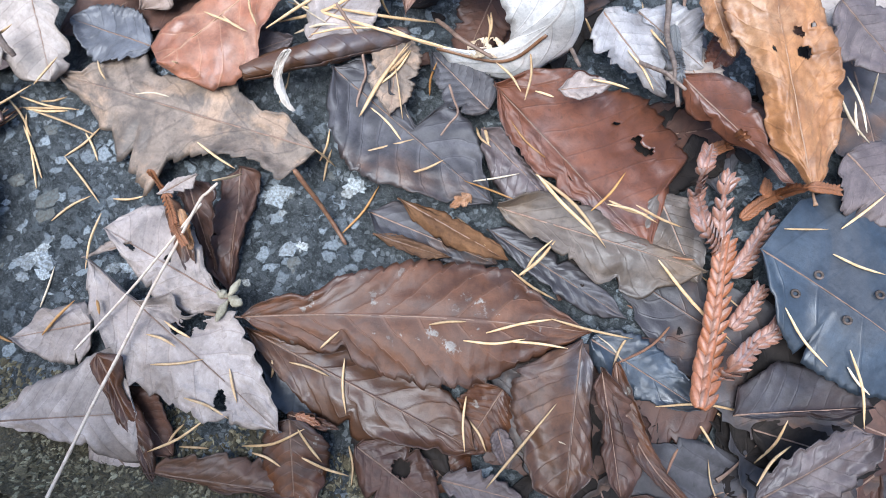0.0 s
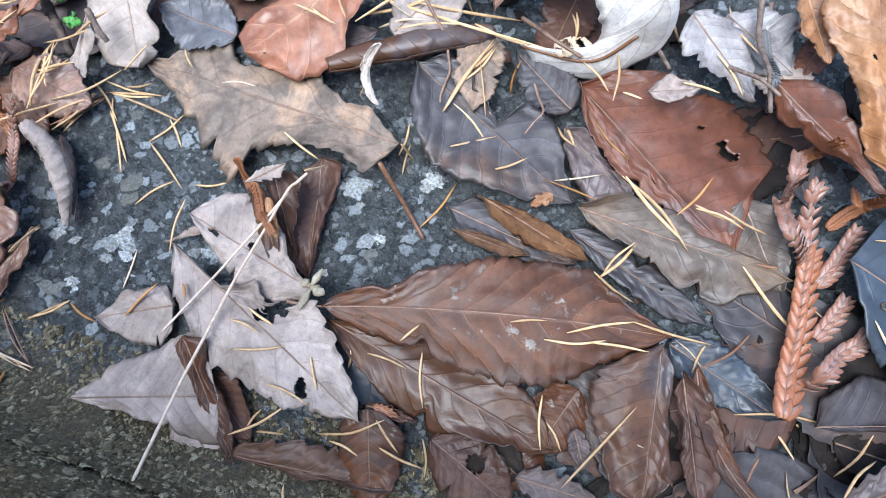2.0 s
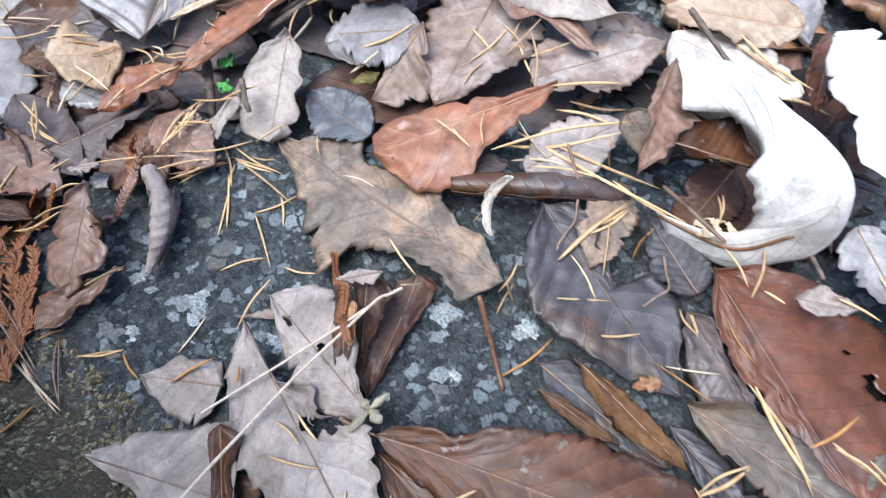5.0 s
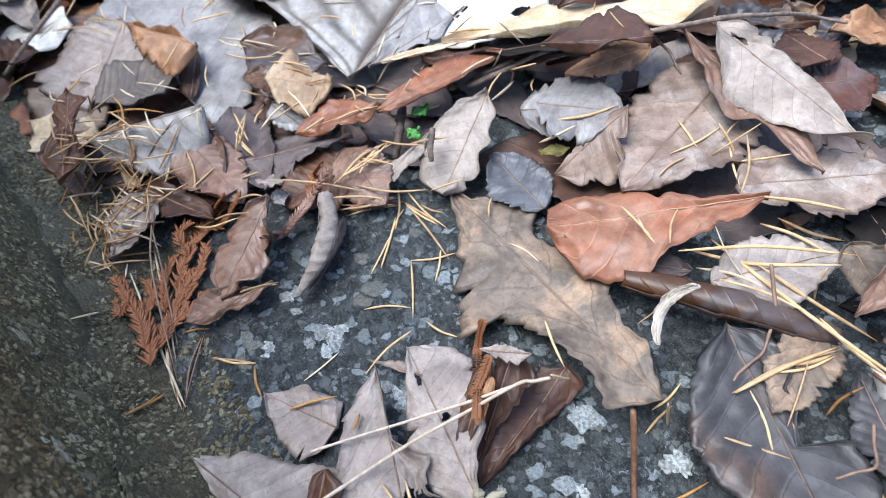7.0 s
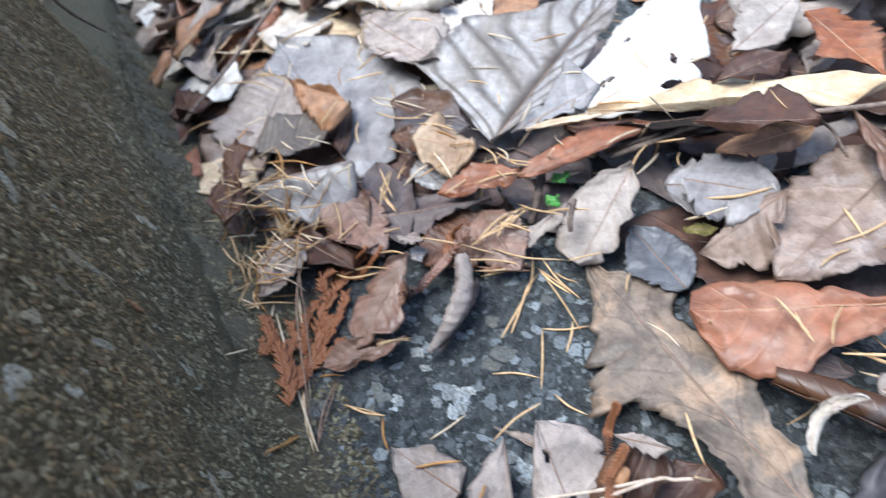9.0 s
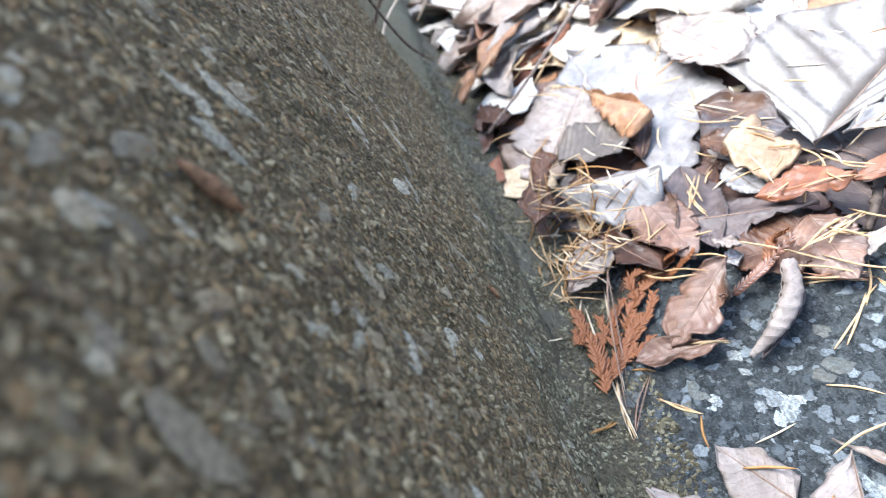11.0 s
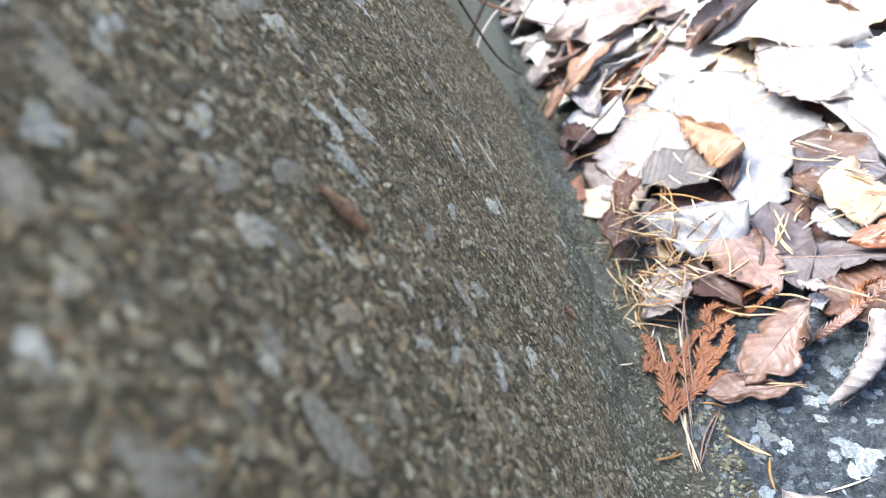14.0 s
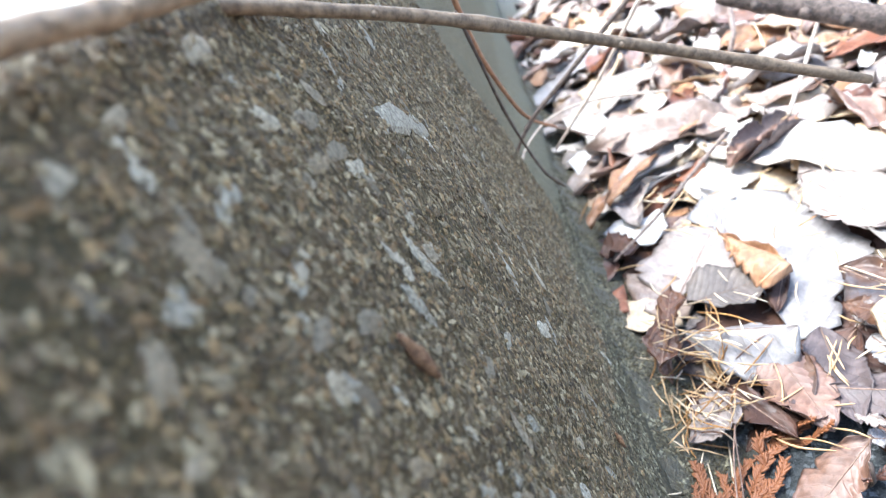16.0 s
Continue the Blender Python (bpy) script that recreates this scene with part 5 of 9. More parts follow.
# fills the cavity under the cream band: brown, with its shade in the colour
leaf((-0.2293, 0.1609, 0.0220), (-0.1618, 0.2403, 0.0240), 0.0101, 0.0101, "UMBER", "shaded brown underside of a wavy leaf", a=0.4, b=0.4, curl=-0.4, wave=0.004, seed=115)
leaf((-0.3096, 0.1426, 0.0240), (-0.3955, 0.1360, 0.0240), 0.0212, 0.0212, "GREY", "dull grey leaf on the pile", a=0.45, b=0.45, seed=116)
leaf((-0.3390, 0.1520, 0.0200), (-0.3447, 0.1944, 0.0200), 0.0177, 0.0177, "PALE", "pale fragment of a leaf", a=0.45, b=0.45, seed=117)
leaf((-0.4067, 0.1347, 0.0220), (-0.3640, 0.2072, 0.0220), 0.0263, 0.0263, "CREAM", "cream leaf bleached by weather", a=0.45, b=0.45, seed=118)
leaf((-0.4310, 0.1112, 0.0180), (-0.4466, 0.1604, 0.0180), 0.0211, 0.0211, "DUSK", "brown leaf rolled into a tube", a=0.3, b=0.3, curl=1.7, seed=119)
leaf((-0.3360, 0.1849, 0.0180), (-0.3440, 0.2261, 0.0180), 0.0169, 0.0169, "TAN", "tan leaf among needles", a=0.45, b=0.45, seed=120)
leaf((-0.5177, 0.0754, 0.0120), (-0.4985, 0.1357, 0.0120), 0.0383, 0.0383, "PALE", "white leaf by the wall foot", a=0.45, b=0.45, seed=121)
leaf((-0.4435, 0.0753, 0.0120), (-0.4415, 0.1346, 0.0120), 0.0388, 0.0388, "PALE", "pale leaf lying flat near the wall", a=0.45, b=0.45, seed=122)
leaf((-0.1508, 0.2412, 0.0360), (-0.0813, 0.2314, 0.0300), 0.0186, 0.0186, "ASH", "cream white leaf with dark holes lying over others", wave=0.003, curl=-0.25, holes=((0.148, 0.2, 0.002), (0.202, 0.29, 0.0024)), left=((0.112, 0.008), (0.355, 0.0094), (0.697, 0.0052)), right=((0.201, 0.011), (0.405, 0.0186), (0.615, 0.0142), (0.825, 0.0097)), seed=123)
leaf((-0.1591, 0.2349, 0.0330), (-0.0849, 0.2183, 0.0240), 0.0136, 0.0136, "BEECH", "tan brown half of a pale leaf", curl=-0.3, veins=9, rib=0.001, wave=0.003, left=((0.178, 0.0047), (0.427, 0.0002), (0.615, 0.0029), (0.813, 0.0059)), right=((0.232, 0.0052), (0.429, 0.0106), (0.56, 0.0136), (0.69, 0.0044), (0.903, 0.0033)), seed=124)
leaf((-0.1632, 0.2234, 0.0280), (-0.1760, 0.1914, 0.0260), 0.0096, 0.0096, "TAN", "tan leaf under a twig", a=0.4, b=0.4, seed=125)
leaf((-0.1807, 0.1723, 0.0180), (-0.1557, 0.2020, 0.0180), 0.0171, 0.0171, "STEEL", "bluish pale leaf with veins", a=0.45, b=0.45, seed=126)
leaf((-0.1138, 0.2648, 0.0240), (-0.1366, 0.2726, 0.0200), 0.0130, 0.0130, "UMBER", "brown leaf in deep shade", a=0.45, b=0.45, seed=127)
leaf((-0.1168, 0.2574, 0.0160), (-0.1007, 0.2778, 0.0160), 0.0181, 0.0181, "RED", "reddish leaf lying far back", a=0.45, b=0.45, seed=128)
leaf((-0.5438, 0.0087, 0.0140), (-0.5069, 0.0988, 0.0180), 0.0622, 0.0622, "BLEACH", "white bleached leaf near the wall foot", holes=((0.33, -0.65, 0.004),), left=((0.078, 0.0188), (0.245, 0.0027), (0.475, 0.0178), (0.773, 0.0142)), right=((0.213, 0.0318), (0.364, 0.0277), (0.518, 0.0531), (0.732, 0.0622), (0.864, 0.0445)), seed=129)
leaf((-0.4310, 0.1032, 0.0180), (-0.4483, 0.1603, 0.0260), 0.0185, 0.0185, "BEECH", "brown leaf rolled into a tube", curl=1.9, left=((0.18, 0.0104), (0.508, 0.0047), (0.82, 0.0018)), right=((0.033, 0.0126), (0.335, 0.0185), (0.663, 0.0164)), seed=130)
leaf((-0.5463, 0.0911, 0.0180), (-0.5579, 0.1288, 0.0240), 0.0249, 0.0249, "RED", "small red-brown leaf in the litter", left=((0.414, 0.0249), (0.816, 0.0231)), right=((0.051, 0.0182), (0.475, 0.0238)), seed=131)
leaf((-0.3989, 0.1315, 0.0200), (-0.4005, 0.1905, 0.0240), 0.0454, 0.0454, "CREAM", "cream leaf catching the light", curl=-0.3, left=((0.19, 0.0197), (0.458, 0.0454), (0.47, 0.0212), (0.698, 0.0138)), right=((0.175, 0.0124), (0.47, 0.0211), (0.698, 0.0266)), seed=132)
leaf((-0.7014, -0.0020, 0.0140), (-0.7571, 0.0904, 0.0300), 0.0684, 0.0684, "STEEL", "bluish leaf with curled margin", curl=-0.6, left=((0.245, 0.044), (0.593, 0.0683), (0.992, 0.0684)), right=((0.062, 0.0174), (0.511, 0.0002), (0.753, 0.0198)), seed=133)
leaf((-0.6579, 0.0375, 0.0120), (-0.5423, 0.0469, 0.0120), 0.0156, 0.0156, "PALE", "pale torn scrap of leaf", a=0.5, b=0.5, seed=134)
leaf((-0.5800, 0.1332, 0.0160), (-0.5084, 0.1519, 0.0160), 0.0187, 0.0187, "GOLD", "golden torn scrap of leaf", a=0.5, b=0.5, seed=135)
leaf((-0.4002, 0.0068, 0.0100), (-0.3893, 0.0318, 0.0160), 0.0229, 0.0229, "UMBER", "dark brown curled leaf at the wall foot", curl=0.9, teeth=5, tooth=0.2, wave=0.006, left=((0.085, 0.0146), (0.58, 0.0144)), right=((0.476, 0.0153), (0.992, 0.0229)), seed=136)
leaf((-0.4264, 0.0135, 0.0080), (-0.4006, 0.0535, 0.0120), 0.0207, 0.0207, "BLEACH", "bleached white leaf beside the wall", veins=7, left=((0.134, 0.0115), (0.447, 0.0207), (0.807, 0.0194)), right=((0.283, 0.0071), (0.67, 0.0194), (0.913, 0.0175)), seed=137)

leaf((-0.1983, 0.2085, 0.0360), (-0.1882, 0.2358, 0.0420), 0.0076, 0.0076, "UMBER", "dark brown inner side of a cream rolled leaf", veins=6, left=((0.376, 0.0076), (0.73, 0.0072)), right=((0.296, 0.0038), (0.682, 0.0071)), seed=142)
# added dark sheet: shade of the hollow below the cream leaf, as colour
leaf((-0.2123, 0.1735, 0.0260), (-0.1743, 0.2244, 0.0300), 0.0112, 0.0112, "GAPSHADE", "dark sheet for the shaded hollow under a rolled cream leaf", wave=0.003, left=((0.262, 0.0063), (0.483, 0.0096), (0.722, 0.0112)), right=((0.244, 0.0071), (0.538, 0.007), (0.789, 0.0067)), seed=143)
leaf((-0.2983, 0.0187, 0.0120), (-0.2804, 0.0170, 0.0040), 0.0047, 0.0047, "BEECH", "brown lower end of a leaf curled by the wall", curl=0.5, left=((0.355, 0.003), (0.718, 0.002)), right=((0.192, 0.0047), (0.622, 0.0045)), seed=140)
# lies on top of the cream leaf; its dark colour imitates the hollow's shade
leaf((-0.1796, 0.1818, 0.0440), (-0.1537, 0.2110, 0.0450), 0.0224, 0.0224, "UMBER", "dark brown sheet for the shaded hollow of a wavy cream leaf", wave=0.002, left=((0.305, 0.0112), (0.495, 0.0187), (0.735, 0.0224), (0.879, 0.0137)), right=((0.487, 0.0036), (0.78, 0.0034)), seed=144)
leaf((-0.2617, 0.0385, 0.0120), (-0.2274, 0.0542, 0.0100), 0.0099, 0.0099, "UMBER", "dark brown leaf tucked under needles by the wall", teeth=7, tooth=0.1, curl=0.3, left=((0.175, 0.0058), (0.559, 0.0069), (0.85, 0.0053)), right=((0.233, 0.006), (0.556, 0.0099), (0.716, 0.0033)), seed=141)

def cupped_leaf():
    """A large bleached leaf arched over a hollow: the inner lip, the crest and the outer foot as smooth lines, and a sheet through them."""
    crest = spline([(-0.0567, 0.2066, 0.048), (-0.0406, 0.2071, 0.056), (-0.0209, 0.1975, 0.058), (-0.0064, 0.1941, 0.056), (0.0037, 0.1878, 0.052), (0.0053, 0.1822, 0.043), (-0.0016, 0.1783, 0.029), (-0.0131, 0.1724, 0.019), (-0.0371, 0.1725, 0.017)], 60)
    inner = spline([(-0.0467, 0.1913, 0.046), (-0.0332, 0.1961, 0.047), (-0.0216, 0.1886, 0.048), (-0.0212, 0.1818, 0.045), (-0.0147, 0.1784, 0.038), (-0.0122, 0.1771, 0.028), (-0.0155, 0.1762, 0.021), (-0.0243, 0.1737, 0.019), (-0.0386, 0.1729, 0.018)], 60)
    mid = sum(crest, Vector()) / len(crest)
    verts, uvs, faces = [], [], []
    m = 16
    for i, (c, b) in enumerate(zip(crest, inner)):
        u = i / 60
        away = Vector((c.x - b.x, c.y - b.y, 0)).normalized()
        foot_pt = c + away * 0.004 + Vector((0, 0, -0.55 * c.z))
        for k in range(m + 1):
            v = k / m
            if v < 0.6:
                q = v / 0.6
                p = b.lerp(c, q) + Vector((0, 0, 0.0035 * math.sin(math.pi * q) * min(1, 6 * (1 - u))))
            else:
                q = (v - 0.6) / 0.4
                p = c.lerp(foot_pt, q) + away * 0.0025 * math.sin(math.pi * q)
            ragged = 0.0012 * noise.noise(Vector((u * 22, 0, 2))) * max(0, 1 - 5 * v)
            p += (b - c) * ragged * 60 + Vector((0, 0, 0.0007 * noise.noise(Vector((u * 9, v * 4, 1)))))
            verts.append(p - mid)
            uvs.append((u, v))
    for i in range(60):
        for k in range(m):
            a = i * (m + 1) + k
            faces.append((a, a + 1, a + m + 2, a + m + 1))
    me = mesh_of("fallen_leaf", verts, faces, BLEACH)
    layer = me.uv_layers.new(name="UVMap")
    for li, lo in enumerate(me.loops):
        layer.data[li].uv = uvs[lo.vertex_index]
    ob = new("fallen_leaf", me)
    ob.location = mid
    solid = ob.modifiers.new("thickness", "SOLIDIFY")
    solid.thickness, solid.offset = 0.0003, 0.0
    tagged(ob, "large pale leaf curled like a cup, bleached almost white", "leaf", "fallen leaves")
    rim = [p - mid + Vector((0, 0, 0.0003)) for p in crest[44:]]
    part("rolled_rim", mesh_of("rim", *tube_data(rim, [0.0007] * len(rim), 7), LEAFMATS["TAN"]), ob, "tan rolled rim")


cupped_leaf()


def rolled_leaf(points, r, ribs, mat, label, flat=0.8, taper=0.0, slant=0.1, seed=0):
    """A leaf rolled up into a tube, with slanting ribs, an open seam and ragged ends."""
    line = spline(points, 70)
    origin = line[0].copy()
    sides, verts, faces, uvs = 25, [], [], []
    for i, p in enumerate(line):
        u = i / 70
        d = (line[min(i + 1, 70)] - line[max(i - 1, 0)]).normalized()
        b = d.cross(Vector((0, 0, 1))).normalized()
        up = b.cross(d)
        body = r * (0.42 + 0.58 * math.sin(math.pi * min(1, 0.08 + 0.86 * u)) ** 0.7) * (1 - taper * u * u)
        for k in range(sides):
            a = math.pi * 2.25 * k / (sides - 1) - 0.6
            ph = (u * ribs + slant * abs(a - 1.4)) % 1.0
            q = body * (0.80 + 0.16 * k / (sides - 1) + 0.16 * ph ** 1.6 + taper * 0.35 * math.exp(-((a - 1.4) / 0.4) ** 2) + 0.10 * noise.noise(Vector((u * 5, a, seed))))
            end = 0.0016 * noise.noise(Vector((a * 2, seed, u * 0.1))) if i in (0, 70) else 0
            verts.append(p - origin + b * math.cos(a) * q + up * math.sin(a) * q * flat + d * end)
            uvs.append((u, k / (sides - 1)))
    for i in range(70):
        for k in range(sides - 1):
            a = i * sides + k
            faces.append((a, a + 1, a + 1 + sides, a + sides))
    me = mesh_of("fallen_leaf", verts, faces, LEAFMATS[mat])
    layer = me.uv_layers.new(name="UVMap")
    for li, lo in enumerate(me.loops):
        layer.data[li].uv = uvs[lo.vertex_index]
    ob = new("fallen_leaf", me)
    ob.location = origin
    solid = ob.modifiers.new("thickness", "SOLIDIFY")
    solid.thickness, solid.offset = 0.00025, 0.0
    return tagged(ob, label, "leaf", "fallen leaves")


rolled_leaf([(-0.1991, 0.0917, 0.018), (-0.1878, 0.0857, 0.016), (-0.1819, 0.0778, 0.013), (-0.179, 0.0708, 0.01), (-0.1773, 0.0625, 0.006)], 0.0041, 9, "GREY", "grey leaf rolled up with close ribs", flat=1.0, taper=0.6, slant=0.45, seed=4)
rolled_leaf([(-0.1026, 0.1463, 0.016), (-0.0853, 0.1558, 0.018), (-0.0684, 0.1652, 0.018), (-0.0489, 0.1763, 0.016)], 0.0048, 3, "ROSY", "brown leaf rolled into a long tube", seed=9)


# ---- the litter below and beyond ----
def litter_edge(x):
    """How far from the wall the closed litter begins."""
    if x < -0.30:
        return -0.014 + 0.008 * math.sin(x * 37)
    if x < -0.215:
        return 0.000 + (x + 0.30) * 0.40
    if x < -0.10:
        return 0.150
    if x < -0.02:
        return 0.128
    return 0.075 if x < 0.02 else -0.002


def leaf_model(kind, mat, seed, label="weathered fallen leaf in the litter"):
    ln = (0.07, 0.09, 0.055, 0.08)[kind]
    return leaf((0, 0, 0), (ln, 0, 0), ln * (0.22, 0.27, 0.3, 0.2)[kind], ln * (0.24, 0.25, 0.28, 0.22)[kind], mat, label,
                a=(0.6, 0.5, 0.5, 0.7)[kind], b=(0.9, 0.7, 0.6, 1.0)[kind], teeth=(12, 9, 0, 14)[kind], tooth=0.12, curl=(-0.4, 0.5, -0.7, 0.9)[kind],
                along=(0.3, -0.35, 0.5, 0.2)[kind], wave=0.009, stalk=0.012, seed=seed, group="leaves of the litter")


def scatter_litter():
    """Single leaves under and between the near ones; the rest of the forest floor as one mass."""
    rnd = random.Random(7)
    mats = ["ROSY", "DUSK", "GREY", "BROWN", "GOLD", "STEEL", "TAN", "MOTTLED", "DARK"]
    proto, placed = {}, []
    for _ in range(400):
        x, y = rnd.uniform(-0.40, 0.22), rnd.uniform(0.0, 0.36)
        known = y < 0.27 + 0.1 * (x < -0.25)
        bare = any(math.hypot(x - bx, y - by) < br for bx, by, br in ((-0.065, 0.105, 0.085), (-0.017, 0.118, 0.03)))
        if bare or y < litter_edge(x) + 0.03 or len(placed) >= 160:
            continue
        placed.append((x, y))
        z = rnd.uniform(0.000, 0.004) if known else rnd.uniform(0.004, 0.018)
        # for x > -0.07 mostly near-black: gap shade put into the leaf colour
        mat = rnd.choice(["GAPSHADE", "UMBER", "GAPSHADE", "GAPSHADE", "DARK"] if x > -0.07 else ["DUSK", "UMBER", "BROWN", "UMBER", "DUSK"]) if known else rnd.choice(mats)
        kind = rnd.randrange(4)
        flat = 0.35 if known else 1.0
        m = pose(x, y, z, rnd.uniform(-14, 14) * flat, rnd.uniform(-12, 12) * flat, rnd.uniform(0, 360)) @ pose(-0.036, 0, 0)
        key = kind, mat, known
        if key in proto:
            copy_thing(proto[key], m)
        else:
            proto[key] = leaf_model(kind, mat, 200 + len(proto))
            proto[key].matrix_world = m
            proto[key].scale = (1, 1, 0.3 if known else 1)
    # mass of far leaves
    far_mats = ["PALE", "GREY", "CREAM", "ASH", "BUFF", "TAN", "GOLD", "RED", "BEECH", "ORANGE", "GAPSHADE", "UMBER"]
    weights = [4.2, 3, 3.4, 4.6, 4.5, 4, 2.5, 1.2, 3.6, 1.4, 0, 0]
    models = [leaf_model(k % 4, "GREY", 300 + k) for k in range(10)]
    rows, cols = 13, (0, 3, 7, 10, 13, 17, 20)
    shapes = []
    for ob in models:
        co = np.empty(len(ob.data.vertices) * 3)
        ob.data.vertices.foreach_get("co", co)
        full = co.reshape(-1, 21, 3)
        pick = np.linspace(0, len(full) - 1, rows).astype(int)
        shapes.append(full[pick][:, cols].reshape(-1, 3))
        for child in list(ob.children):
            bpy.data.objects.remove(child)
        bpy.data.objects.remove(ob)
    w = len(cols)
    grid = np.array([(r * w + c, r * w + c + 1, (r + 1) * w + c + 1, (r + 1) * w + c) for r in range(rows - 1) for c in range(w - 1)])
    uv_one = np.stack([np.repeat(np.arange(rows) / (rows - 1), w), np.tile(np.array(cols) / 20, rows)], 1)
    verts, faces, slots, uvs, at = [], [], [], [], 0
    spots = [(rnd.uniform(-1.3, -0.40), rnd.uniform(0.03, 0.75), 1.0) for _ in range(900)]
    spots += [(rnd.uniform(-0.42, 0.35), rnd.uniform(0.27, 0.8), 1.0) for _ in range(330)]
    spots += [(rnd.uniform(-1.1, -0.29), rnd.uniform(0.030, 0.12), 0.6) for _ in range(240)]
    spots += [(rnd.uniform(-1.0, -0.45), rnd.uniform(0.02, 0.5), 0.6) for _ in range(330)]
    bare_spots = ((-0.065, 0.105, 0.07), (-0.017, 0.118, 0.03))
    for _ in range(520):
        x, y = rnd.uniform(-0.42, 0.2), rnd.uniform(0.0, 0.34)
        if y > litter_edge(x) + 0.035 and not any(math.hypot(x - bx, y - by) < br for bx, by, br in bare_spots):
            spots.append((x, y, rnd.uniform(0.12, 0.26)))
    for x, y, small in spots:
        if y < litter_edge(x) + 0.02 * small:
            continue
        co = shapes[rnd.randrange(10)]
        s = rnd.uniform(0.7, 1.35) * small
        squash = rnd.uniform(0.7, 1.2)
        crumb, near = small < 0.3, x > -0.45 and y < 0.3
        calm = 0.3 if near else 1.0
        m = np.array(pose(x, y, rnd.uniform(0.001, 0.005) if crumb else rnd.uniform(0.001, 0.005 if near else 0.024), rnd.uniform(-17, 17) * calm, rnd.uniform(-13, 13) * calm, rnd.uniform(0, 360)))
        verts.append((co * s * np.array([1, squash, rnd.uniform(0.8, 2.2) * (0.4 if near else 1)])) @ m[:3, :3].T + m[:3, 3])
        keep = grid
        if small < 1 and rnd.random() < 0.6:
            cut = rnd.randrange(3, rows - 4) * (w - 1)
            keep = grid[cut:] if rnd.random() < 0.5 else grid[:cut + 2 * (w - 1)]
        faces += (keep + at).tolist()
        tone = rnd.choices(range(len(far_mats)), weights)[0]
        # near crumbs are darkened too, gap shade held in their colour
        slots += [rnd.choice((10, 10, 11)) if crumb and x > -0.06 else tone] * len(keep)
        uvs.append(uv_one)
        at += len(co)
    me = bpy.data.meshes.new("far_litter")
    me.from_pydata(np.concatenate(verts).tolist(), [], faces)
    for k in far_mats:
        me.materials.append(LEAFMATS[k])
    me.polygons.foreach_set("material_index", slots)
    me.polygons.foreach_set("use_smooth", [True] * len(faces))
    uv = np.concatenate(uvs)
    loops = np.empty(len(me.loops), dtype=np.int32)
    me.loops.foreach_get("vertex_index", loops)
    me.uv_layers.new(name="UVMap").data.foreach_set("uv", uv[loops].ravel())
    ob = new("leaf_litter", me)
    ob.modifiers.new("thickness", "SOLIDIFY").thickness = 0.0003
    tagged(ob, "mass of bleached and brown fallen leaves along the wall", "leaf litter", kind="stuff")


scatter_litter()


# ---- needles, sticks, cedar ----
NEEDLE_MATS = dict(y=NEEDLE, p=NEEDLE_PALE, r=NEEDLE_RED, o=plain_mat("amber_needle", (0.50, 0.26, 0.09), (0.34, 0.16, 0.05), 300, 0.45), g=STALK)
NEEDLE_LABELS = dict(y="dry straw-yellow conifer needle", p="bleached pale conifer needle", r="red-brown dead conifer needle", o="amber dead conifer needle", g="thin grey-brown dead stalk")
needle_count = [0]


def needle(*points, kind="y", r=0.0006):
    """A dead needle through two or three points, flattened, tapering to both ends, slightly bowed."""
    needle_count[0] += 1
    k = needle_count[0]
    p = [Vector(q) for q in points]
    length = sum((b - a).length for a, b in zip(p, p[1:]))
    if len(p) == 2:
        side = (p[1] - p[0]).cross(Vector((0, 0, 1))).normalized()
        p.insert(1, (p[0] + p[1]) / 2 + side * length * 0.07 * math.sin(k * 2.4))
    origin = p[0].copy()
    line = spline([q - origin for q in p], 8)
    prof = (0.35, 0.8, 1.0, 1.0, 1.0, 0.97, 0.9, 0.65, 0.18)
    v, f = tube_data(line, [r * s for s in prof], 6)
    ob = new("conifer_needle", mesh_of("conifer_needle", v, f, NEEDLE_MATS[kind]))
    ob.location = origin
    return tagged(ob, NEEDLE_LABELS[kind], "needle", "fallen needles")


def stick(points, r0, r1, mat, name, label):
    """A twig, straw or root along a bent line, with knots and uneven thickness."""
    p = [Vector(q) for q in points]
    origin = p[0].copy()
    n = max(10, 7 * (len(p) - 1))
    line = spline([q - origin for q in p], n)
    rad = []
    for i, q in enumerate(line):
        k = i / n
        knot = 1 + 0.13 * noise.noise(Vector((q.x * 140, q.y * 140, r0 * 9e3))) + (0.18 if i % 9 == 4 else 0)
        rad.append((r0 + (r1 - r0) * k) * knot * (0.75 if i in (0, n) else 1))
    v, f = tube_data(line, rad, 9)
    ob = new(name, mesh_of(name, v, f, mat))
    ob.location = origin
    if r0 > 0.0015:
        for k in (n // 4, n // 2, 3 * n // 4):
            d = (line[k + 1] - line[k]).normalized()
            side = d.cross(Vector((0.3, 0.2, 1))).normalized()
            stub = [line[k] + side * rad[k] * s + d * rad[k] * s * 0.5 for s in (0.3, 0.8, 1.15, 1.3)]
            part("knot", mesh_of("stub", *tube_data(stub, [rad[k] * s for s in (0.7, 0.55, 0.45, 0.3)], 7), mat), ob)
    return tagged(ob, label, name.replace("_", " "), "sticks and stems")


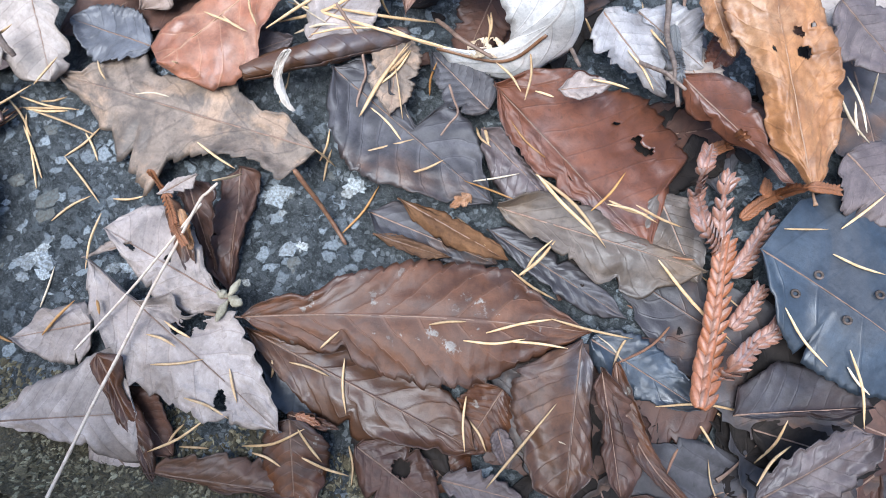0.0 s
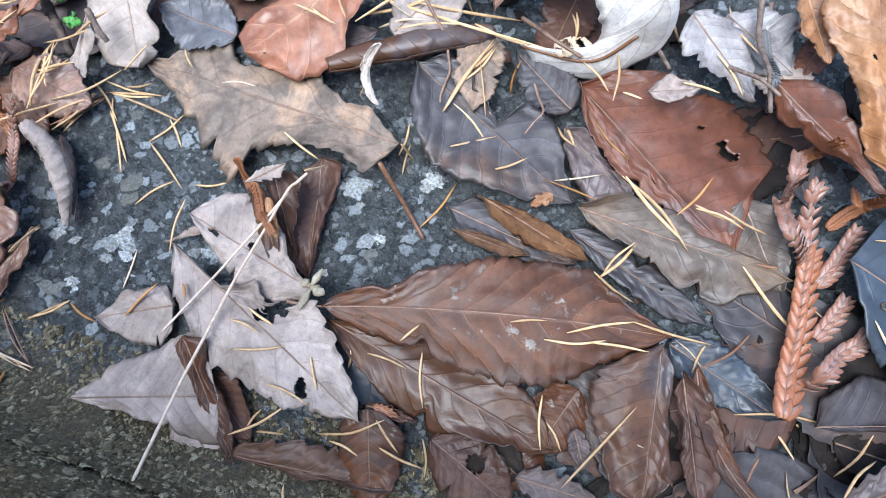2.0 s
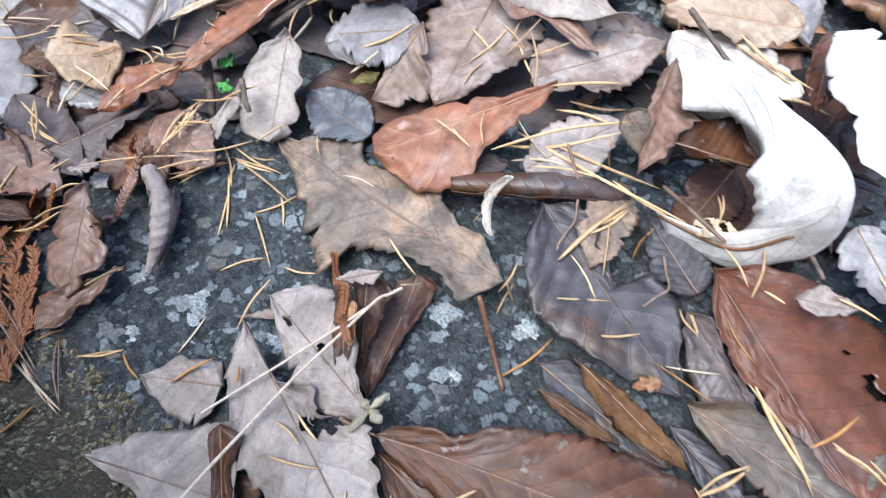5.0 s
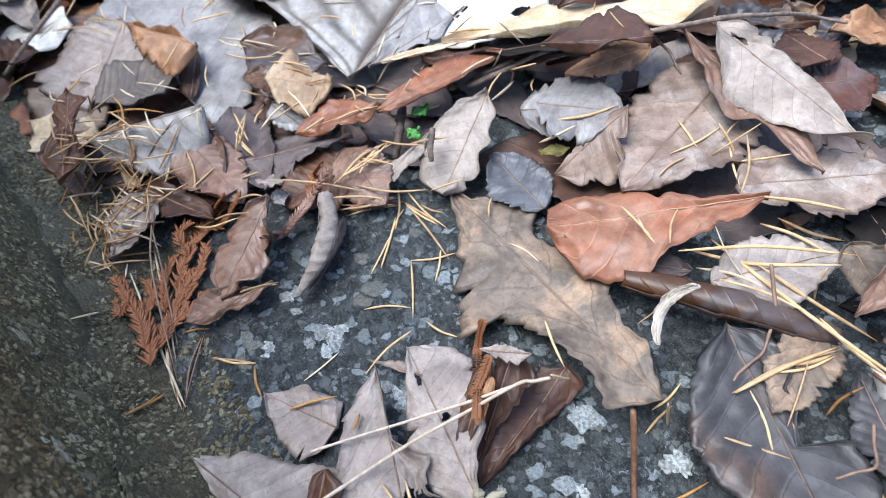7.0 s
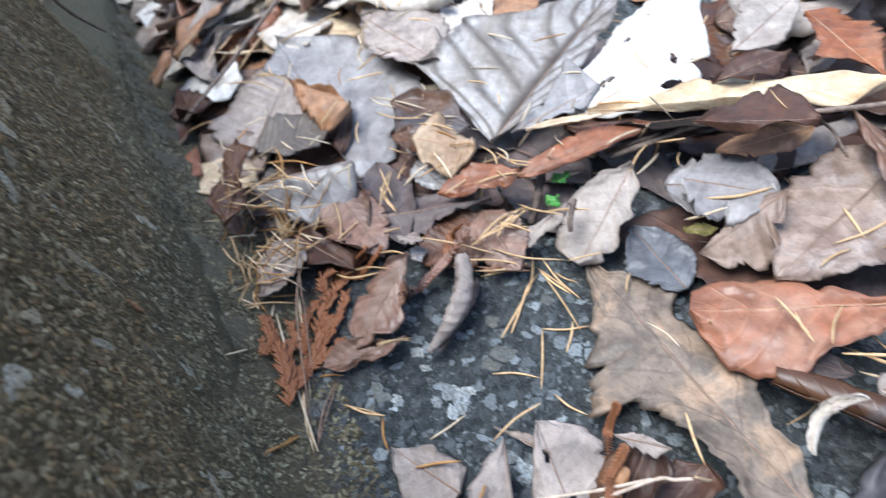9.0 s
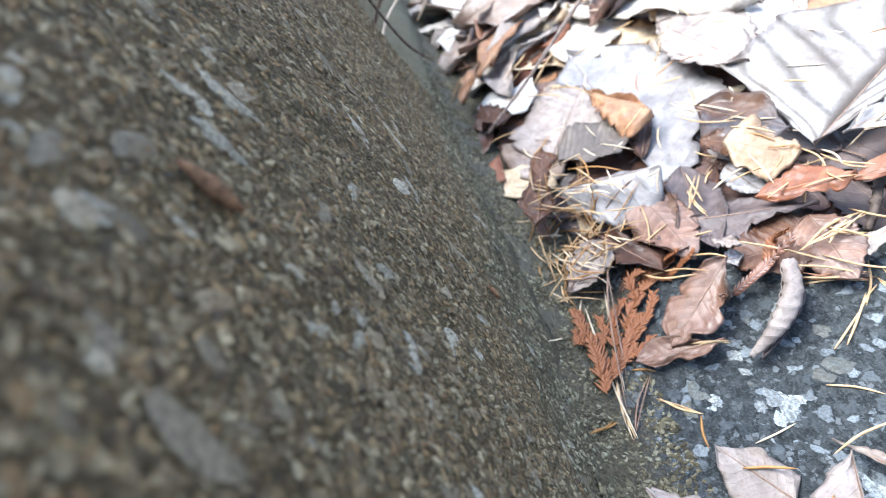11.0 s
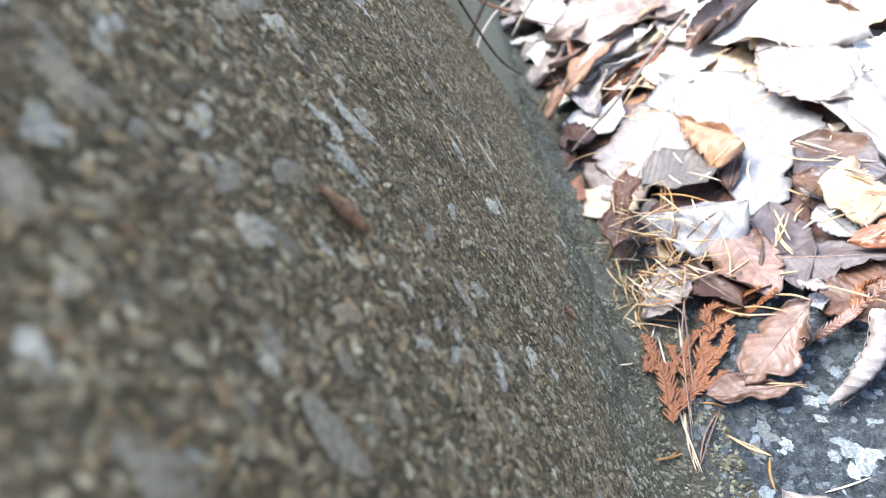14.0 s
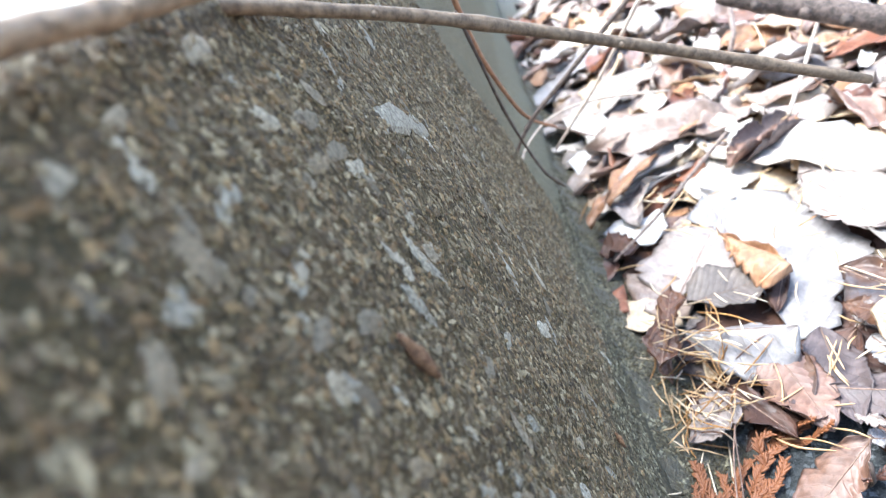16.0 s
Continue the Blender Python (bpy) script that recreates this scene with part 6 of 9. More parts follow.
def scale_mesh(mat):
    """One pointed, keeled cedar scale, 1 long."""
    verts, faces = [], []
    rows, cols = 6, 7
    for i in range(rows + 1):
        u = i / rows
        w = 0.27 * math.sin(math.pi * min(1, u * 0.88 + 0.12)) ** 0.7 * (1 - 0.25 * u)
        for k in range(cols):
            a = math.pi * k / (cols - 1)
            verts.append((u, -math.cos(a) * w, 0.16 * math.sin(a) * math.sin(math.pi * min(1, u * 0.9 + 0.1)) ** 0.6 + 0.16 * u * u))
    for i in range(rows):
        for k in range(cols - 1):
            a = i * cols + k
            faces.append((a, a + cols, a + cols + 1, a + 1))
    base = list(range(0, (rows + 1) * cols, cols)) + list(range((rows + 1) * cols - 1, 0, -cols))
    faces.append(tuple(base))
    return mesh_of("scale", verts, faces, mat)


SPRAY_LABELS = dict(m="large rust-brown dead cedar spray with overlapping scales", s="small brown cedar twig with translucent scales", f="rust-red dead cedar frond by the wall",
                    n="short rust-red cedar twig on grey leaves", g="grey dead cedar twig with short needles", h="grey weathered cedar twig")
sprays, scale_meshes = {}, {}


def spray(group, points, mat, size):
    """One shoot of a cedar spray: a thin axis with pairs of scales, left, right, above."""
    p = [Vector(q) for q in points]
    if group not in sprays:
        sprays[group] = tagged(new("cedar_spray", None), SPRAY_LABELS[group], "cedar twig", "dead cedar sprays")
        sprays[group].location = p[0]
        sprays[group].empty_display_size = 0.01
    root = sprays[group]
    home = Matrix.Translation(-root.location)
    length = sum((b - a).length for a, b in zip(p, p[1:]))
    n = max(3, round(length / (size * 0.46)))
    line = spline(p, n)
    v, f = tube_data([home @ q for q in line], [size * 0.14 * (1 - 0.4 * i / n) for i in range(n + 1)], 6)
    if group == "f":
        # feathery frond: fine side shoots, left and right in turn
        k = int(2.1 * n)
        chance = random.Random(n)
        line = spline(p, k)
        for i in range(1, k):
            d = (line[i + 1] - line[i - 1]).normalized()
            w = Vector((0, 0, 1)).cross(d).normalized() * (1 if i % 2 else -1)
            reach = size * (1.35 - 0.7 * i / k) * (0.45 + 0.9 * ((i * 5) % 7) / 6)
            bias = chance.uniform(0.6, 1.1)
            reach *= chance.uniform(0.9, 1.7)
            tip = [home @ line[i] + (d * bias + w * 0.62) * reach * q + Vector((0, 0, 0.25 * reach * q * q)) for q in (0, 0.35, 0.7, 1.0)]
            v2, f2 = tube_data(tip, [size * q for q in (0.16, 0.27, 0.24, 0.07)], 5)
            f += [tuple(x + len(v) for x in q) for q in f2]
            v += v2
    shoot = part("shoot", mesh_of("shoot", v, f, mat), root, "feathery rust-brown shoot" if group == "f" else "scaly shoot")
    if group == "f":
        return
    if mat.name not in scale_meshes:
        scale_meshes[mat.name] = scale_mesh(mat)
    me = scale_meshes[mat.name]
    for i in range(n):
        d = (line[i + 1] - line[i]).normalized()
        side = Vector((0, 0, 1)).cross(d).normalized()
        up = d.cross(side)
        s = 0.90 * size * (1.0 - 0.28 * i / n) * (0.92 + 0.16 * ((i * 7) % 5) / 4)
        ways = ((side, 1), (-side, 1), (up, 0.9))
        for w, k in ways:
            splay = 0.38 if size > 0.0028 else 0.6
            x = (d * 0.84 + w * splay + up * 0.10).normalized() if w is not up else (d + up * 0.12).normalized()
            z = (w - x * w.dot(x)).normalized()
            if w is not up:
                z = (z * 0.55 + up * 0.85).normalized()
                z = (z - x * z.dot(x)).normalized()
            y = z.cross(x)
            m = Matrix((x, y, z)).transposed().to_4x4()
            m.translation = line[i] - root.location + w * size * 0.10
            ob = part("scale", me, shoot)
            ob.matrix_local = m @ Matrix.Diagonal((s * k, s * k, s * k, 1))


# ---- needles, straws, twigs and cedar sprays where they lie ----
needle((-0.1603, 0.1395, 0.0101), (-0.1537, 0.1327, 0.0111), kind="y", r=0.00046)
needle((-0.1354, 0.1497, 0.0003), (-0.1283, 0.1481, 0.0003), kind="y", r=0.00046)
needle((-0.1638, 0.1026, 0.0017), (-0.1550, 0.1173, 0.0017), kind="y", r=0.00046)
needle((-0.1630, 0.1022, 0.0020), (-0.1444, 0.0891, 0.0010), kind="y", r=0.00046)
needle((-0.1600, 0.1137, 0.0015), (-0.1508, 0.1040, 0.0015), kind="y", r=0.00046)
needle((-0.1405, 0.0920, 0.0004), (-0.1281, 0.0965, 0.0013), kind="y", r=0.00046)
needle((-0.1591, 0.0781, 0.0009), (-0.1483, 0.0911, 0.0010), kind="y", r=0.00046)
needle((-0.1063, 0.1153, 0.0213), (-0.0933, 0.1111, 0.0155), kind="y", r=0.00046)
needle((-0.0881, 0.0999, 0.0380), (-0.0889, 0.1093, 0.0180), kind="y", r=0.00046)
needle((-0.1911, 0.0467, 0.0081), (-0.1844, 0.0589, 0.0083), kind="y", r=0.00046)
needle((-0.2021, 0.1007, 0.0181), (-0.2097, 0.1277, 0.0118), kind="y", r=0.00046)
needle((-0.2108, 0.1128, 0.0123), (-0.1920, 0.1190, 0.0188), kind="y", r=0.00046)
needle((-0.1843, 0.1171, 0.0008), (-0.1548, 0.1135, 0.0020), kind="y", r=0.00046)
needle((-0.1371, 0.0846, 0.0088), (-0.1348, 0.0644, 0.0086), kind="y", r=0.00046)
needle((-0.1390, 0.1293, 0.0137), (-0.1251, 0.1306, 0.0160), kind="p", r=0.00031)
needle((-0.1919, 0.1215, -0.0000), (-0.1662, 0.1218, 0.0014), kind="y", r=0.00042)
needle((-0.1700, 0.0884, 0.0005), (-0.1796, 0.1048, 0.0008), kind="y", r=0.00042)
needle((-0.1793, 0.1047, 0.0012), (-0.1860, 0.1153, 0.0007), kind="y", r=0.00042)
needle((-0.1831, 0.1217, 0.0000), (-0.1734, 0.1258, 0.0007), kind="y", r=0.00042)
needle((-0.1965, 0.0944, 0.0084), (-0.1869, 0.1136, 0.0079), kind="r", r=0.00046)
needle((-0.2009, 0.0973, 0.0009), (-0.1888, 0.1158, 0.0005), kind="r", r=0.00046)
needle((-0.1988, 0.0962, 0.0081), (-0.1847, 0.1118, 0.0080), kind="r", r=0.00046)
needle((-0.1997, 0.0996, 0.0006), (-0.1886, 0.1177, 0.0004), kind="r", r=0.00046)
needle((-0.0701, 0.1257, 0.0014), (-0.0701, 0.1386, 0.0020), kind="y", r=0.00046)
needle((-0.0661, 0.1231, 0.0210), (-0.0637, 0.1252, 0.0008), kind="y", r=0.00046)
needle((-0.0666, 0.1190, 0.0005), (-0.0672, 0.1314, 0.0013), kind="y", r=0.00046)
needle((-0.1801, 0.0267, -0.0002), (-0.1676, 0.0375, 0.0002), kind="y", r=0.00046)
needle((-0.1010, 0.0494, 0.0177), (-0.0908, 0.0481, 0.0170), kind="y", r=0.00046)
needle((-0.0960, 0.0407, 0.0182), (-0.0812, 0.0466, 0.0155), kind="y", r=0.00046)
needle((-0.0719, 0.0460, 0.0156), (-0.0663, 0.0365, 0.0148), kind="y", r=0.00046)
needle((-0.0826, 0.0336, 0.0166), (-0.0671, 0.0311, 0.0151), kind="y", r=0.00046)
needle((-0.0609, 0.0463, 0.0053), (-0.0612, 0.0520, 0.0099), kind="y", r=0.00046)
needle((-0.0556, 0.0529, 0.0093), (-0.0412, 0.0520, 0.0089), kind="y", r=0.00046)
needle((-0.0455, 0.0599, 0.0157), (-0.0410, 0.0668, 0.0168), kind="y", r=0.00046)
needle((-0.0381, 0.0590, 0.0088), (-0.0322, 0.0417, 0.0090), kind="y", r=0.00046)
needle((-0.0295, 0.0316, 0.0011), (-0.0250, 0.0199, 0.0010), kind="y", r=0.00046)
needle((-0.0904, 0.0138, 0.0108), (-0.0743, 0.0290, 0.0146), kind="y", r=0.00046)
needle((-0.0842, 0.0164, 0.0026), (-0.0746, 0.0184, 0.0023), kind="y", r=0.00046)
needle((-0.0861, 0.0180, 0.0079), (-0.0849, 0.0240, 0.0035), kind="y", r=0.00046)
needle((-0.0630, 0.0227, 0.0057), (-0.0420, 0.0350, 0.0184), kind="y", r=0.00046)
needle((-0.0582, 0.0221, 0.0083), (-0.0474, 0.0210, 0.0110), kind="y", r=0.00046)
needle((-0.0449, 0.0337, 0.0142), (-0.0353, 0.0257, 0.0098), kind="y", r=0.00046)
needle((-0.0411, 0.0259, 0.0138), (-0.0265, 0.0228, 0.0031), kind="y", r=0.00046)
needle((-0.0638, 0.0010, 0.0150), (-0.0675, 0.0050, 0.0093), kind="y", r=0.00046)
needle((-0.1672, 0.0365, 0.0001), (-0.1548, 0.0331, 0.0004), kind="o", r=0.00054)
needle((-0.1427, 0.0388, 0.0051), (-0.1359, 0.0531, 0.0060), kind="o", r=0.00054)
needle((-0.1213, 0.0555, 0.0174), (-0.1181, 0.0514, 0.0184), kind="o", r=0.00054)
needle((-0.1700, -0.0006, 0.0164), (-0.1753, 0.0087, 0.0057), kind="o", r=0.00054)
needle((-0.1961, 0.0222, 0.0008), (-0.1914, 0.0305, 0.0002), kind="o", r=0.00054)
needle((-0.1935, 0.0153, 0.0022), (-0.1666, 0.0107, 0.0050), kind="p", r=0.00046)
needle((-0.1915, 0.0282, 0.0000), (-0.1653, 0.0101, 0.0049), kind="g", r=0.00031)
needle((-0.0575, 0.1415, 0.0139), (-0.0464, 0.1713, 0.0186), kind="y", r=0.00046)
needle((-0.0534, 0.1545, 0.0157), (-0.0462, 0.1700, 0.0163), kind="y", r=0.00046)
needle((-0.0550, 0.1467, 0.0120), (-0.0401, 0.1368, 0.0117), kind="y", r=0.00046)
needle((-0.0526, 0.1298, 0.0117), (-0.0366, 0.1391, 0.0117), kind="y", r=0.00046)
needle((-0.0347, 0.1266, 0.0111), (-0.0238, 0.1325, 0.0163), kind="y", r=0.00046)
needle((-0.0149, 0.1691, 0.0234), (-0.0039, 0.1599, 0.0247), kind="y", r=0.00046)
needle((-0.0019, 0.1569, 0.0254), (-0.0046, 0.1777, 0.0221), kind="y", r=0.00046)
needle((0.0007, 0.1618, 0.0238), (0.0075, 0.1611, 0.0240), kind="y", r=0.00046)
needle((0.0181, 0.1677, 0.0292), (0.0308, 0.1688, 0.0270), kind="y", r=0.00046)
needle((-0.0166, 0.1511, 0.0072), (-0.0091, 0.1405, 0.0188), kind="y", r=0.00046)
needle((0.0319, 0.1272, 0.0283), (0.0504, 0.1278, 0.0206), kind="y", r=0.00046)
needle((0.0413, 0.1303, 0.0254), (0.0600, 0.1305, 0.0148), kind="y", r=0.00046)
needle((0.0118, 0.1988, 0.0156), (0.0191, 0.1994, 0.0015), kind="y", r=0.00046)
needle((0.0283, 0.1864, 0.0213), (0.0402, 0.1743, 0.0201), kind="y", r=0.00046)
needle((0.0313, 0.2158, 0.0086), (0.0403, 0.1876, 0.0256), kind="y", r=0.00046)
needle((-0.0235, 0.1939, 0.0118), (-0.0196, 0.1769, 0.0231), kind="y", r=0.00046)
needle((-0.0421, 0.1477, 0.0115), (-0.0389, 0.1442, 0.0114), kind="y", r=0.00046)
needle((-0.0537, 0.1013, 0.0013), (-0.0461, 0.1223, 0.0004), kind="o", r=0.00046)
needle((-0.0372, 0.1606, 0.0033), (-0.0361, 0.1687, 0.0149), kind="o", r=0.00046)
needle((0.0282, 0.1256, 0.0228), (0.0363, 0.1414, 0.0228), kind="o", r=0.00046)
needle((0.0081, 0.1304, 0.0301), (0.0187, 0.1251, 0.0239), (0.0332, 0.1184, 0.0192), kind="y", r=0.00065)
needle((-0.0950, 0.1598, 0.0265), (-0.0605, 0.1969, 0.0244), kind="y", r=0.00062)
needle((-0.1016, 0.1751, 0.0050), (-0.0609, 0.1868, 0.0294), kind="y", r=0.00062)
needle((-0.0972, 0.1794, 0.0132), (-0.0600, 0.1726, 0.0210), (-0.0288, 0.1639, 0.0343), kind="y", r=0.00062)
needle((-0.0777, 0.1770, 0.0202), (-0.0411, 0.1878, 0.0089), kind="y", r=0.00062)
needle((-0.0556, 0.1746, 0.0202), (-0.0338, 0.1694, 0.0241), kind="y", r=0.00062)
needle((-0.0880, 0.1944, 0.0148), (-0.0662, 0.1949, 0.0204), kind="y", r=0.00062)
needle((-0.0864, 0.2032, 0.0113), (-0.0683, 0.2194, 0.0008), kind="y", r=0.00062)
needle((-0.0905, 0.1940, 0.0271), (-0.0719, 0.2159, 0.0178), kind="y", r=0.00062)
needle((-0.0570, 0.1420, 0.0142), (-0.0475, 0.1709, 0.0188), kind="y", r=0.00062)
needle((-0.0534, 0.1580, 0.0163), (-0.0469, 0.1696, 0.0165), kind="y", r=0.00062)
needle((-0.0916, 0.1686, 0.0109), (-0.0713, 0.1684, 0.0251), kind="p", r=0.00054)
needle((-0.1633, 0.1661, 0.0173), (-0.1511, 0.1717, 0.0311), kind="p", r=0.00054)
needle((-0.1827, 0.1603, 0.0299), (-0.1989, 0.1854, 0.0134), kind="p", r=0.00054)
needle((-0.0823, 0.1657, 0.0186), (-0.0598, 0.1717, 0.0224), kind="y", r=0.00046)
needle((-0.0638, 0.1902, 0.0206), (-0.0606, 0.1884, 0.0048), kind="y", r=0.00046)
needle((-0.0223, 0.1932, 0.0145), (-0.0198, 0.1770, 0.0223), kind="y", r=0.00046)
needle((-0.1198, 0.1617, 0.0240), (-0.1045, 0.1585, 0.0257), kind="y", r=0.00046)
needle((-0.1122, 0.1613, 0.0250), (-0.1014, 0.1573, 0.0256), kind="y", r=0.00046)
needle((-0.0985, 0.1600, 0.0268), (-0.1058, 0.1725, 0.0265), kind="y", r=0.00046)
needle((-0.1255, 0.1416, 0.0217), (-0.1297, 0.1482, 0.0003), kind="y", r=0.00046)
needle((-0.1337, 0.2070, 0.0208), (-0.1202, 0.2001, 0.0224), kind="y", r=0.00046)
needle((-0.1211, 0.2138, 0.0215), (-0.1243, 0.1907, 0.0228), kind="y", r=0.00046)
needle((-0.1198, 0.1934, 0.0228), (-0.1203, 0.1806, 0.0227), kind="y", r=0.00046)
needle((-0.1112, 0.2136, 0.0254), (-0.0958, 0.1894, 0.0260), kind="y", r=0.00046)
needle((-0.1090, 0.2043, 0.0203), (-0.0962, 0.2171, 0.0246), kind="y", r=0.00046)
needle((-0.1135, 0.2097, 0.0203), (-0.1011, 0.1995, 0.0187), kind="y", r=0.00046)
needle((-0.1195, 0.2085, 0.0283), (-0.1077, 0.2092, 0.0148), kind="y", r=0.00046)
needle((-0.1994, 0.1852, 0.0209), (-0.2024, 0.1852, 0.0072), kind="y", r=0.00046)
needle((-0.2037, 0.1302, 0.0117), (-0.1807, 0.1379, 0.0283), kind="y", r=0.00046)
needle((-0.2216, 0.1446, 0.0068), (-0.2125, 0.1656, 0.0043), kind="y", r=0.00046)
needle((-0.2496, 0.1273, 0.0069), (-0.2478, 0.1401, 0.0062), kind="y", r=0.00046)
needle((-0.2191, 0.1355, 0.0233), (-0.2284, 0.1313, 0.0219), kind="y", r=0.00046)
needle((-0.2046, 0.1107, 0.0170), (-0.2015, 0.1235, 0.0099), kind="y", r=0.00046)
needle((-0.1886, 0.1175, 0.0001), (-0.1679, 0.1218, 0.0013), kind="y", r=0.00046)
needle((-0.1972, 0.1201, 0.0001), (-0.1798, 0.1068, 0.0012), kind="y", r=0.00046)
needle((-0.2353, 0.0460, 0.0046), (-0.2092, 0.0614, 0.0220), kind="y", r=0.00046)
needle((-0.2223, 0.0659, 0.0170), (-0.2051, 0.0724, 0.0290), kind="y", r=0.00046)
needle((-0.2341, 0.0721, 0.0140), (-0.2337, 0.0798, 0.0120), kind="y", r=0.00046)
needle((-0.2678, 0.0901, 0.0122), (-0.2463, 0.0770, 0.0170), kind="y", r=0.00046)
needle((-0.2621, 0.0915, 0.0109), (-0.2704, 0.0992, 0.0081), kind="y", r=0.00046)
needle((-0.2592, 0.0820, 0.0145), (-0.2418, 0.0818, 0.0128), kind="y", r=0.00046)
needle((-0.1817, 0.0475, 0.0202), (-0.1870, 0.0602, 0.0054), kind="y", r=0.00046)
needle((-0.0874, 0.0520, 0.0166), (-0.0974, 0.0550, 0.0170), kind="y", r=0.00046)
needle((-0.1623, 0.1740, 0.0243), (-0.1522, 0.1954, 0.0241), kind="y", r=0.00062)
needle((-0.2031, 0.0993, 0.0155), (-0.2093, 0.1135, 0.0140), (-0.2113, 0.1289, 0.0099), kind="y", r=0.00062)
needle((-0.2248, 0.1137, 0.0102), (-0.2361, 0.1220, 0.0133), (-0.2447, 0.1287, 0.0134), kind="y", r=0.00062)
needle((-0.1505, 0.0473, 0.0005), (-0.1516, 0.0624, 0.0002), kind="p", r=0.00039)
needle((-0.2129, 0.1450, 0.0315), (-0.2246, 0.1446, 0.0118), kind="p", r=0.00039)
needle((-0.0443, 0.2344, 0.0411), (-0.0151, 0.2308, 0.0347), kind="y", r=0.00062)
needle((-0.0223, 0.2120, 0.0454), (-0.0036, 0.2442, 0.0143), kind="y", r=0.00062)
needle((-0.0448, 0.2368, 0.0349), (-0.0221, 0.2279, 0.0360), kind="y", r=0.00062)
needle((0.0106, 0.0997, 0.0146), (0.0202, 0.1156, 0.0126), kind="y", r=0.00062)
needle((0.0078, 0.1330, 0.0234), (0.0371, 0.1176, 0.0129), kind="y", r=0.00062)
needle((0.0330, 0.1307, 0.0223), (0.0461, 0.1290, 0.0226), kind="y", r=0.00062)
needle((-0.0137, 0.1511, 0.0092), (-0.0099, 0.1401, 0.0211), kind="y", r=0.00062)
needle((0.0541, 0.1171, 0.0161), (0.0696, 0.1077, 0.0093), (0.0864, 0.0989, 0.0047), kind="y", r=0.00062)
needle((0.0728, 0.0856, 0.0012), (0.0936, 0.0720, 0.0006), kind="y", r=0.00046)
needle((0.0651, 0.0710, 0.0066), (0.0960, 0.0771, 0.0059), kind="y", r=0.00046)
needle((0.0244, 0.0888, 0.0160), (0.0532, 0.0906, 0.0081), kind="y", r=0.00046)
needle((0.0081, 0.1004, 0.0183), (0.0262, 0.0973, 0.0042), kind="y", r=0.00046)
needle((0.0131, 0.1026, 0.0026), (0.0190, 0.1149, 0.0151), kind="y", r=0.00046)
needle((-0.0013, 0.0744, 0.0183), (0.0179, 0.0804, 0.0160), kind="y", r=0.00046)
needle((0.0051, 0.0787, 0.0171), (0.0263, 0.0895, 0.0146), kind="y", r=0.00046)
needle((0.0128, 0.0781, 0.0164), (0.0318, 0.0810, 0.0156), kind="y", r=0.00046)
needle((0.0939, 0.1107, 0.0215), (0.1098, 0.0961, 0.0201), kind="y", r=0.00046)
needle((0.1151, 0.1029, 0.0212), (0.1255, 0.0809, 0.0159), kind="y", r=0.00046)
needle((0.1055, 0.1315, 0.0224), (0.1232, 0.1296, 0.0209), kind="y", r=0.00046)
needle((0.1073, 0.1408, 0.0219), (0.1201, 0.1563, 0.0211), kind="y", r=0.00046)
needle((0.0918, 0.0559, 0.0251), (0.1046, 0.0699, 0.0157), kind="y", r=0.00046)
needle((0.1005, 0.0621, 0.0033), (0.1028, 0.0773, 0.0154), kind="y", r=0.00046)
needle((0.0489, 0.0798, 0.0074), (0.0523, 0.0924, 0.0066), kind="y", r=0.00046)
needle((0.0176, 0.0319, 0.0088), (0.0319, 0.0632, 0.0173), kind="y", r=0.00046)
needle((0.0042, 0.0581, 0.0065), (0.0082, 0.0408, 0.0084), kind="y", r=0.00046)
needle((0.0072, 0.0504, 0.0044), (0.0151, 0.0424, 0.0048), kind="y", r=0.00046)
needle((0.0811, 0.0638, -0.0001), (0.0832, 0.0720, 0.0005), kind="y", r=0.00046)
needle((0.0805, 0.0712, 0.0004), (0.0859, 0.0630, 0.0068), kind="y", r=0.00046)
needle((-0.0132, 0.0765, 0.0176), (-0.0020, 0.0806, 0.0171), kind="y", r=0.00046)
needle((0.0479, 0.0803, 0.0145), (0.0686, 0.1034, 0.0011), kind="r", r=0.00046)
needle((0.0508, 0.1027, 0.0010), (0.0647, 0.0973, 0.0014), kind="r", r=0.00046)
needle((0.0585, 0.1194, 0.0157), (0.0668, 0.1213, 0.0126), kind="r", r=0.00046)
needle((0.0721, 0.0599, 0.0136), (0.0703, 0.0515, 0.0132), kind="r", r=0.00046)
needle((0.1083, 0.2031, 0.0106), (0.1169, 0.1821, 0.0121), kind="p", r=0.00046)
needle((0.0938, 0.1798, 0.0345), (0.1124, 0.1722, 0.0223), kind="p", r=0.00046)
needle((0.1144, 0.1805, 0.0117), (0.1122, 0.1936, 0.0110), kind="p", r=0.00046)
needle((0.1174, 0.1941, 0.0107), (0.1097, 0.1957, 0.0264), kind="p", r=0.00046)
needle((0.1166, 0.0980, 0.0185), (0.1244, 0.0912, 0.0184), kind="p", r=0.00046)
needle((-0.2369, 0.0457, 0.0006), (-0.2077, 0.0656, 0.0227), kind="y", r=0.00042)
needle((-0.1941, 0.0149, 0.0026), (-0.1670, 0.0119, 0.0046), kind="y", r=0.00042)
needle((-0.2715, 0.0871, 0.0131), (-0.2471, 0.0833, 0.0167), kind="y", r=0.00042)
needle((-0.2622, 0.0900, 0.0175), (-0.2481, 0.0761, 0.0145), kind="y", r=0.00042)
needle((-0.2592, 0.0830, 0.0146), (-0.2420, 0.0822, 0.0141), kind="y", r=0.00042)
needle((-0.2629, 0.0612, 0.0158), (-0.2393, 0.0542, 0.0151), kind="y", r=0.00042)
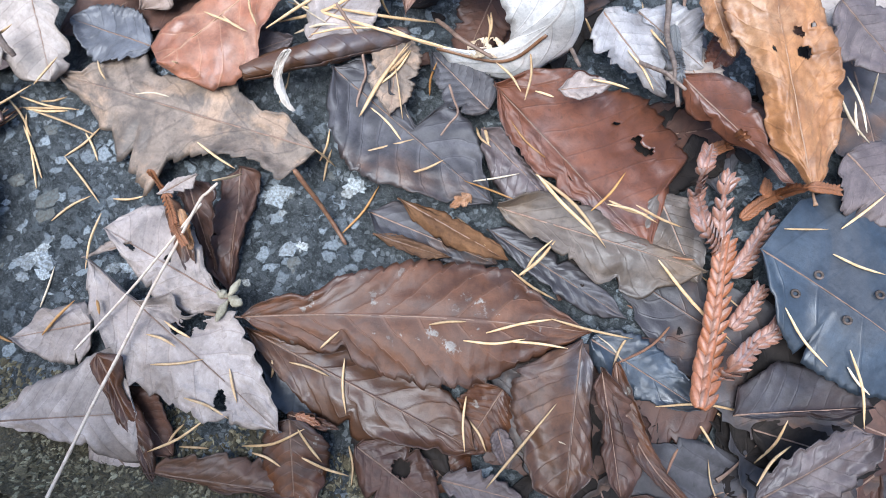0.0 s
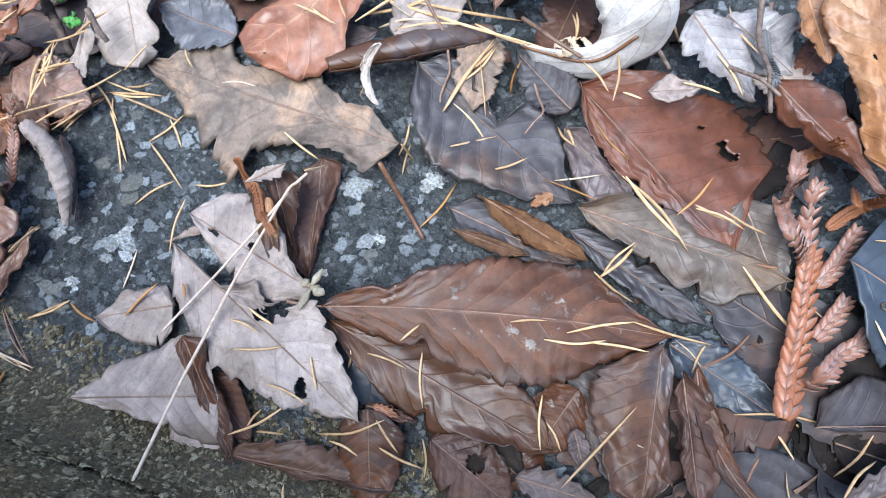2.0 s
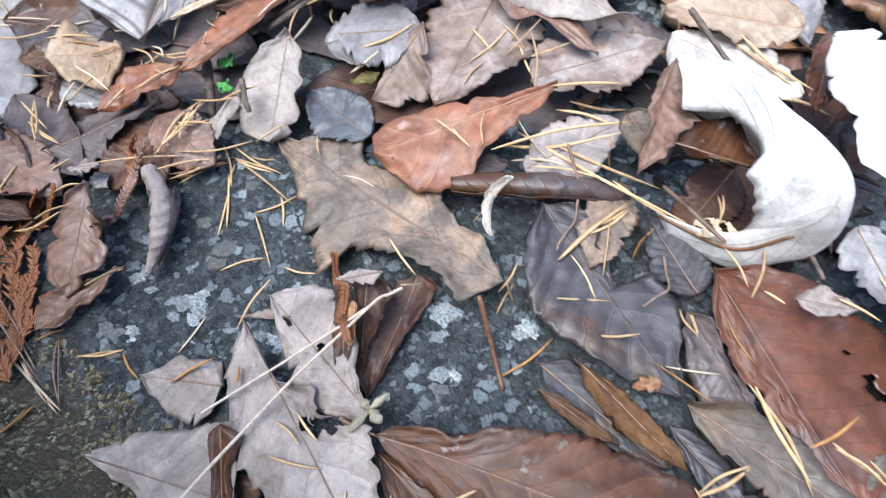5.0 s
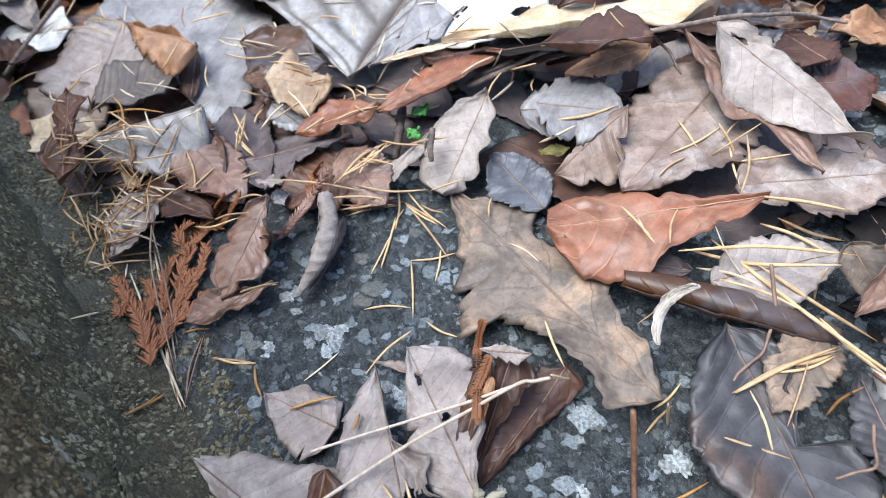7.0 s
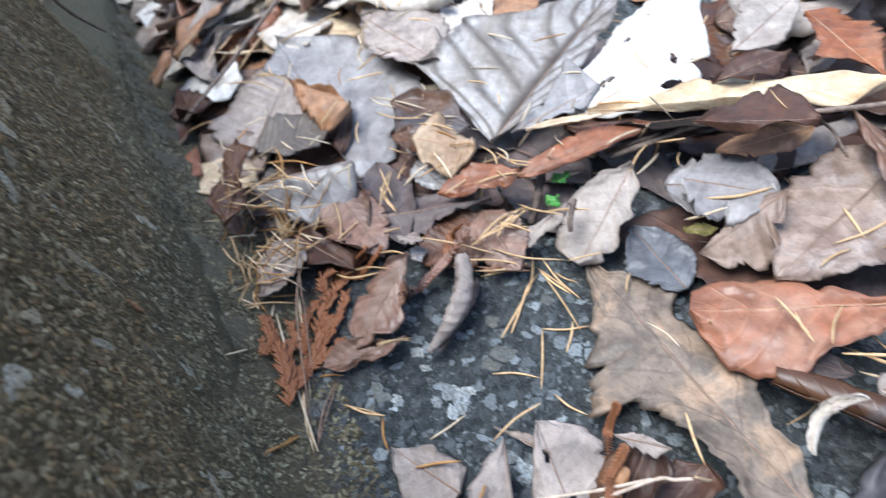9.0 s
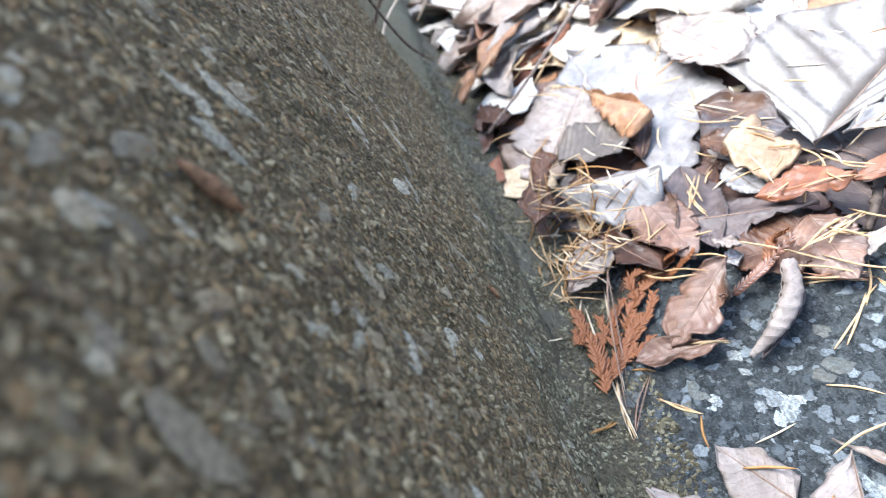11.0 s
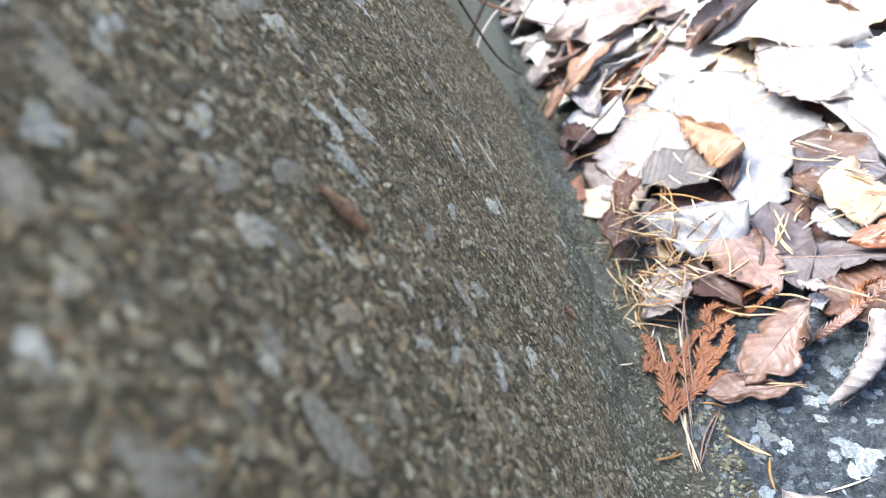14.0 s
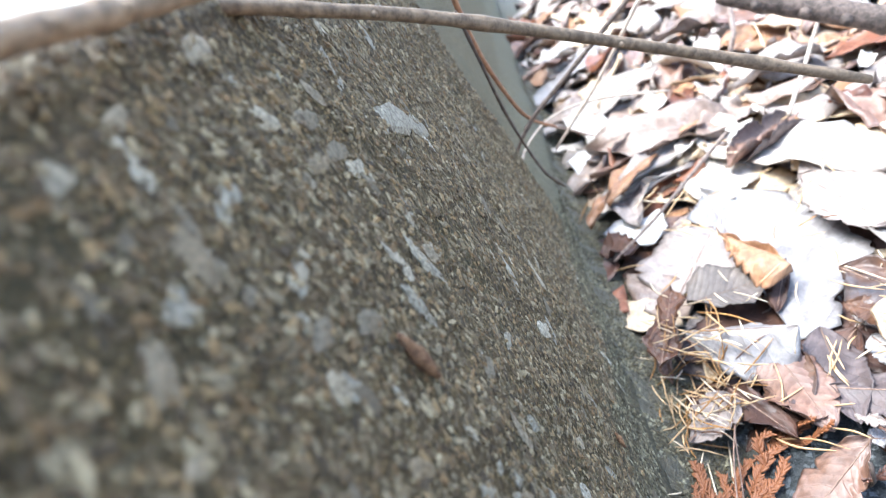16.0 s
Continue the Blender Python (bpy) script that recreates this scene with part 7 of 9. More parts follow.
needle((-0.2418, 0.0530, 0.0156), (-0.2472, 0.0663, 0.0142), kind="y", r=0.00042)
needle((-0.2236, 0.0995, 0.0273), (-0.2441, 0.1279, 0.0127), kind="y", r=0.00042)
needle((-0.2583, 0.1327, 0.0088), (-0.2262, 0.1252, 0.0231), kind="y", r=0.00042)
needle((-0.2462, 0.1349, 0.0117), (-0.2131, 0.1345, 0.0300), kind="y", r=0.00042)
needle((-0.2020, 0.0974, 0.0175), (-0.2085, 0.1285, 0.0114), kind="y", r=0.00042)
needle((-0.2819, 0.0275, 0.0277), (-0.2905, 0.0495, 0.0238), kind="y", r=0.00042)
needle((-0.2787, 0.0962, 0.0157), (-0.2737, 0.1033, 0.0111), kind="y", r=0.00042)
needle((-0.2227, 0.1126, 0.0249), (-0.2167, 0.1302, 0.0247), kind="y", r=0.00042)
needle((-0.2172, 0.1265, 0.0079), (-0.1898, 0.1322, 0.0214), kind="y", r=0.00042)
needle((-0.3030, 0.0738, 0.0273), (-0.3036, 0.0863, 0.0348), kind="y", r=0.00042)
needle((-0.2699, 0.1108, 0.0276), (-0.2527, 0.1210, 0.0286), kind="y", r=0.00042)
needle((-0.3028, 0.1011, 0.0193), (-0.2735, 0.1150, 0.0261), kind="y", r=0.00042)
needle((-0.1887, 0.1621, 0.0252), (-0.2006, 0.1808, 0.0205), kind="y", r=0.00042)
needle((-0.1743, 0.1224, 0.0165), (-0.1679, 0.1337, 0.0193), kind="y", r=0.00042)
needle((-0.2394, 0.1311, 0.0137), (-0.2114, 0.1216, 0.0311), kind="y", r=0.00042)
needle((-0.2313, 0.0172, 0.0050), (-0.1954, 0.0132, 0.0026), (-0.1651, 0.0126, 0.0075), kind="p", r=0.00054)
needle((-0.2417, 0.0291, 0.0014), (-0.2139, 0.0220, 0.0004), (-0.1872, 0.0161, 0.0027), kind="p", r=0.00054)
needle((-0.1808, 0.0256, -0.0002), (-0.1677, 0.0375, 0.0001), kind="y", r=0.00039)
needle((-0.1797, 0.0262, -0.0002), (-0.1680, 0.0365, 0.0000), kind="y", r=0.00039)
needle((-0.1682, -0.0016, 0.0188), (-0.1762, 0.0074, 0.0064), kind="o", r=0.00046)
needle((-0.1708, 0.0128, 0.0030), (-0.1910, 0.0271, 0.0001), kind="g", r=0.00039)
needle((-0.3279, 0.0618, 0.0232), (-0.3171, 0.0629, 0.0224), kind="p", r=0.00039)
needle((-0.3459, 0.0421, 0.0178), (-0.3449, 0.0536, 0.0182), kind="p", r=0.00039)
needle((-0.2604, 0.0699, 0.0197), (-0.2636, 0.0741, 0.0304), kind="p", r=0.00039)
needle((-0.2609, 0.0659, 0.0316), (-0.2778, 0.0807, 0.0197), kind="p", r=0.00039)
needle((-0.2516, 0.1081, 0.0252), (-0.2337, 0.1076, 0.0221), kind="p", r=0.00039)
needle((-0.3149, 0.1051, 0.0193), (-0.2786, 0.1190, 0.0259), kind="p", r=0.00046)
needle((-0.2812, 0.1168, 0.0228), (-0.2659, 0.1289, 0.0236), kind="p", r=0.00046)
needle((-0.2426, 0.1440, 0.0115), (-0.2309, 0.1531, 0.0334), kind="p", r=0.00046)
needle((-0.2379, 0.1662, 0.0109), (-0.2289, 0.1671, 0.0350), kind="p", r=0.00046)
needle((-0.2385, 0.1450, 0.0272), (-0.2422, 0.1533, 0.0321), kind="p", r=0.00046)
needle((-0.2054, 0.1635, 0.0267), (-0.2021, 0.1777, 0.0288), kind="p", r=0.00046)
needle((-0.2195, 0.1466, 0.0091), (-0.2173, 0.1640, 0.0041), kind="p", r=0.00046)
needle((-0.2505, 0.1377, 0.0097), (-0.2226, 0.1286, 0.0272), kind="p", r=0.00046)
needle((-0.1996, 0.1799, 0.0320), (-0.2097, 0.1787, 0.0102), kind="p", r=0.00046)
needle((-0.2099, 0.2025, 0.0417), (-0.2059, 0.2129, 0.0430), kind="p", r=0.00046)
needle((-0.2543, 0.0910, 0.0126), (-0.2489, 0.1043, 0.0226), kind="p", r=0.00046)
needle((-0.2412, 0.2027, 0.0471), (-0.2938, 0.2725, 0.0066), kind="p", r=0.00046)
needle((-0.3325, 0.2536, 0.0015), (-0.3282, 0.2721, 0.0007), kind="p", r=0.00046)
needle((-0.3688, 0.1681, 0.0164), (-0.3703, 0.1821, 0.0270), kind="p", r=0.00046)
needle((-0.3691, 0.1213, 0.0224), (-0.3581, 0.1310, 0.0370), kind="p", r=0.00046)
needle((-0.3970, 0.0816, 0.0244), (-0.4042, 0.1103, 0.0191), kind="y", r=0.00046)
needle((-0.4303, 0.0801, 0.0174), (-0.4039, 0.0529, 0.0155), kind="y", r=0.00046)
needle((-0.4801, 0.0328, 0.0050), (-0.4262, 0.0444, 0.0171), kind="y", r=0.00046)
needle((-0.4782, 0.0335, 0.0205), (-0.4436, 0.0381, 0.0207), kind="y", r=0.00046)
needle((-0.4293, 0.0459, 0.0191), (-0.4363, 0.0602, 0.0212), kind="y", r=0.00046)
needle((-0.5034, 0.0191, 0.0165), (-0.4762, 0.0213, 0.0005), kind="y", r=0.00046)
needle((-0.4279, 0.0386, 0.0100), (-0.4269, 0.0523, 0.0168), kind="y", r=0.00046)
needle((-0.4078, 0.1251, 0.0191), (-0.3917, 0.1036, 0.0266), kind="y", r=0.00046)
needle((-0.2534, 0.0373, 0.0150), (-0.2216, 0.0276, 0.0063), (-0.1909, 0.0187, 0.0030), kind="g", r=0.00039)
needle((-0.2423, 0.0350, 0.0125), (-0.2186, 0.0254, 0.0124), (-0.1766, 0.0127, 0.0030), kind="g", r=0.00039)
needle((-0.1910, 0.0149, 0.0025), (-0.1719, 0.0109, 0.0049), kind="g", r=0.00039)
needle((-0.1963, 0.0930, 0.0179), (-0.1875, 0.1117, 0.0083), kind="y", r=0.00046)
needle((-0.1970, 0.0942, 0.0087), (-0.1880, 0.1133, 0.0082), kind="y", r=0.00046)
needle((-0.1989, 0.0964, 0.0008), (-0.1891, 0.1144, 0.0005), kind="y", r=0.00046)
needle((-0.1693, 0.0925, 0.0010), (-0.1847, 0.1103, 0.0011), kind="y", r=0.00046)
needle((-0.1873, 0.1172, 0.0001), (-0.1707, 0.1203, 0.0010), kind="y", r=0.00046)
needle((-0.2004, 0.1079, 0.0161), (-0.2104, 0.1244, 0.0120), kind="y", r=0.00046)
needle((-0.2001, 0.1045, 0.0119), (-0.1758, 0.1223, 0.0157), kind="y", r=0.00046)
needle((-0.2192, 0.0822, 0.0175), (-0.1965, 0.1048, 0.0117), kind="y", r=0.00046)
needle((-0.2853, 0.0455, 0.0260), (-0.2663, 0.0597, 0.0258), kind="y", r=0.00039)
needle((-0.3166, 0.0417, 0.0252), (-0.3239, 0.0367, 0.0113), kind="y", r=0.00039)
needle((-0.3055, 0.1289, 0.0199), (-0.2889, 0.1217, 0.0248), kind="p", r=0.00039)
needle((-0.4289, 0.0457, 0.0204), (-0.4171, 0.0611, 0.0180), kind="p", r=0.00039)
needle((-0.2428, 0.1091, 0.0243), (-0.2512, 0.0969, 0.0159), kind="y", r=0.00039)
needle((-0.2239, 0.2292, 0.0449), (-0.2208, 0.2201, 0.0435), kind="y", r=0.00039)
needle((-0.3073, 0.0920, 0.0160), (-0.2916, 0.0856, 0.0161), kind="y", r=0.00039)
needle((-0.3225, 0.1616, 0.0247), (-0.2795, 0.1688, 0.0377), kind="p", r=0.00039)
needle((-0.2632, 0.1868, 0.0392), (-0.2732, 0.1754, 0.0362), kind="o", r=0.00039)
needle((-0.2310, 0.1969, 0.0412), (-0.2135, 0.1937, 0.0406), kind="y", r=0.00039)
needle((-0.3507, 0.0558, 0.0186), (-0.3396, 0.0502, 0.0182), kind="p", r=0.00039)
needle((-0.1936, 0.1915, 0.0137), (-0.1829, 0.1810, 0.0205), kind="y", r=0.00039)
needle((-0.3429, 0.1231, 0.0241), (-0.3470, 0.1077, 0.0164), kind="o", r=0.00039)
needle((-0.2024, 0.1809, 0.0434), (-0.1998, 0.1919, 0.0271), kind="p", r=0.00039)
needle((-0.3647, 0.1163, 0.0173), (-0.3477, 0.1137, 0.0166), kind="p", r=0.00039)
needle((-0.3972, 0.0598, 0.0130), (-0.3344, 0.0723, 0.0330), kind="y", r=0.00039)
needle((-0.3136, 0.0541, 0.0218), (-0.3039, 0.0572, 0.0212), kind="p", r=0.00039)
needle((-0.3691, 0.1207, 0.0233), (-0.3567, 0.1182, 0.0213), kind="p", r=0.00039)
needle((-0.2833, 0.1432, 0.0257), (-0.2702, 0.1481, 0.0287), kind="y", r=0.00039)
needle((-0.3569, 0.0288, 0.0220), (-0.3760, 0.0104, 0.0114), kind="y", r=0.00039)
needle((-0.2106, 0.1755, 0.0446), (-0.2387, 0.1796, 0.0144), kind="y", r=0.00039)
needle((-0.3009, 0.0450, 0.0233), (-0.2757, 0.0492, 0.0276), kind="y", r=0.00039)
needle((-0.2449, 0.1816, 0.0308), (-0.2517, 0.1756, 0.0298), kind="p", r=0.00039)
needle((-0.3058, 0.0419, 0.0206), (-0.2789, 0.0630, 0.0252), kind="o", r=0.00039)
needle((-0.3895, 0.0699, 0.0191), (-0.3698, 0.0686, 0.0221), kind="y", r=0.00039)
needle((-0.2617, 0.1482, 0.0290), (-0.2546, 0.1448, 0.0278), kind="y", r=0.00039)
needle((-0.3434, 0.0432, 0.0180), (-0.3283, 0.0298, 0.0222), kind="o", r=0.00039)
needle((-0.2425, 0.1669, 0.0091), (-0.2127, 0.1491, 0.0304), kind="p", r=0.00039)
needle((-0.3461, 0.1440, 0.0312), (-0.3324, 0.1521, 0.0322), kind="y", r=0.00039)
needle((-0.2411, 0.1686, 0.0077), (-0.2415, 0.1645, 0.0041), kind="p", r=0.00039)
needle((-0.2049, 0.1795, 0.0390), (-0.2177, 0.1670, 0.0376), kind="o", r=0.00039)
needle((-0.2616, 0.1141, 0.0270), (-0.2525, 0.1203, 0.0243), kind="o", r=0.00039)
needle((-0.3201, 0.1045, 0.0163), (-0.2953, 0.1093, 0.0226), kind="p", r=0.00039)
needle((-0.1872, 0.1866, 0.0284), (-0.2104, 0.1805, 0.0129), kind="y", r=0.00039)
needle((-0.5814, 0.1891, 0.0462), (-0.5441, 0.1801, 0.0373), kind="p", r=0.00046)
needle((-0.4291, 0.1171, 0.0241), (-0.4512, 0.0941, 0.0220), kind="p", r=0.00046)
needle((-0.5625, 0.1884, 0.0420), (-0.5407, 0.1793, 0.0362), kind="r", r=0.00046)
needle((-0.4606, 0.1763, 0.0404), (-0.4564, 0.1870, 0.0226), kind="r", r=0.00046)
needle((-0.3533, 0.1515, 0.0305), (-0.3516, 0.1341, 0.0320), kind="p", r=0.00046)
needle((-0.5282, 0.1886, 0.0316), (-0.5324, 0.1679, 0.0312), kind="y", r=0.00046)
needle((-0.7678, 0.1537, 0.0175), (-0.7162, 0.1234, 0.0311), kind="o", r=0.00046)
needle((-0.3987, 0.1525, 0.0251), (-0.4048, 0.1281, 0.0221), kind="p", r=0.00046)
needle((-0.4406, 0.1542, 0.0285), (-0.4074, 0.1570, 0.0239), kind="o", r=0.00046)
needle((-0.6932, 0.1019, 0.0184), (-0.5724, 0.1008, 0.0406), kind="o", r=0.00046)
needle((-0.4421, 0.0557, 0.0235), (-0.4249, 0.0390, 0.0181), kind="p", r=0.00046)
needle((-0.6264, 0.1641, 0.0324), (-0.6032, 0.1721, 0.0305), kind="y", r=0.00046)
needle((-0.3357, 0.1195, 0.0161), (-0.3394, 0.0988, 0.0192), kind="y", r=0.00046)
needle((-0.8101, 0.0538, 0.0203), (-0.7377, 0.0600, 0.0263), kind="o", r=0.00046)
needle((-0.3279, 0.1247, 0.0296), (-0.3400, 0.1200, 0.0227), kind="r", r=0.00046)
needle((-0.4019, 0.0432, 0.0129), (-0.3648, 0.0626, 0.0223), kind="y", r=0.00046)
needle((-0.3967, 0.1471, 0.0275), (-0.3521, 0.1364, 0.0368), kind="y", r=0.00046)
needle((-0.4319, 0.1388, 0.0205), (-0.4064, 0.1370, 0.0223), kind="p", r=0.00046)
needle((-0.5189, 0.2525, 0.0243), (-0.5525, 0.2351, 0.0172), kind="r", r=0.00046)
needle((-0.7093, 0.1410, 0.0157), (-0.6124, 0.1361, 0.0301), kind="o", r=0.00046)
needle((-0.5428, 0.1999, 0.0461), (-0.5386, 0.1951, 0.0397), kind="y", r=0.00046)
needle((-0.6119, 0.1322, 0.0311), (-0.5903, 0.1124, 0.0455), kind="y", r=0.00046)
needle((-0.4419, 0.1589, 0.0171), (-0.3838, 0.1476, 0.0297), kind="r", r=0.00046)
needle((-0.4455, 0.1194, 0.0272), (-0.4891, 0.0944, 0.0151), kind="y", r=0.00046)
needle((-0.7187, 0.1034, 0.0129), (-0.6070, 0.1016, 0.0394), kind="o", r=0.00046)
needle((-0.4859, 0.0133, 0.0032), (-0.4406, 0.0005, 0.0144), kind="o", r=0.00046)
needle((-0.4566, 0.1803, 0.0202), (-0.4251, 0.1514, 0.0302), kind="p", r=0.00046)
needle((-0.3525, 0.1019, 0.0196), (-0.3368, 0.0956, 0.0197), kind="r", r=0.00046)
needle((-0.5735, 0.0973, 0.0474), (-0.6792, 0.0692, 0.0228), kind="p", r=0.00046)
needle((-0.3787, 0.0811, 0.0199), (-0.3555, 0.0687, 0.0179), kind="p", r=0.00046)
needle((-0.4242, 0.1533, 0.0209), (-0.4047, 0.1486, 0.0227), kind="o", r=0.00046)
needle((-0.5564, 0.1828, 0.0400), (-0.5407, 0.1801, 0.0362), kind="p", r=0.00046)
needle((-0.5391, 0.1403, 0.0326), (-0.5270, 0.1404, 0.0280), kind="y", r=0.00046)
needle((-0.5411, 0.2305, 0.0398), (-0.6284, 0.2449, 0.0042), kind="y", r=0.00046)
needle((-0.3629, 0.1225, 0.0267), (-0.3566, 0.1143, 0.0186), kind="y", r=0.00046)
needle((-0.4930, 0.1092, 0.0211), (-0.5544, 0.0890, 0.0046), kind="p", r=0.00046)
needle((-0.4465, 0.2117, 0.0145), (-0.4620, 0.1948, 0.0146), kind="o", r=0.00046)
needle((-0.3953, 0.1483, 0.0275), (-0.3592, 0.1334, 0.0369), kind="p", r=0.00046)
needle((-0.4604, 0.1720, 0.0230), (-0.4442, 0.1466, 0.0274), kind="y", r=0.00046)
needle((-0.3665, 0.1515, 0.0329), (-0.3626, 0.1448, 0.0311), kind="y", r=0.00046)
needle((-0.2483, 0.0129, 0.0049), (-0.2358, 0.0138, 0.0036), kind="o", r=0.00039)
needle((-0.2543, 0.0307, 0.0164), (-0.2715, 0.0199, 0.0047), kind="y", r=0.00039)
needle((-0.2393, 0.0176, 0.0025), (-0.2301, 0.0126, 0.0032), kind="p", r=0.00039)
needle((-0.2898, 0.0308, 0.0063), (-0.2867, 0.0185, 0.0023), kind="o", r=0.00039)
needle((-0.2755, 0.0246, 0.0007), (-0.2747, 0.0171, 0.0021), kind="o", r=0.00039)
needle((-0.2472, 0.0384, 0.0040), (-0.2379, 0.0307, 0.0148), kind="o", r=0.00039)
needle((-0.3045, 0.0507, 0.0268), (-0.3263, 0.0339, 0.0103), kind="p", r=0.00039)
needle((-0.2794, 0.0413, 0.0251), (-0.2858, 0.0337, 0.0248), kind="p", r=0.00039)
needle((-0.2697, 0.0205, 0.0066), (-0.2376, 0.0308, 0.0165), kind="p", r=0.00039)
needle((-0.3121, 0.0498, 0.0212), (-0.2864, 0.0476, 0.0250), kind="o", r=0.00039)
needle((-0.2433, 0.0147, 0.0168), (-0.2428, 0.0045, 0.0090), kind="y", r=0.00039)
needle((-0.3009, 0.0717, 0.0236), (-0.2995, 0.0646, 0.0222), kind="p", r=0.00039)
needle((-0.2589, 0.0520, 0.0164), (-0.2549, 0.0438, 0.0115), kind="y", r=0.00039)
needle((-0.3451, 0.0276, 0.0175), (-0.3139, 0.0325, 0.0287), kind="p", r=0.00039)
needle((-0.3037, 0.0612, 0.0271), (-0.2959, 0.0742, 0.0197), kind="p", r=0.00039)
needle((-0.2847, 0.0264, 0.0017), (-0.2725, 0.0253, 0.0014), kind="y", r=0.00039)
needle((-0.2455, 0.0272, 0.0169), (-0.2434, 0.0383, 0.0068), kind="p", r=0.00039)
needle((-0.3084, 0.0104, 0.0114), (-0.2807, 0.0164, 0.0220), kind="y", r=0.00039)
needle((-0.2630, 0.0215, 0.0076), (-0.2578, 0.0178, 0.0087), kind="y", r=0.00039)
needle((-0.2758, 0.0300, 0.0073), (-0.2440, 0.0366, 0.0194), kind="p", r=0.00039)
needle((-0.2177, 0.0031, 0.0106), (-0.2087, -0.0016, 0.0247), kind="p", r=0.00039)
needle((-0.2625, 0.0455, 0.0212), (-0.2889, 0.0298, 0.0057), kind="y", r=0.00039)
needle((-0.3114, 0.0291, 0.0248), (-0.3044, 0.0247, 0.0219), kind="y", r=0.00039)
needle((-0.2831, 0.0347, 0.0040), (-0.2682, 0.0388, 0.0057), kind="p", r=0.00039)
needle((-0.2550, 0.0350, 0.0127), (-0.2524, 0.0311, 0.0116), kind="o", r=0.00039)
needle((-0.2911, 0.0254, 0.0016), (-0.2839, 0.0184, 0.0029), kind="p", r=0.00039)
needle((-0.2675, 0.0378, 0.0293), (-0.2962, 0.0220, 0.0061), kind="y", r=0.00039)
needle((-0.3201, 0.0139, 0.0153), (-0.2856, 0.0269, 0.0308), kind="p", r=0.00039)
needle((-0.2458, 0.0070, 0.0077), (-0.2394, 0.0115, 0.0048), kind="p", r=0.00039)
needle((-0.2855, 0.0381, 0.0053), (-0.2874, 0.0303, 0.0047), kind="y", r=0.00039)
needle((-0.2705, 0.0356, 0.0082), (-0.2477, 0.0447, 0.0158), kind="p", r=0.00039)
needle((-0.2551, 0.0204, 0.0118), (-0.2459, 0.0179, 0.0075), kind="y", r=0.00039)
needle((-0.2986, 0.0273, 0.0282), (-0.3271, 0.0161, 0.0073), kind="y", r=0.00039)
needle((-0.2376, 0.0273, 0.0153), (-0.2339, 0.0321, 0.0054), kind="p", r=0.00039)
needle((-0.2545, 0.0228, 0.0116), (-0.2508, 0.0191, 0.0093), kind="o", r=0.00039)
needle((-0.2409, 0.0276, 0.0131), (-0.2512, 0.0139, 0.0064), kind="o", r=0.00039)
needle((-0.2735, 0.0145, 0.0047), (-0.2458, 0.0212, 0.0126), kind="p", r=0.00039)
needle((-0.2807, 0.0071, 0.0075), (-0.2677, 0.0108, 0.0048), kind="y", r=0.00039)
needle((-0.2874, 0.0222, 0.0020), (-0.2592, 0.0398, 0.0121), kind="o", r=0.00039)
needle((-0.2446, 0.0432, 0.0182), (-0.2694, 0.0258, 0.0073), kind="y", r=0.00039)
needle((-0.2481, 0.0388, 0.0137), (-0.2519, 0.0253, 0.0105), kind="p", r=0.00039)
needle((-0.2792, 0.0223, 0.0217), (-0.2975, 0.0043, 0.0131), kind="p", r=0.00039)
needle((-0.2587, 0.0175, 0.0081), (-0.2341, 0.0322, 0.0177), kind="o", r=0.00039)
needle((-0.2579, 0.0578, 0.0218), (-0.2645, 0.0451, 0.0222), kind="y", r=0.00039)
needle((-0.2829, 0.0196, 0.0020), (-0.2742, 0.0167, 0.0021), kind="y", r=0.00039)
needle((-0.2767, 0.0236, 0.0081), (-0.2803, 0.0111, 0.0123), kind="p", r=0.00039)
needle((-0.2240, 0.0252, -0.0002), (-0.2134, 0.0189, 0.0009), kind="y", r=0.00039)
needle((-0.2722, 0.0180, 0.0017), (-0.2431, 0.0151, 0.0164), kind="y", r=0.00039)
needle((-0.2425, 0.0221, 0.0117), (-0.2514, 0.0137, 0.0072), kind="y", r=0.00039)
needle((-0.2792, 0.0131, 0.0128), (-0.2716, 0.0114, 0.0051), kind="y", r=0.00039)
needle((-0.2494, 0.0122, 0.0052), (-0.2380, 0.0115, 0.0051), kind="y", r=0.00039)
needle((-0.2767, 0.0456, 0.0253), (-0.2695, 0.0517, 0.0253), kind="p", r=0.00039)
needle((-0.2643, 0.0395, 0.0108), (-0.2439, 0.0494, 0.0174), kind="p", r=0.00039)
needle((-0.2669, 0.0227, 0.0066), (-0.2428, 0.0249, 0.0170), kind="p", r=0.00039)
needle((-0.2703, 0.0143, 0.0030), (-0.2614, 0.0160, 0.0024), kind="o", r=0.00039)
needle((-0.2478, 0.0443, 0.0135), (-0.2493, 0.0325, 0.0140), kind="y", r=0.00039)
needle((-0.2553, 0.0117, 0.0045), (-0.2503, 0.0037, 0.0100), kind="y", r=0.00039)
needle((-0.3065, 0.0238, 0.0060), (-0.2789, 0.0262, 0.0147), kind="p", r=0.00039)
needle((-0.2652, 0.0070, 0.0081), (-0.2553, 0.0058, 0.0090), kind="o", r=0.00039)
needle((-0.2418, 0.0144, 0.0038), (-0.2404, 0.0072, 0.0068), kind="y", r=0.00039)
needle((-0.2874, 0.0570, 0.0241), (-0.2616, 0.0566, 0.0280), kind="p", r=0.00039)
needle((-0.2382, 0.0299, 0.0001), (-0.2402, 0.0172, 0.0073), kind="o", r=0.00039)
needle((-0.2825, 0.0494, 0.0249), (-0.2803, 0.0382, 0.0253), kind="y", r=0.00039)
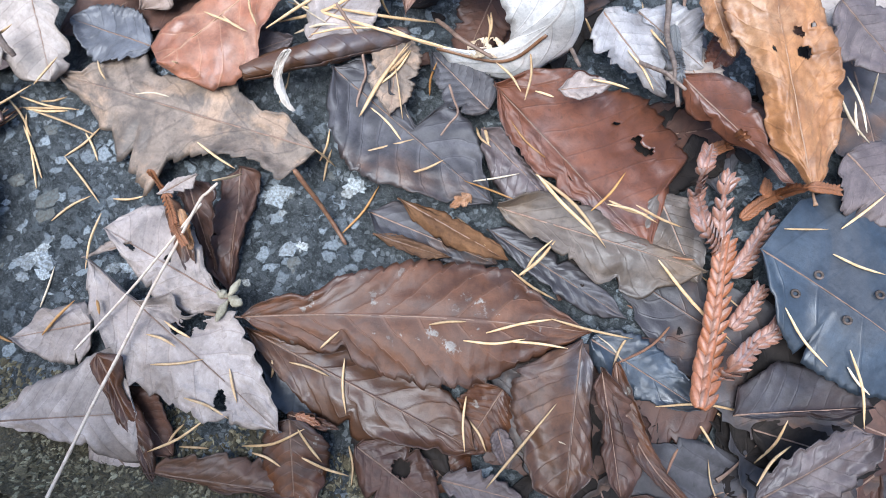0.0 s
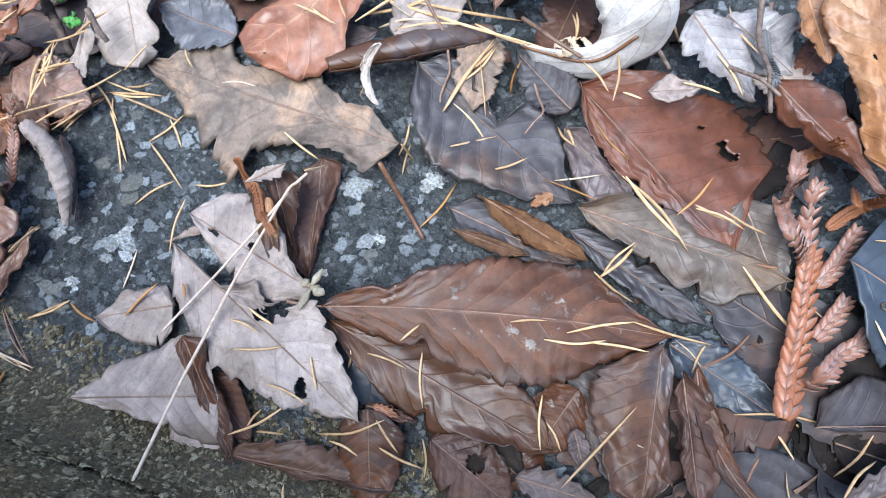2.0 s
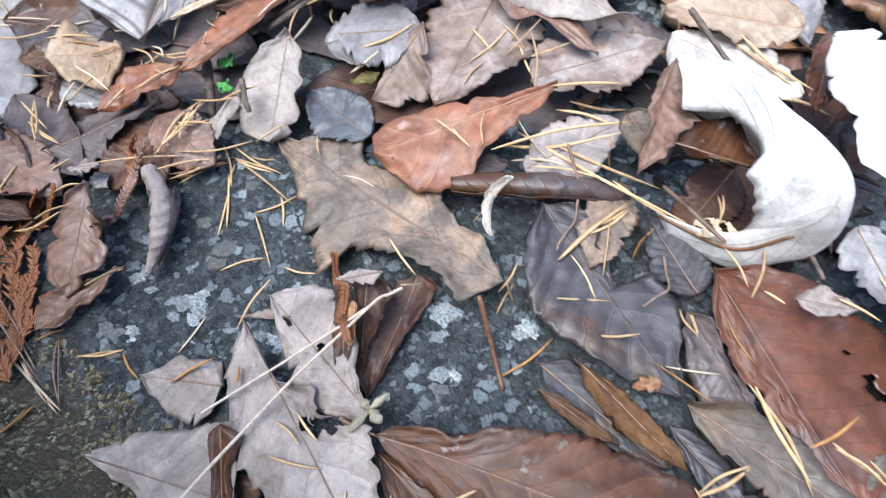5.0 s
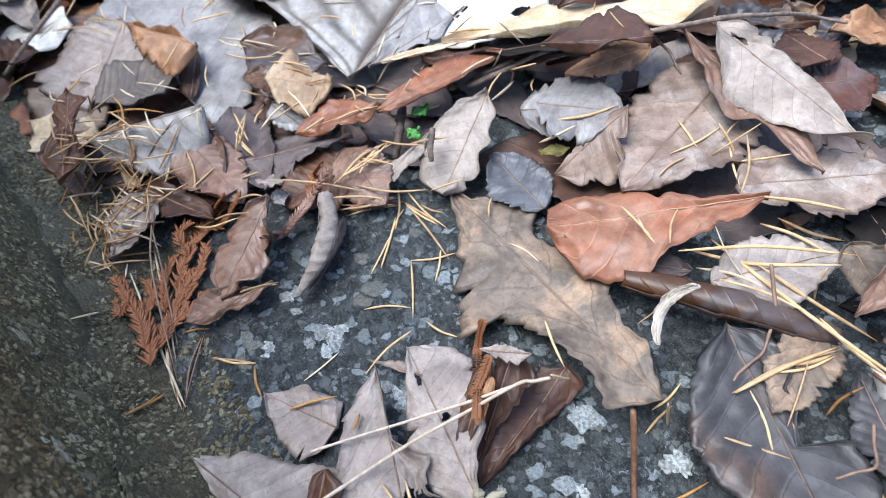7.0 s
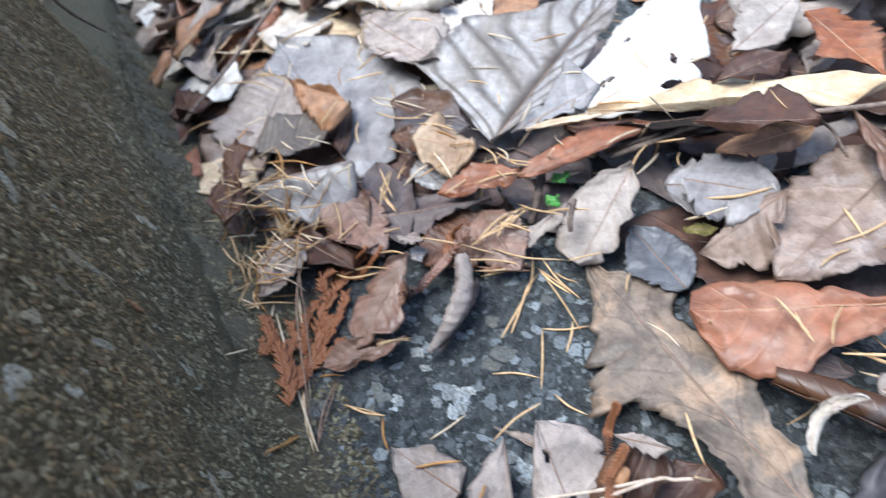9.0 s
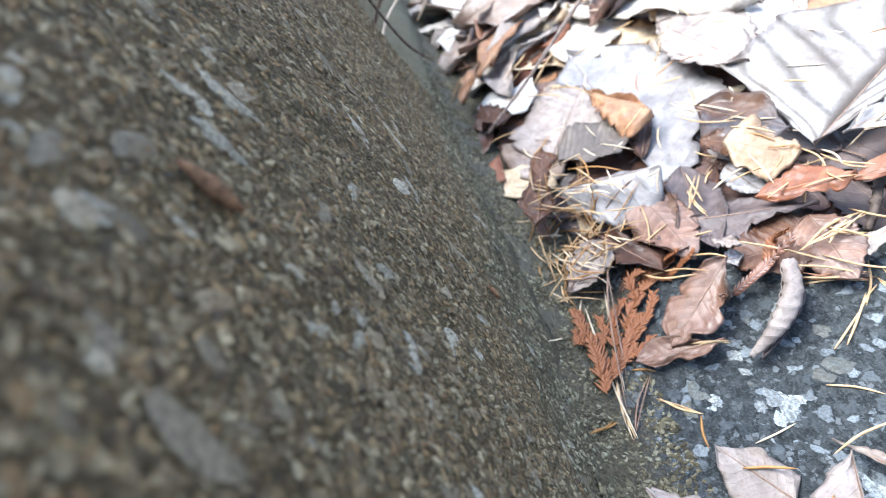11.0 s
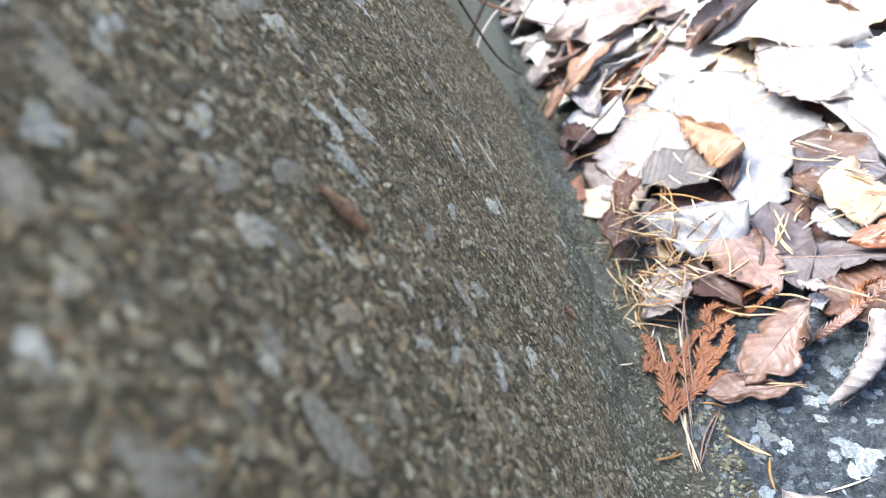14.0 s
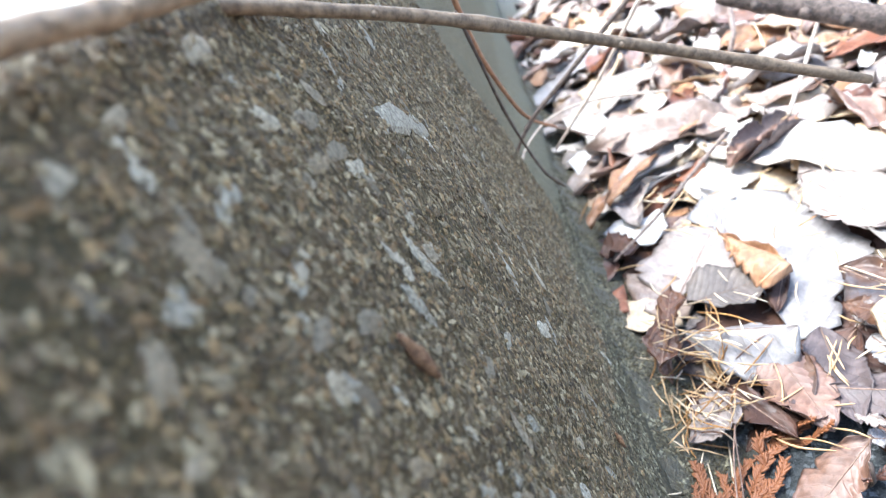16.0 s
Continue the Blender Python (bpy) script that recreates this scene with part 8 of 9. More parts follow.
needle((-0.2857, 0.0474, 0.0250), (-0.2753, 0.0445, 0.0255), kind="p", r=0.00039)
needle((-0.2717, 0.0203, 0.0076), (-0.2417, 0.0344, 0.0182), kind="y", r=0.00039)
needle((-0.2621, 0.0411, 0.0265), (-0.2859, 0.0328, 0.0105), kind="y", r=0.00039)
needle((-0.3011, 0.0413, 0.0207), (-0.2989, 0.0294, 0.0285), kind="y", r=0.00039)
needle((-0.2395, 0.0387, 0.0190), (-0.2423, 0.0320, 0.0063), kind="y", r=0.00039)
needle((-0.2892, 0.0240, 0.0021), (-0.2789, 0.0178, 0.0022), kind="o", r=0.00039)
needle((-0.2438, 0.0298, 0.0156), (-0.2649, 0.0159, 0.0072), kind="p", r=0.00039)
stick([(-0.0892, 0.1009, 0.0321), (-0.0914, 0.0971, 0.0317), (-0.0947, 0.0940, 0.0284), (-0.0994, 0.0785, 0.0235), (-0.1036, 0.0626, 0.0202), (-0.1061, 0.0438, 0.0194), (-0.1072, 0.0260, 0.0216), (-0.1068, 0.0105, 0.0252), (-0.1062, -0.0037, 0.0291)], 0.00049, 0.00054, STRAW, "straw", "pale dry grass straw across grey leaves")
stick([(-0.0961, 0.0947, 0.0238), (-0.0990, 0.0874, 0.0233), (-0.1021, 0.0802, 0.0222), (-0.1066, 0.0717, 0.0198), (-0.1110, 0.0630, 0.0177), (-0.1159, 0.0507, 0.0185), (-0.1199, 0.0388, 0.0207)], 0.00049, 0.00040, STRAW, "straw", "pale dry grass straw beside another")
stick([(-0.0708, 0.1143, 0.0220), (-0.0669, 0.1112, 0.0174), (-0.0632, 0.1085, 0.0107), (-0.0576, 0.1038, 0.0035), (-0.0510, 0.0977, 0.0013)], 0.00090, 0.00072, NEEDLE_RED, "twig", "thin red-brown stick on bare stone")
stick([(-0.0744, 0.1756, 0.0262), (-0.0693, 0.1716, 0.0225), (-0.0642, 0.1674, 0.0190), (-0.0620, 0.1626, 0.0166), (-0.0597, 0.1573, 0.0149), (-0.0599, 0.1525, 0.0143), (-0.0602, 0.1479, 0.0131), (-0.0598, 0.1458, 0.0126), (-0.0594, 0.1437, 0.0117)], 0.00063, 0.00036, STALK, "leaf_stalk", "thin curved grey leaf stalk")
stick([(-0.2066, 0.1668, 0.0172), (-0.1992, 0.1824, 0.0214), (-0.1917, 0.1971, 0.0259), (-0.1786, 0.2101, 0.0298), (-0.1650, 0.2207, 0.0350), (-0.1526, 0.2292, 0.0401), (-0.1415, 0.2381, 0.0441), (-0.1365, 0.2500, 0.0406), (-0.1339, 0.2686, 0.0324), (-0.1308, 0.2858, 0.0227), (-0.1222, 0.2891, 0.0231)], 0.00117, 0.00063, TWIG, "twig", "grey twig lying over the leaf pile")
stick([(-0.1696, 0.2306, 0.0271), (-0.1640, 0.2304, 0.0255), (-0.1576, 0.2287, 0.0254), (-0.1521, 0.2258, 0.0249), (-0.1482, 0.2252, 0.0222)], 0.00072, 0.00045, TWIG, "twig", "short side twig with rough bark")
stick([(-0.0610, 0.2241, 0.0522), (-0.0518, 0.2214, 0.0479), (-0.0425, 0.2183, 0.0439), (-0.0367, 0.2173, 0.0427), (-0.0310, 0.2163, 0.0417)], 0.00108, 0.00045, TWIG, "twig", "grey twig over pale leaves")
stick([(-0.2219, 0.1432, 0.0126), (-0.2176, 0.1389, 0.0112), (-0.2118, 0.1340, 0.0115), (-0.2076, 0.1295, 0.0096), (-0.2049, 0.1257, 0.0063)], 0.00198, 0.00162, BARK, "twig", "stubby grey stick with loose bark")
stick([(-0.2148, 0.1709, 0.0114), (-0.2104, 0.1736, 0.0152), (-0.2048, 0.1752, 0.0204), (-0.2022, 0.1807, 0.0217), (-0.1995, 0.1861, 0.0230)], 0.00117, 0.00090, TWIG, "twig", "grey-brown twig between leaves")
stick([(-0.3796, 0.0134, 0.0157), (-0.3863, 0.0318, 0.0218), (-0.3985, 0.0504, 0.0243), (-0.4121, 0.0677, 0.0267), (-0.4270, 0.0857, 0.0286), (-0.4366, 0.0996, 0.0313), (-0.4415, 0.1125, 0.0364)], 0.00090, 0.00144, TWIG, "twig", "long straight thin stick leaning from the wall foot")
stick([(0.0374, 0.2089, 0.0250), (0.0389, 0.2028, 0.0228), (0.0395, 0.1939, 0.0245), (0.0409, 0.1844, 0.0296), (0.0423, 0.1757, 0.0342), (0.0447, 0.1705, 0.0316), (0.0471, 0.1652, 0.0291)], 0.00108, 0.00072, TWIG, "twig", "grey dead twig over pale leaves")
stick([(0.0329, 0.1835, 0.0203), (0.0371, 0.1794, 0.0254), (0.0408, 0.1751, 0.0309), (0.0439, 0.1714, 0.0334), (0.0475, 0.1694, 0.0332)], 0.00081, 0.00054, TWIG, "twig", "thin grey twig beside a red leaf")
stick([(-0.0405, 0.1834, 0.0176), (-0.0344, 0.1780, 0.0226), (-0.0289, 0.1707, 0.0308), (-0.0224, 0.1684, 0.0308), (-0.0160, 0.1666, 0.0302)], 0.00081, 0.00063, STALK, "leaf_stalk", "brown leaf stalk beside a cupped leaf")
stick([(0.0013, 0.2346, 0.0189), (0.0051, 0.2296, 0.0168), (0.0087, 0.2240, 0.0156), (0.0141, 0.2224, 0.0170), (0.0195, 0.2212, 0.0179)], 0.00126, 0.00090, BARK, "twig", "dark twig behind a cupped leaf")
stick([(-0.1896, 0.1370, 0.0271), (-0.1874, 0.1344, 0.0249), (-0.1851, 0.1317, 0.0229), (-0.1836, 0.1307, 0.0216), (-0.1823, 0.1297, 0.0201)], 0.00126, 0.00090, TWIG, "twig", "short grey-brown twig in the pile")
stick([(-0.5296, 0.0947, 0.0185), (-0.5316, 0.0809, 0.0192), (-0.5331, 0.0669, 0.0201), (-0.5367, 0.0522, 0.0244), (-0.5443, 0.0375, 0.0271), (-0.5539, 0.0252, 0.0334), (-0.5604, 0.0124, 0.0413)], 0.00108, 0.00090, STALK, "root", "thin brown root over pale leaves")
stick([(-0.4404, 0.1506, 0.0308), (-0.4496, 0.1606, 0.0383), (-0.4646, 0.1729, 0.0430), (-0.4870, 0.1901, 0.0491), (-0.4943, 0.2013, 0.0625)], 0.00144, 0.00126, STRAW, "straw", "pale dry stem lying on the litter")
stick([(-0.5902, 0.1672, 0.0203), (-0.5925, 0.1721, 0.0293), (-0.5992, 0.1782, 0.0364), (-0.6265, 0.1879, 0.0412), (-0.6491, 0.1962, 0.0486)], 0.00198, 0.00234, TWIG, "twig", "knotted twig standing in the litter")
stick([(-0.0291, 0.1598, 0.0176), (-0.0262, 0.1547, 0.0182), (-0.0231, 0.1490, 0.0202), (-0.0251, 0.1448, 0.0188), (-0.0270, 0.1406, 0.0173)], 0.00045, 0.00036, STALK, "leaf_stalk", "thin dark leaf stalk")
stick([(0.0037, 0.1884, 0.0202), (0.0073, 0.1857, 0.0190), (0.0101, 0.1803, 0.0219), (0.0115, 0.1760, 0.0252), (0.0132, 0.1730, 0.0265)], 0.00081, 0.00063, TWIG, "twig", "short dark twig under a leaf")
stick([(-0.1999, 0.0682, 0.0246), (-0.1972, 0.0674, 0.0221), (-0.1970, 0.0669, 0.0167), (-0.2003, 0.0644, 0.0091), (-0.2034, 0.0617, 0.0014)], 0.00081, 0.00054, BARK, "twig", "dark thin twig in the shade")
spray('m', [(0.0756, 0.0736, 0.0167), (0.0770, 0.0893, 0.0116), (0.0768, 0.1044, 0.0121), (0.0762, 0.1201, 0.0112), (0.0761, 0.1303, 0.0106)], CEDAR, 0.0086)
spray('m', [(0.0745, 0.1269, 0.0102), (0.0643, 0.1302, 0.0222), (0.0643, 0.1443, 0.0094), (0.0593, 0.1469, 0.0274), (0.0636, 0.1604, 0.0161)], CEDAR_TIP, 0.0066)
spray('m', [(0.0755, 0.1303, 0.0100), (0.0739, 0.1394, 0.0094), (0.0716, 0.1487, 0.0146), (0.0723, 0.1514, 0.0146)], CEDAR_TIP, 0.0068)
spray('m', [(0.0800, 0.1198, 0.0100), (0.0841, 0.1262, 0.0097), (0.0869, 0.1345, 0.0098), (0.0908, 0.1444, 0.0099)], CEDAR_TIP, 0.0062)
spray('m', [(0.0818, 0.0854, 0.0106), (0.0828, 0.0896, 0.0202), (0.0910, 0.0988, 0.0111), (0.0959, 0.1036, 0.0108), (0.0978, 0.1073, 0.0108)], CEDAR_TIP, 0.0066)
spray('m', [(0.0831, 0.1020, 0.0110), (0.0866, 0.1082, 0.0104), (0.0891, 0.1139, 0.0100), (0.0908, 0.1187, 0.0100)], CEDAR_TIP, 0.0062)
spray('m', [(0.0809, 0.1408, 0.0089), (0.0861, 0.1476, 0.0092), (0.0924, 0.1530, 0.0088), (0.0871, 0.1444, 0.0377), (0.1008, 0.1498, 0.0293)], CEDAR_RED, 0.0042)
spray('m', [(0.0583, 0.1484, 0.0269), (0.0649, 0.1595, 0.0159), (0.0700, 0.1640, 0.0151), (0.0662, 0.1566, 0.0378)], CEDAR_RED, 0.0046)
spray('m', [(0.0801, 0.1443, 0.0252), (0.0877, 0.1569, 0.0083)], CEDAR_RED, 0.0040)
spray('s', [(-0.2061, 0.0721, 0.0040), (-0.2051, 0.0803, 0.0098), (-0.2065, 0.0879, 0.0122), (-0.2057, 0.0986, 0.0216)], CEDAR_TIP, 0.0046)
spray('s', [(-0.2065, 0.0879, 0.0122), (-0.2149, 0.0943, 0.0125), (-0.2088, 0.0977, 0.0222)], CEDAR_RED, 0.0044)
spray('s', [(-0.2063, 0.0721, 0.0038), (-0.2076, 0.0691, 0.0040), (-0.1945, 0.0642, 0.0221)], CEDAR_TIP, 0.0040)
spray('f', [(-0.1863, 0.0094, 0.0084), (-0.2021, 0.0135, 0.0056), (-0.2144, 0.0135, 0.0057), (-0.2310, 0.0132, 0.0056)], CEDAR_RED, 0.0025)
spray('f', [(-0.1919, 0.0115, 0.0061), (-0.2007, 0.0204, 0.0034), (-0.2068, 0.0284, 0.0025), (-0.2148, 0.0383, 0.0023)], CEDAR_RED, 0.0025)
spray('f', [(-0.1995, 0.0179, 0.0039), (-0.2008, 0.0248, 0.0030), (-0.2021, 0.0302, 0.0024)], CEDAR_RED, 0.0024)
spray('f', [(-0.2141, 0.0275, 0.0025), (-0.2289, 0.0420, 0.0028), (-0.2370, 0.0535, 0.0031), (-0.2296, 0.0622, 0.0154)], CEDAR_RED, 0.0025)
spray('f', [(-0.2068, 0.0205, 0.0032), (-0.2221, 0.0264, 0.0021), (-0.2287, 0.0343, 0.0026)], CEDAR_RED, 0.0024)
spray('f', [(-0.1943, 0.0100, 0.0074), (-0.2071, 0.0127, 0.0065), (-0.2196, 0.0120, 0.0068), (-0.2328, 0.0121, 0.0063)], CEDAR_RED, 0.0025)
spray('f', [(-0.2072, 0.0127, 0.0064), (-0.2167, 0.0194, 0.0033), (-0.2260, 0.0204, 0.0030)], CEDAR_RED, 0.0022)
spray('f', [(-0.1934, 0.0126, 0.0059), (-0.2033, 0.0210, 0.0034), (-0.2108, 0.0284, 0.0027), (-0.2181, 0.0363, 0.0025)], CEDAR_RED, 0.0025)
spray('f', [(-0.2034, 0.0210, 0.0033), (-0.2016, 0.0286, 0.0025), (-0.2053, 0.0363, 0.0025)], CEDAR_RED, 0.0022)
spray('f', [(-0.2092, 0.0265, 0.0025), (-0.2159, 0.0393, 0.0026), (-0.2241, 0.0460, 0.0033)], CEDAR_RED, 0.0024)
spray('f', [(-0.2232, 0.0384, 0.0028), (-0.2332, 0.0397, 0.0065), (-0.2347, 0.0461, 0.0076)], CEDAR_RED, 0.0022)
spray('f', [(-0.2278, 0.0415, 0.0028), (-0.2338, 0.0522, 0.0033), (-0.2376, 0.0622, 0.0034)], CEDAR_RED, 0.0024)
spray('f', [(-0.2343, 0.0469, 0.0031), (-0.2291, 0.0558, 0.0036), (-0.2256, 0.0676, 0.0152)], CEDAR_RED, 0.0022)
spray('f', [(-0.2197, 0.0119, 0.0066), (-0.2131, 0.0084, 0.0088), (-0.2205, 0.0088, 0.0088)], CEDAR_RED, 0.0018)
spray('n', [(-0.1200, 0.1023, 0.0189), (-0.1186, 0.0973, 0.0041), (-0.1024, 0.0855, 0.0228), (-0.0959, 0.0800, 0.0246)], CEDAR_RED, 0.0026)
spray('n', [(-0.1055, 0.0934, 0.0300), (-0.1040, 0.0884, 0.0236), (-0.1024, 0.0835, 0.0221)], CEDAR_RED, 0.0024)
spray('g', [(0.0421, 0.2009, 0.0201), (0.0450, 0.1912, 0.0203), (0.0442, 0.1736, 0.0351), (0.0515, 0.1767, 0.0107)], CEDAR_GREY, 0.0032)
spray('g', [(0.0461, 0.1868, 0.0206), (0.0414, 0.1899, 0.0209), (0.0374, 0.1957, 0.0207)], CEDAR_GREY, 0.0026)
spray('h', [(0.0102, 0.2198, 0.0153), (0.0149, 0.2182, 0.0180), (0.0211, 0.2170, 0.0199)], CEDAR_GREY, 0.0034)
stick([(-0.1661, -0.0476, 0.2576), (-0.1777, -0.0405, 0.2530), (-0.2039, -0.0256, 0.2394), (-0.2264, -0.0003, 0.2195), (-0.2517, 0.0572, 0.1748), (-0.2554, 0.1116, 0.1363)], 0.0016, 0.002, BRANCH, "branch", "long bare grey-brown branch across the wall top")
stick([(-0.1047, -0.0275, 0.2567), (-0.1169, -0.0283, 0.2562), (-0.1312, -0.0281, 0.2550), (-0.1571, -0.0251, 0.2531), (-0.1921, -0.0113, 0.2489)], 0.0018, 0.0021, BRANCH, "branch", "bare brown branch resting on the wall top")
stick([(-0.4215, 0.1218, 0.1312), (-0.4026, 0.1552, 0.1109), (-0.3776, 0.1891, 0.0904)], 0.006, 0.0065, BARK, "branch", "thick dark fallen branch")
stick([(-0.4139, -0.0217, 0.0773), (-0.4106, -0.0182, 0.0935), (-0.4093, 0.0006, 0.1136), (-0.4054, 0.0326, 0.1331), (-0.3979, 0.0718, 0.1573), (-0.3878, 0.0843, 0.1677)], 0.001, 0.0016, TWIG, "stem", "dry curved plant stem hanging over the wall face")
stick([(-0.4377, 0.0070, 0.0774), (-0.4291, 0.0475, 0.1127), (-0.4156, 0.0826, 0.1519)], 0.0009, 0.0012, STRAW, "stem", "straight pale dry stem")
stick([(-0.4203, -0.0211, 0.0791), (-0.4415, -0.0084, 0.0875), (-0.4645, 0.0141, 0.0893), (-0.4719, 0.0467, 0.0839), (-0.4614, 0.0902, 0.0724)], 0.0007, 0.0009, STRAW, "stem", "bowed pale dry stem")
stick([(-0.3509, -0.0063, 0.2077), (-0.3624, -0.0076, 0.1863), (-0.3767, -0.0067, 0.1598), (-0.4108, -0.0011, 0.1179), (-0.4523, 0.0129, 0.0858)], 0.0014, 0.0011, NEEDLE_RED, "root", "brown root creeping down the wall")
stick([(-0.3497, -0.0080, 0.2007), (-0.3592, -0.0082, 0.1723), (-0.3737, -0.0083, 0.1342), (-0.3930, -0.0041, 0.0889), (-0.4088, 0.0035, 0.0639)], 0.0009, 0.0007, BARK, "root", "thin dark root on the wall face")


def strew_needles():
    """Loose needles dropped on whatever lies below: a tangle by the wall foot, a thin scatter over the pile."""
    rnd = random.Random(21)
    bpy.context.view_layer.update()
    deps = bpy.context.evaluated_depsgraph_get()
    made = []
    for i in range(230):
        tangle = i < 110
        x, y = (rnd.gauss(-0.272, 0.016), rnd.gauss(0.031, 0.010)) if tangle else (rnd.uniform(-0.42, 0.10), rnd.uniform(0.02, 0.27))
        if not tangle and (y < litter_edge(x) + 0.02 or rnd.random() < 0.3):
            continue
        a, ln = rnd.uniform(0, math.pi), rnd.uniform(0.010, 0.021)
        ends = []
        for s in (-0.5, 0.5):
            ex, ey = x + math.cos(a) * ln * s, y + math.sin(a) * ln * s
            hit, spot, _, _, ob, _ = scene.ray_cast(deps, Vector((ex, ey, 0.12)), Vector((0, 0, -1)))
            if hit and ey > 0.004:
                ends.append((ex, ey, spot.z + (rnd.uniform(0.0004, 0.004) if tangle else 0.0005)))
        if len(ends) == 2 and abs(ends[0][2] - ends[1][2]) < 0.012:
            made.append((ends, rnd.choice("yyppoor" if tangle else "yypo"), rnd.uniform(0.00028, 0.00042)))
    verts, faces, slots = [], [], []
    for (p, q), kind, r in made:
        p, q = Vector(p), Vector(q)
        bow = (q - p).cross(Vector((0, 0, 1))) * rnd.uniform(-0.09, 0.09)
        v, f = tube_data(spline([p, (p + q) / 2 + bow, q], 6), [r * s for s in (0.4, 0.9, 1, 1, 0.95, 0.7, 0.2)], 5)
        faces += [tuple(c + len(verts) for c in face) for face in f]
        slots += ["ypor".index(kind)] * len(f)
        verts += v
    me = mesh_of("needle_litter", verts, faces, NEEDLE)
    for kind in "por":
        me.materials.append(NEEDLE_MATS[kind])
    me.polygons.foreach_set("material_index", slots)
    tagged(new("needle_litter", me), "tangle of thin dry needles strewn over the litter", "needles", kind="stuff")


strew_needles()


# ---- small things ----
def husk(base, tip, r, mat, name, label, cat):
    """A spindle-shaped husk with a ragged, wrinkled skin."""
    p0, p1 = Vector(base), Vector(tip)
    line = [(p1 - p0) * (i / 9) for i in range(10)]
    rad = [r * (0.15 + math.sin(math.pi * (0.06 + 0.88 * i / 9)) * (1 + 0.25 * noise.noise(Vector((i * 1.7, r * 900, 2))))) for i in range(10)]
    v, f = tube_data(line, rad, 9)
    v = [q + Vector((1, 1, 1)) * (0.0005 * noise.noise(q * 1400)) for q in v]
    ob = new(name, mesh_of(name, v, f, mat))
    ob.location = p0
    return tagged(ob, label, cat)


leaf((-0.0811, 0.1376, 0.0140), (-0.0824, 0.1512, 0.0320), 0.0019, 0.0019, "PALE", "white curled bleached strip of leaf", a=0.16, b=0.14, bend=0.2, curl=0.7, wave=0.002, holes=((0.05, 0.9, 0.0003),), seed=400)
leaf((-0.0263, 0.1743, 0.0200), (-0.0135, 0.1757, 0.0220), 0.0038, 0.0038, "CREAM", "pale oval leaf scrap gnawed to lace", a=0.4, b=0.4, holes=((0.15, -0.55, 0.0013), (0.25, 0.56, 0.0013), (0.35, 0.19, 0.0013), (0.45, -0.18, 0.0013), (0.55, -0.55, 0.0013), (0.65, 0.56, 0.0013), (0.75, 0.19, 0.0013), (0.85, -0.18, 0.0013)), veins=3, seed=401)
leaf((-0.2061, 0.1351, 0.0160), (-0.1967, 0.1350, 0.0180), 0.0026, 0.0026, "GREEN", "tiny fresh green sprout leaf", a=0.4, b=0.5, teeth=4, tooth=0.5, veins=3, seed=402)
leaf((-0.2014, 0.1325, 0.0160), (-0.2010, 0.1379, 0.0190), 0.0018, 0.0018, "GREEN", "second tiny green sprout leaf", a=0.4, b=0.5, teeth=3, tooth=0.5, veins=3, seed=403)
leaf((-0.1598, 0.1626, 0.0180), (-0.1530, 0.1716, 0.0180), 0.0031, 0.0031, "MOSSY", "yellow-green mossy leaf fragment", a=0.4, b=0.4, veins=3, seed=404)
leaf((-0.2244, 0.0752, 0.0180), (-0.2163, 0.0832, 0.0180), 0.0034, 0.0034, "GREY", "small torn tan leaf scrap", a=0.4, b=0.4, teeth=4, tooth=0.4, seed=405)
leaf((-0.2184, 0.0762, 0.0100), (-0.2166, 0.0832, 0.0100), 0.0047, 0.0047, "STEEL", "small bluish grey leaf scrap in shadow", a=0.4, b=0.4, seed=406)
leaf((-0.2134, 0.1421, 0.0140), (-0.2117, 0.1499, 0.0150), 0.0029, 0.0029, "GREEN", "small bright green leaflet in the litter", a=0.4, b=0.4, veins=3, seed=407)
leaf((-0.0475, 0.0374, 0.0120), (-0.0385, 0.0368, 0.0120), 0.0023, 0.0023, "ORANGE", "rotted orange crumb of leaf", a=0.3, b=0.3, teeth=5, tooth=0.5, curl=0.9, seed=408)
leaf((-0.0116, 0.1241, 0.0120), (-0.0176, 0.1184, 0.0100), 0.0030, 0.0030, "TAN", "torn orange-tan leaf corner", a=0.4, b=0.4, teeth=3, tooth=0.5, seed=409)
husk((-0.0800, 0.0678, 0.0160), (-0.0778, 0.0744, 0.0170), 0.0011, BUD, "bud_scale", "ragged pale greenish bud scale", "bud")
husk((-0.0800, 0.0678, 0.0160), (-0.0808, 0.0593, 0.0170), 0.0012, BUD, "bud_scale", "ragged pale greenish bud scale", "bud")
husk((-0.0800, 0.0678, 0.0160), (-0.0744, 0.0667, 0.0170), 0.0016, BUD, "bud_scale", "ragged pale greenish bud scale", "bud")
husk((-0.0800, 0.0678, 0.0160), (-0.0838, 0.0687, 0.0170), 0.0014, BUD, "bud_scale", "ragged pale greenish bud scale", "bud")
husk((-0.1387, -0.0249, 0.1912), (-0.1389, -0.0231, 0.1785), 0.0014, CRUMB, "bud_husk", "small brown bud husk stuck to the wall", "husk")
husk((-0.2030, -0.0081, 0.0740), (-0.2012, -0.0071, 0.0673), 0.0008, CRUMB, "bud_husk", "tiny reddish husk on the wall face", "husk")


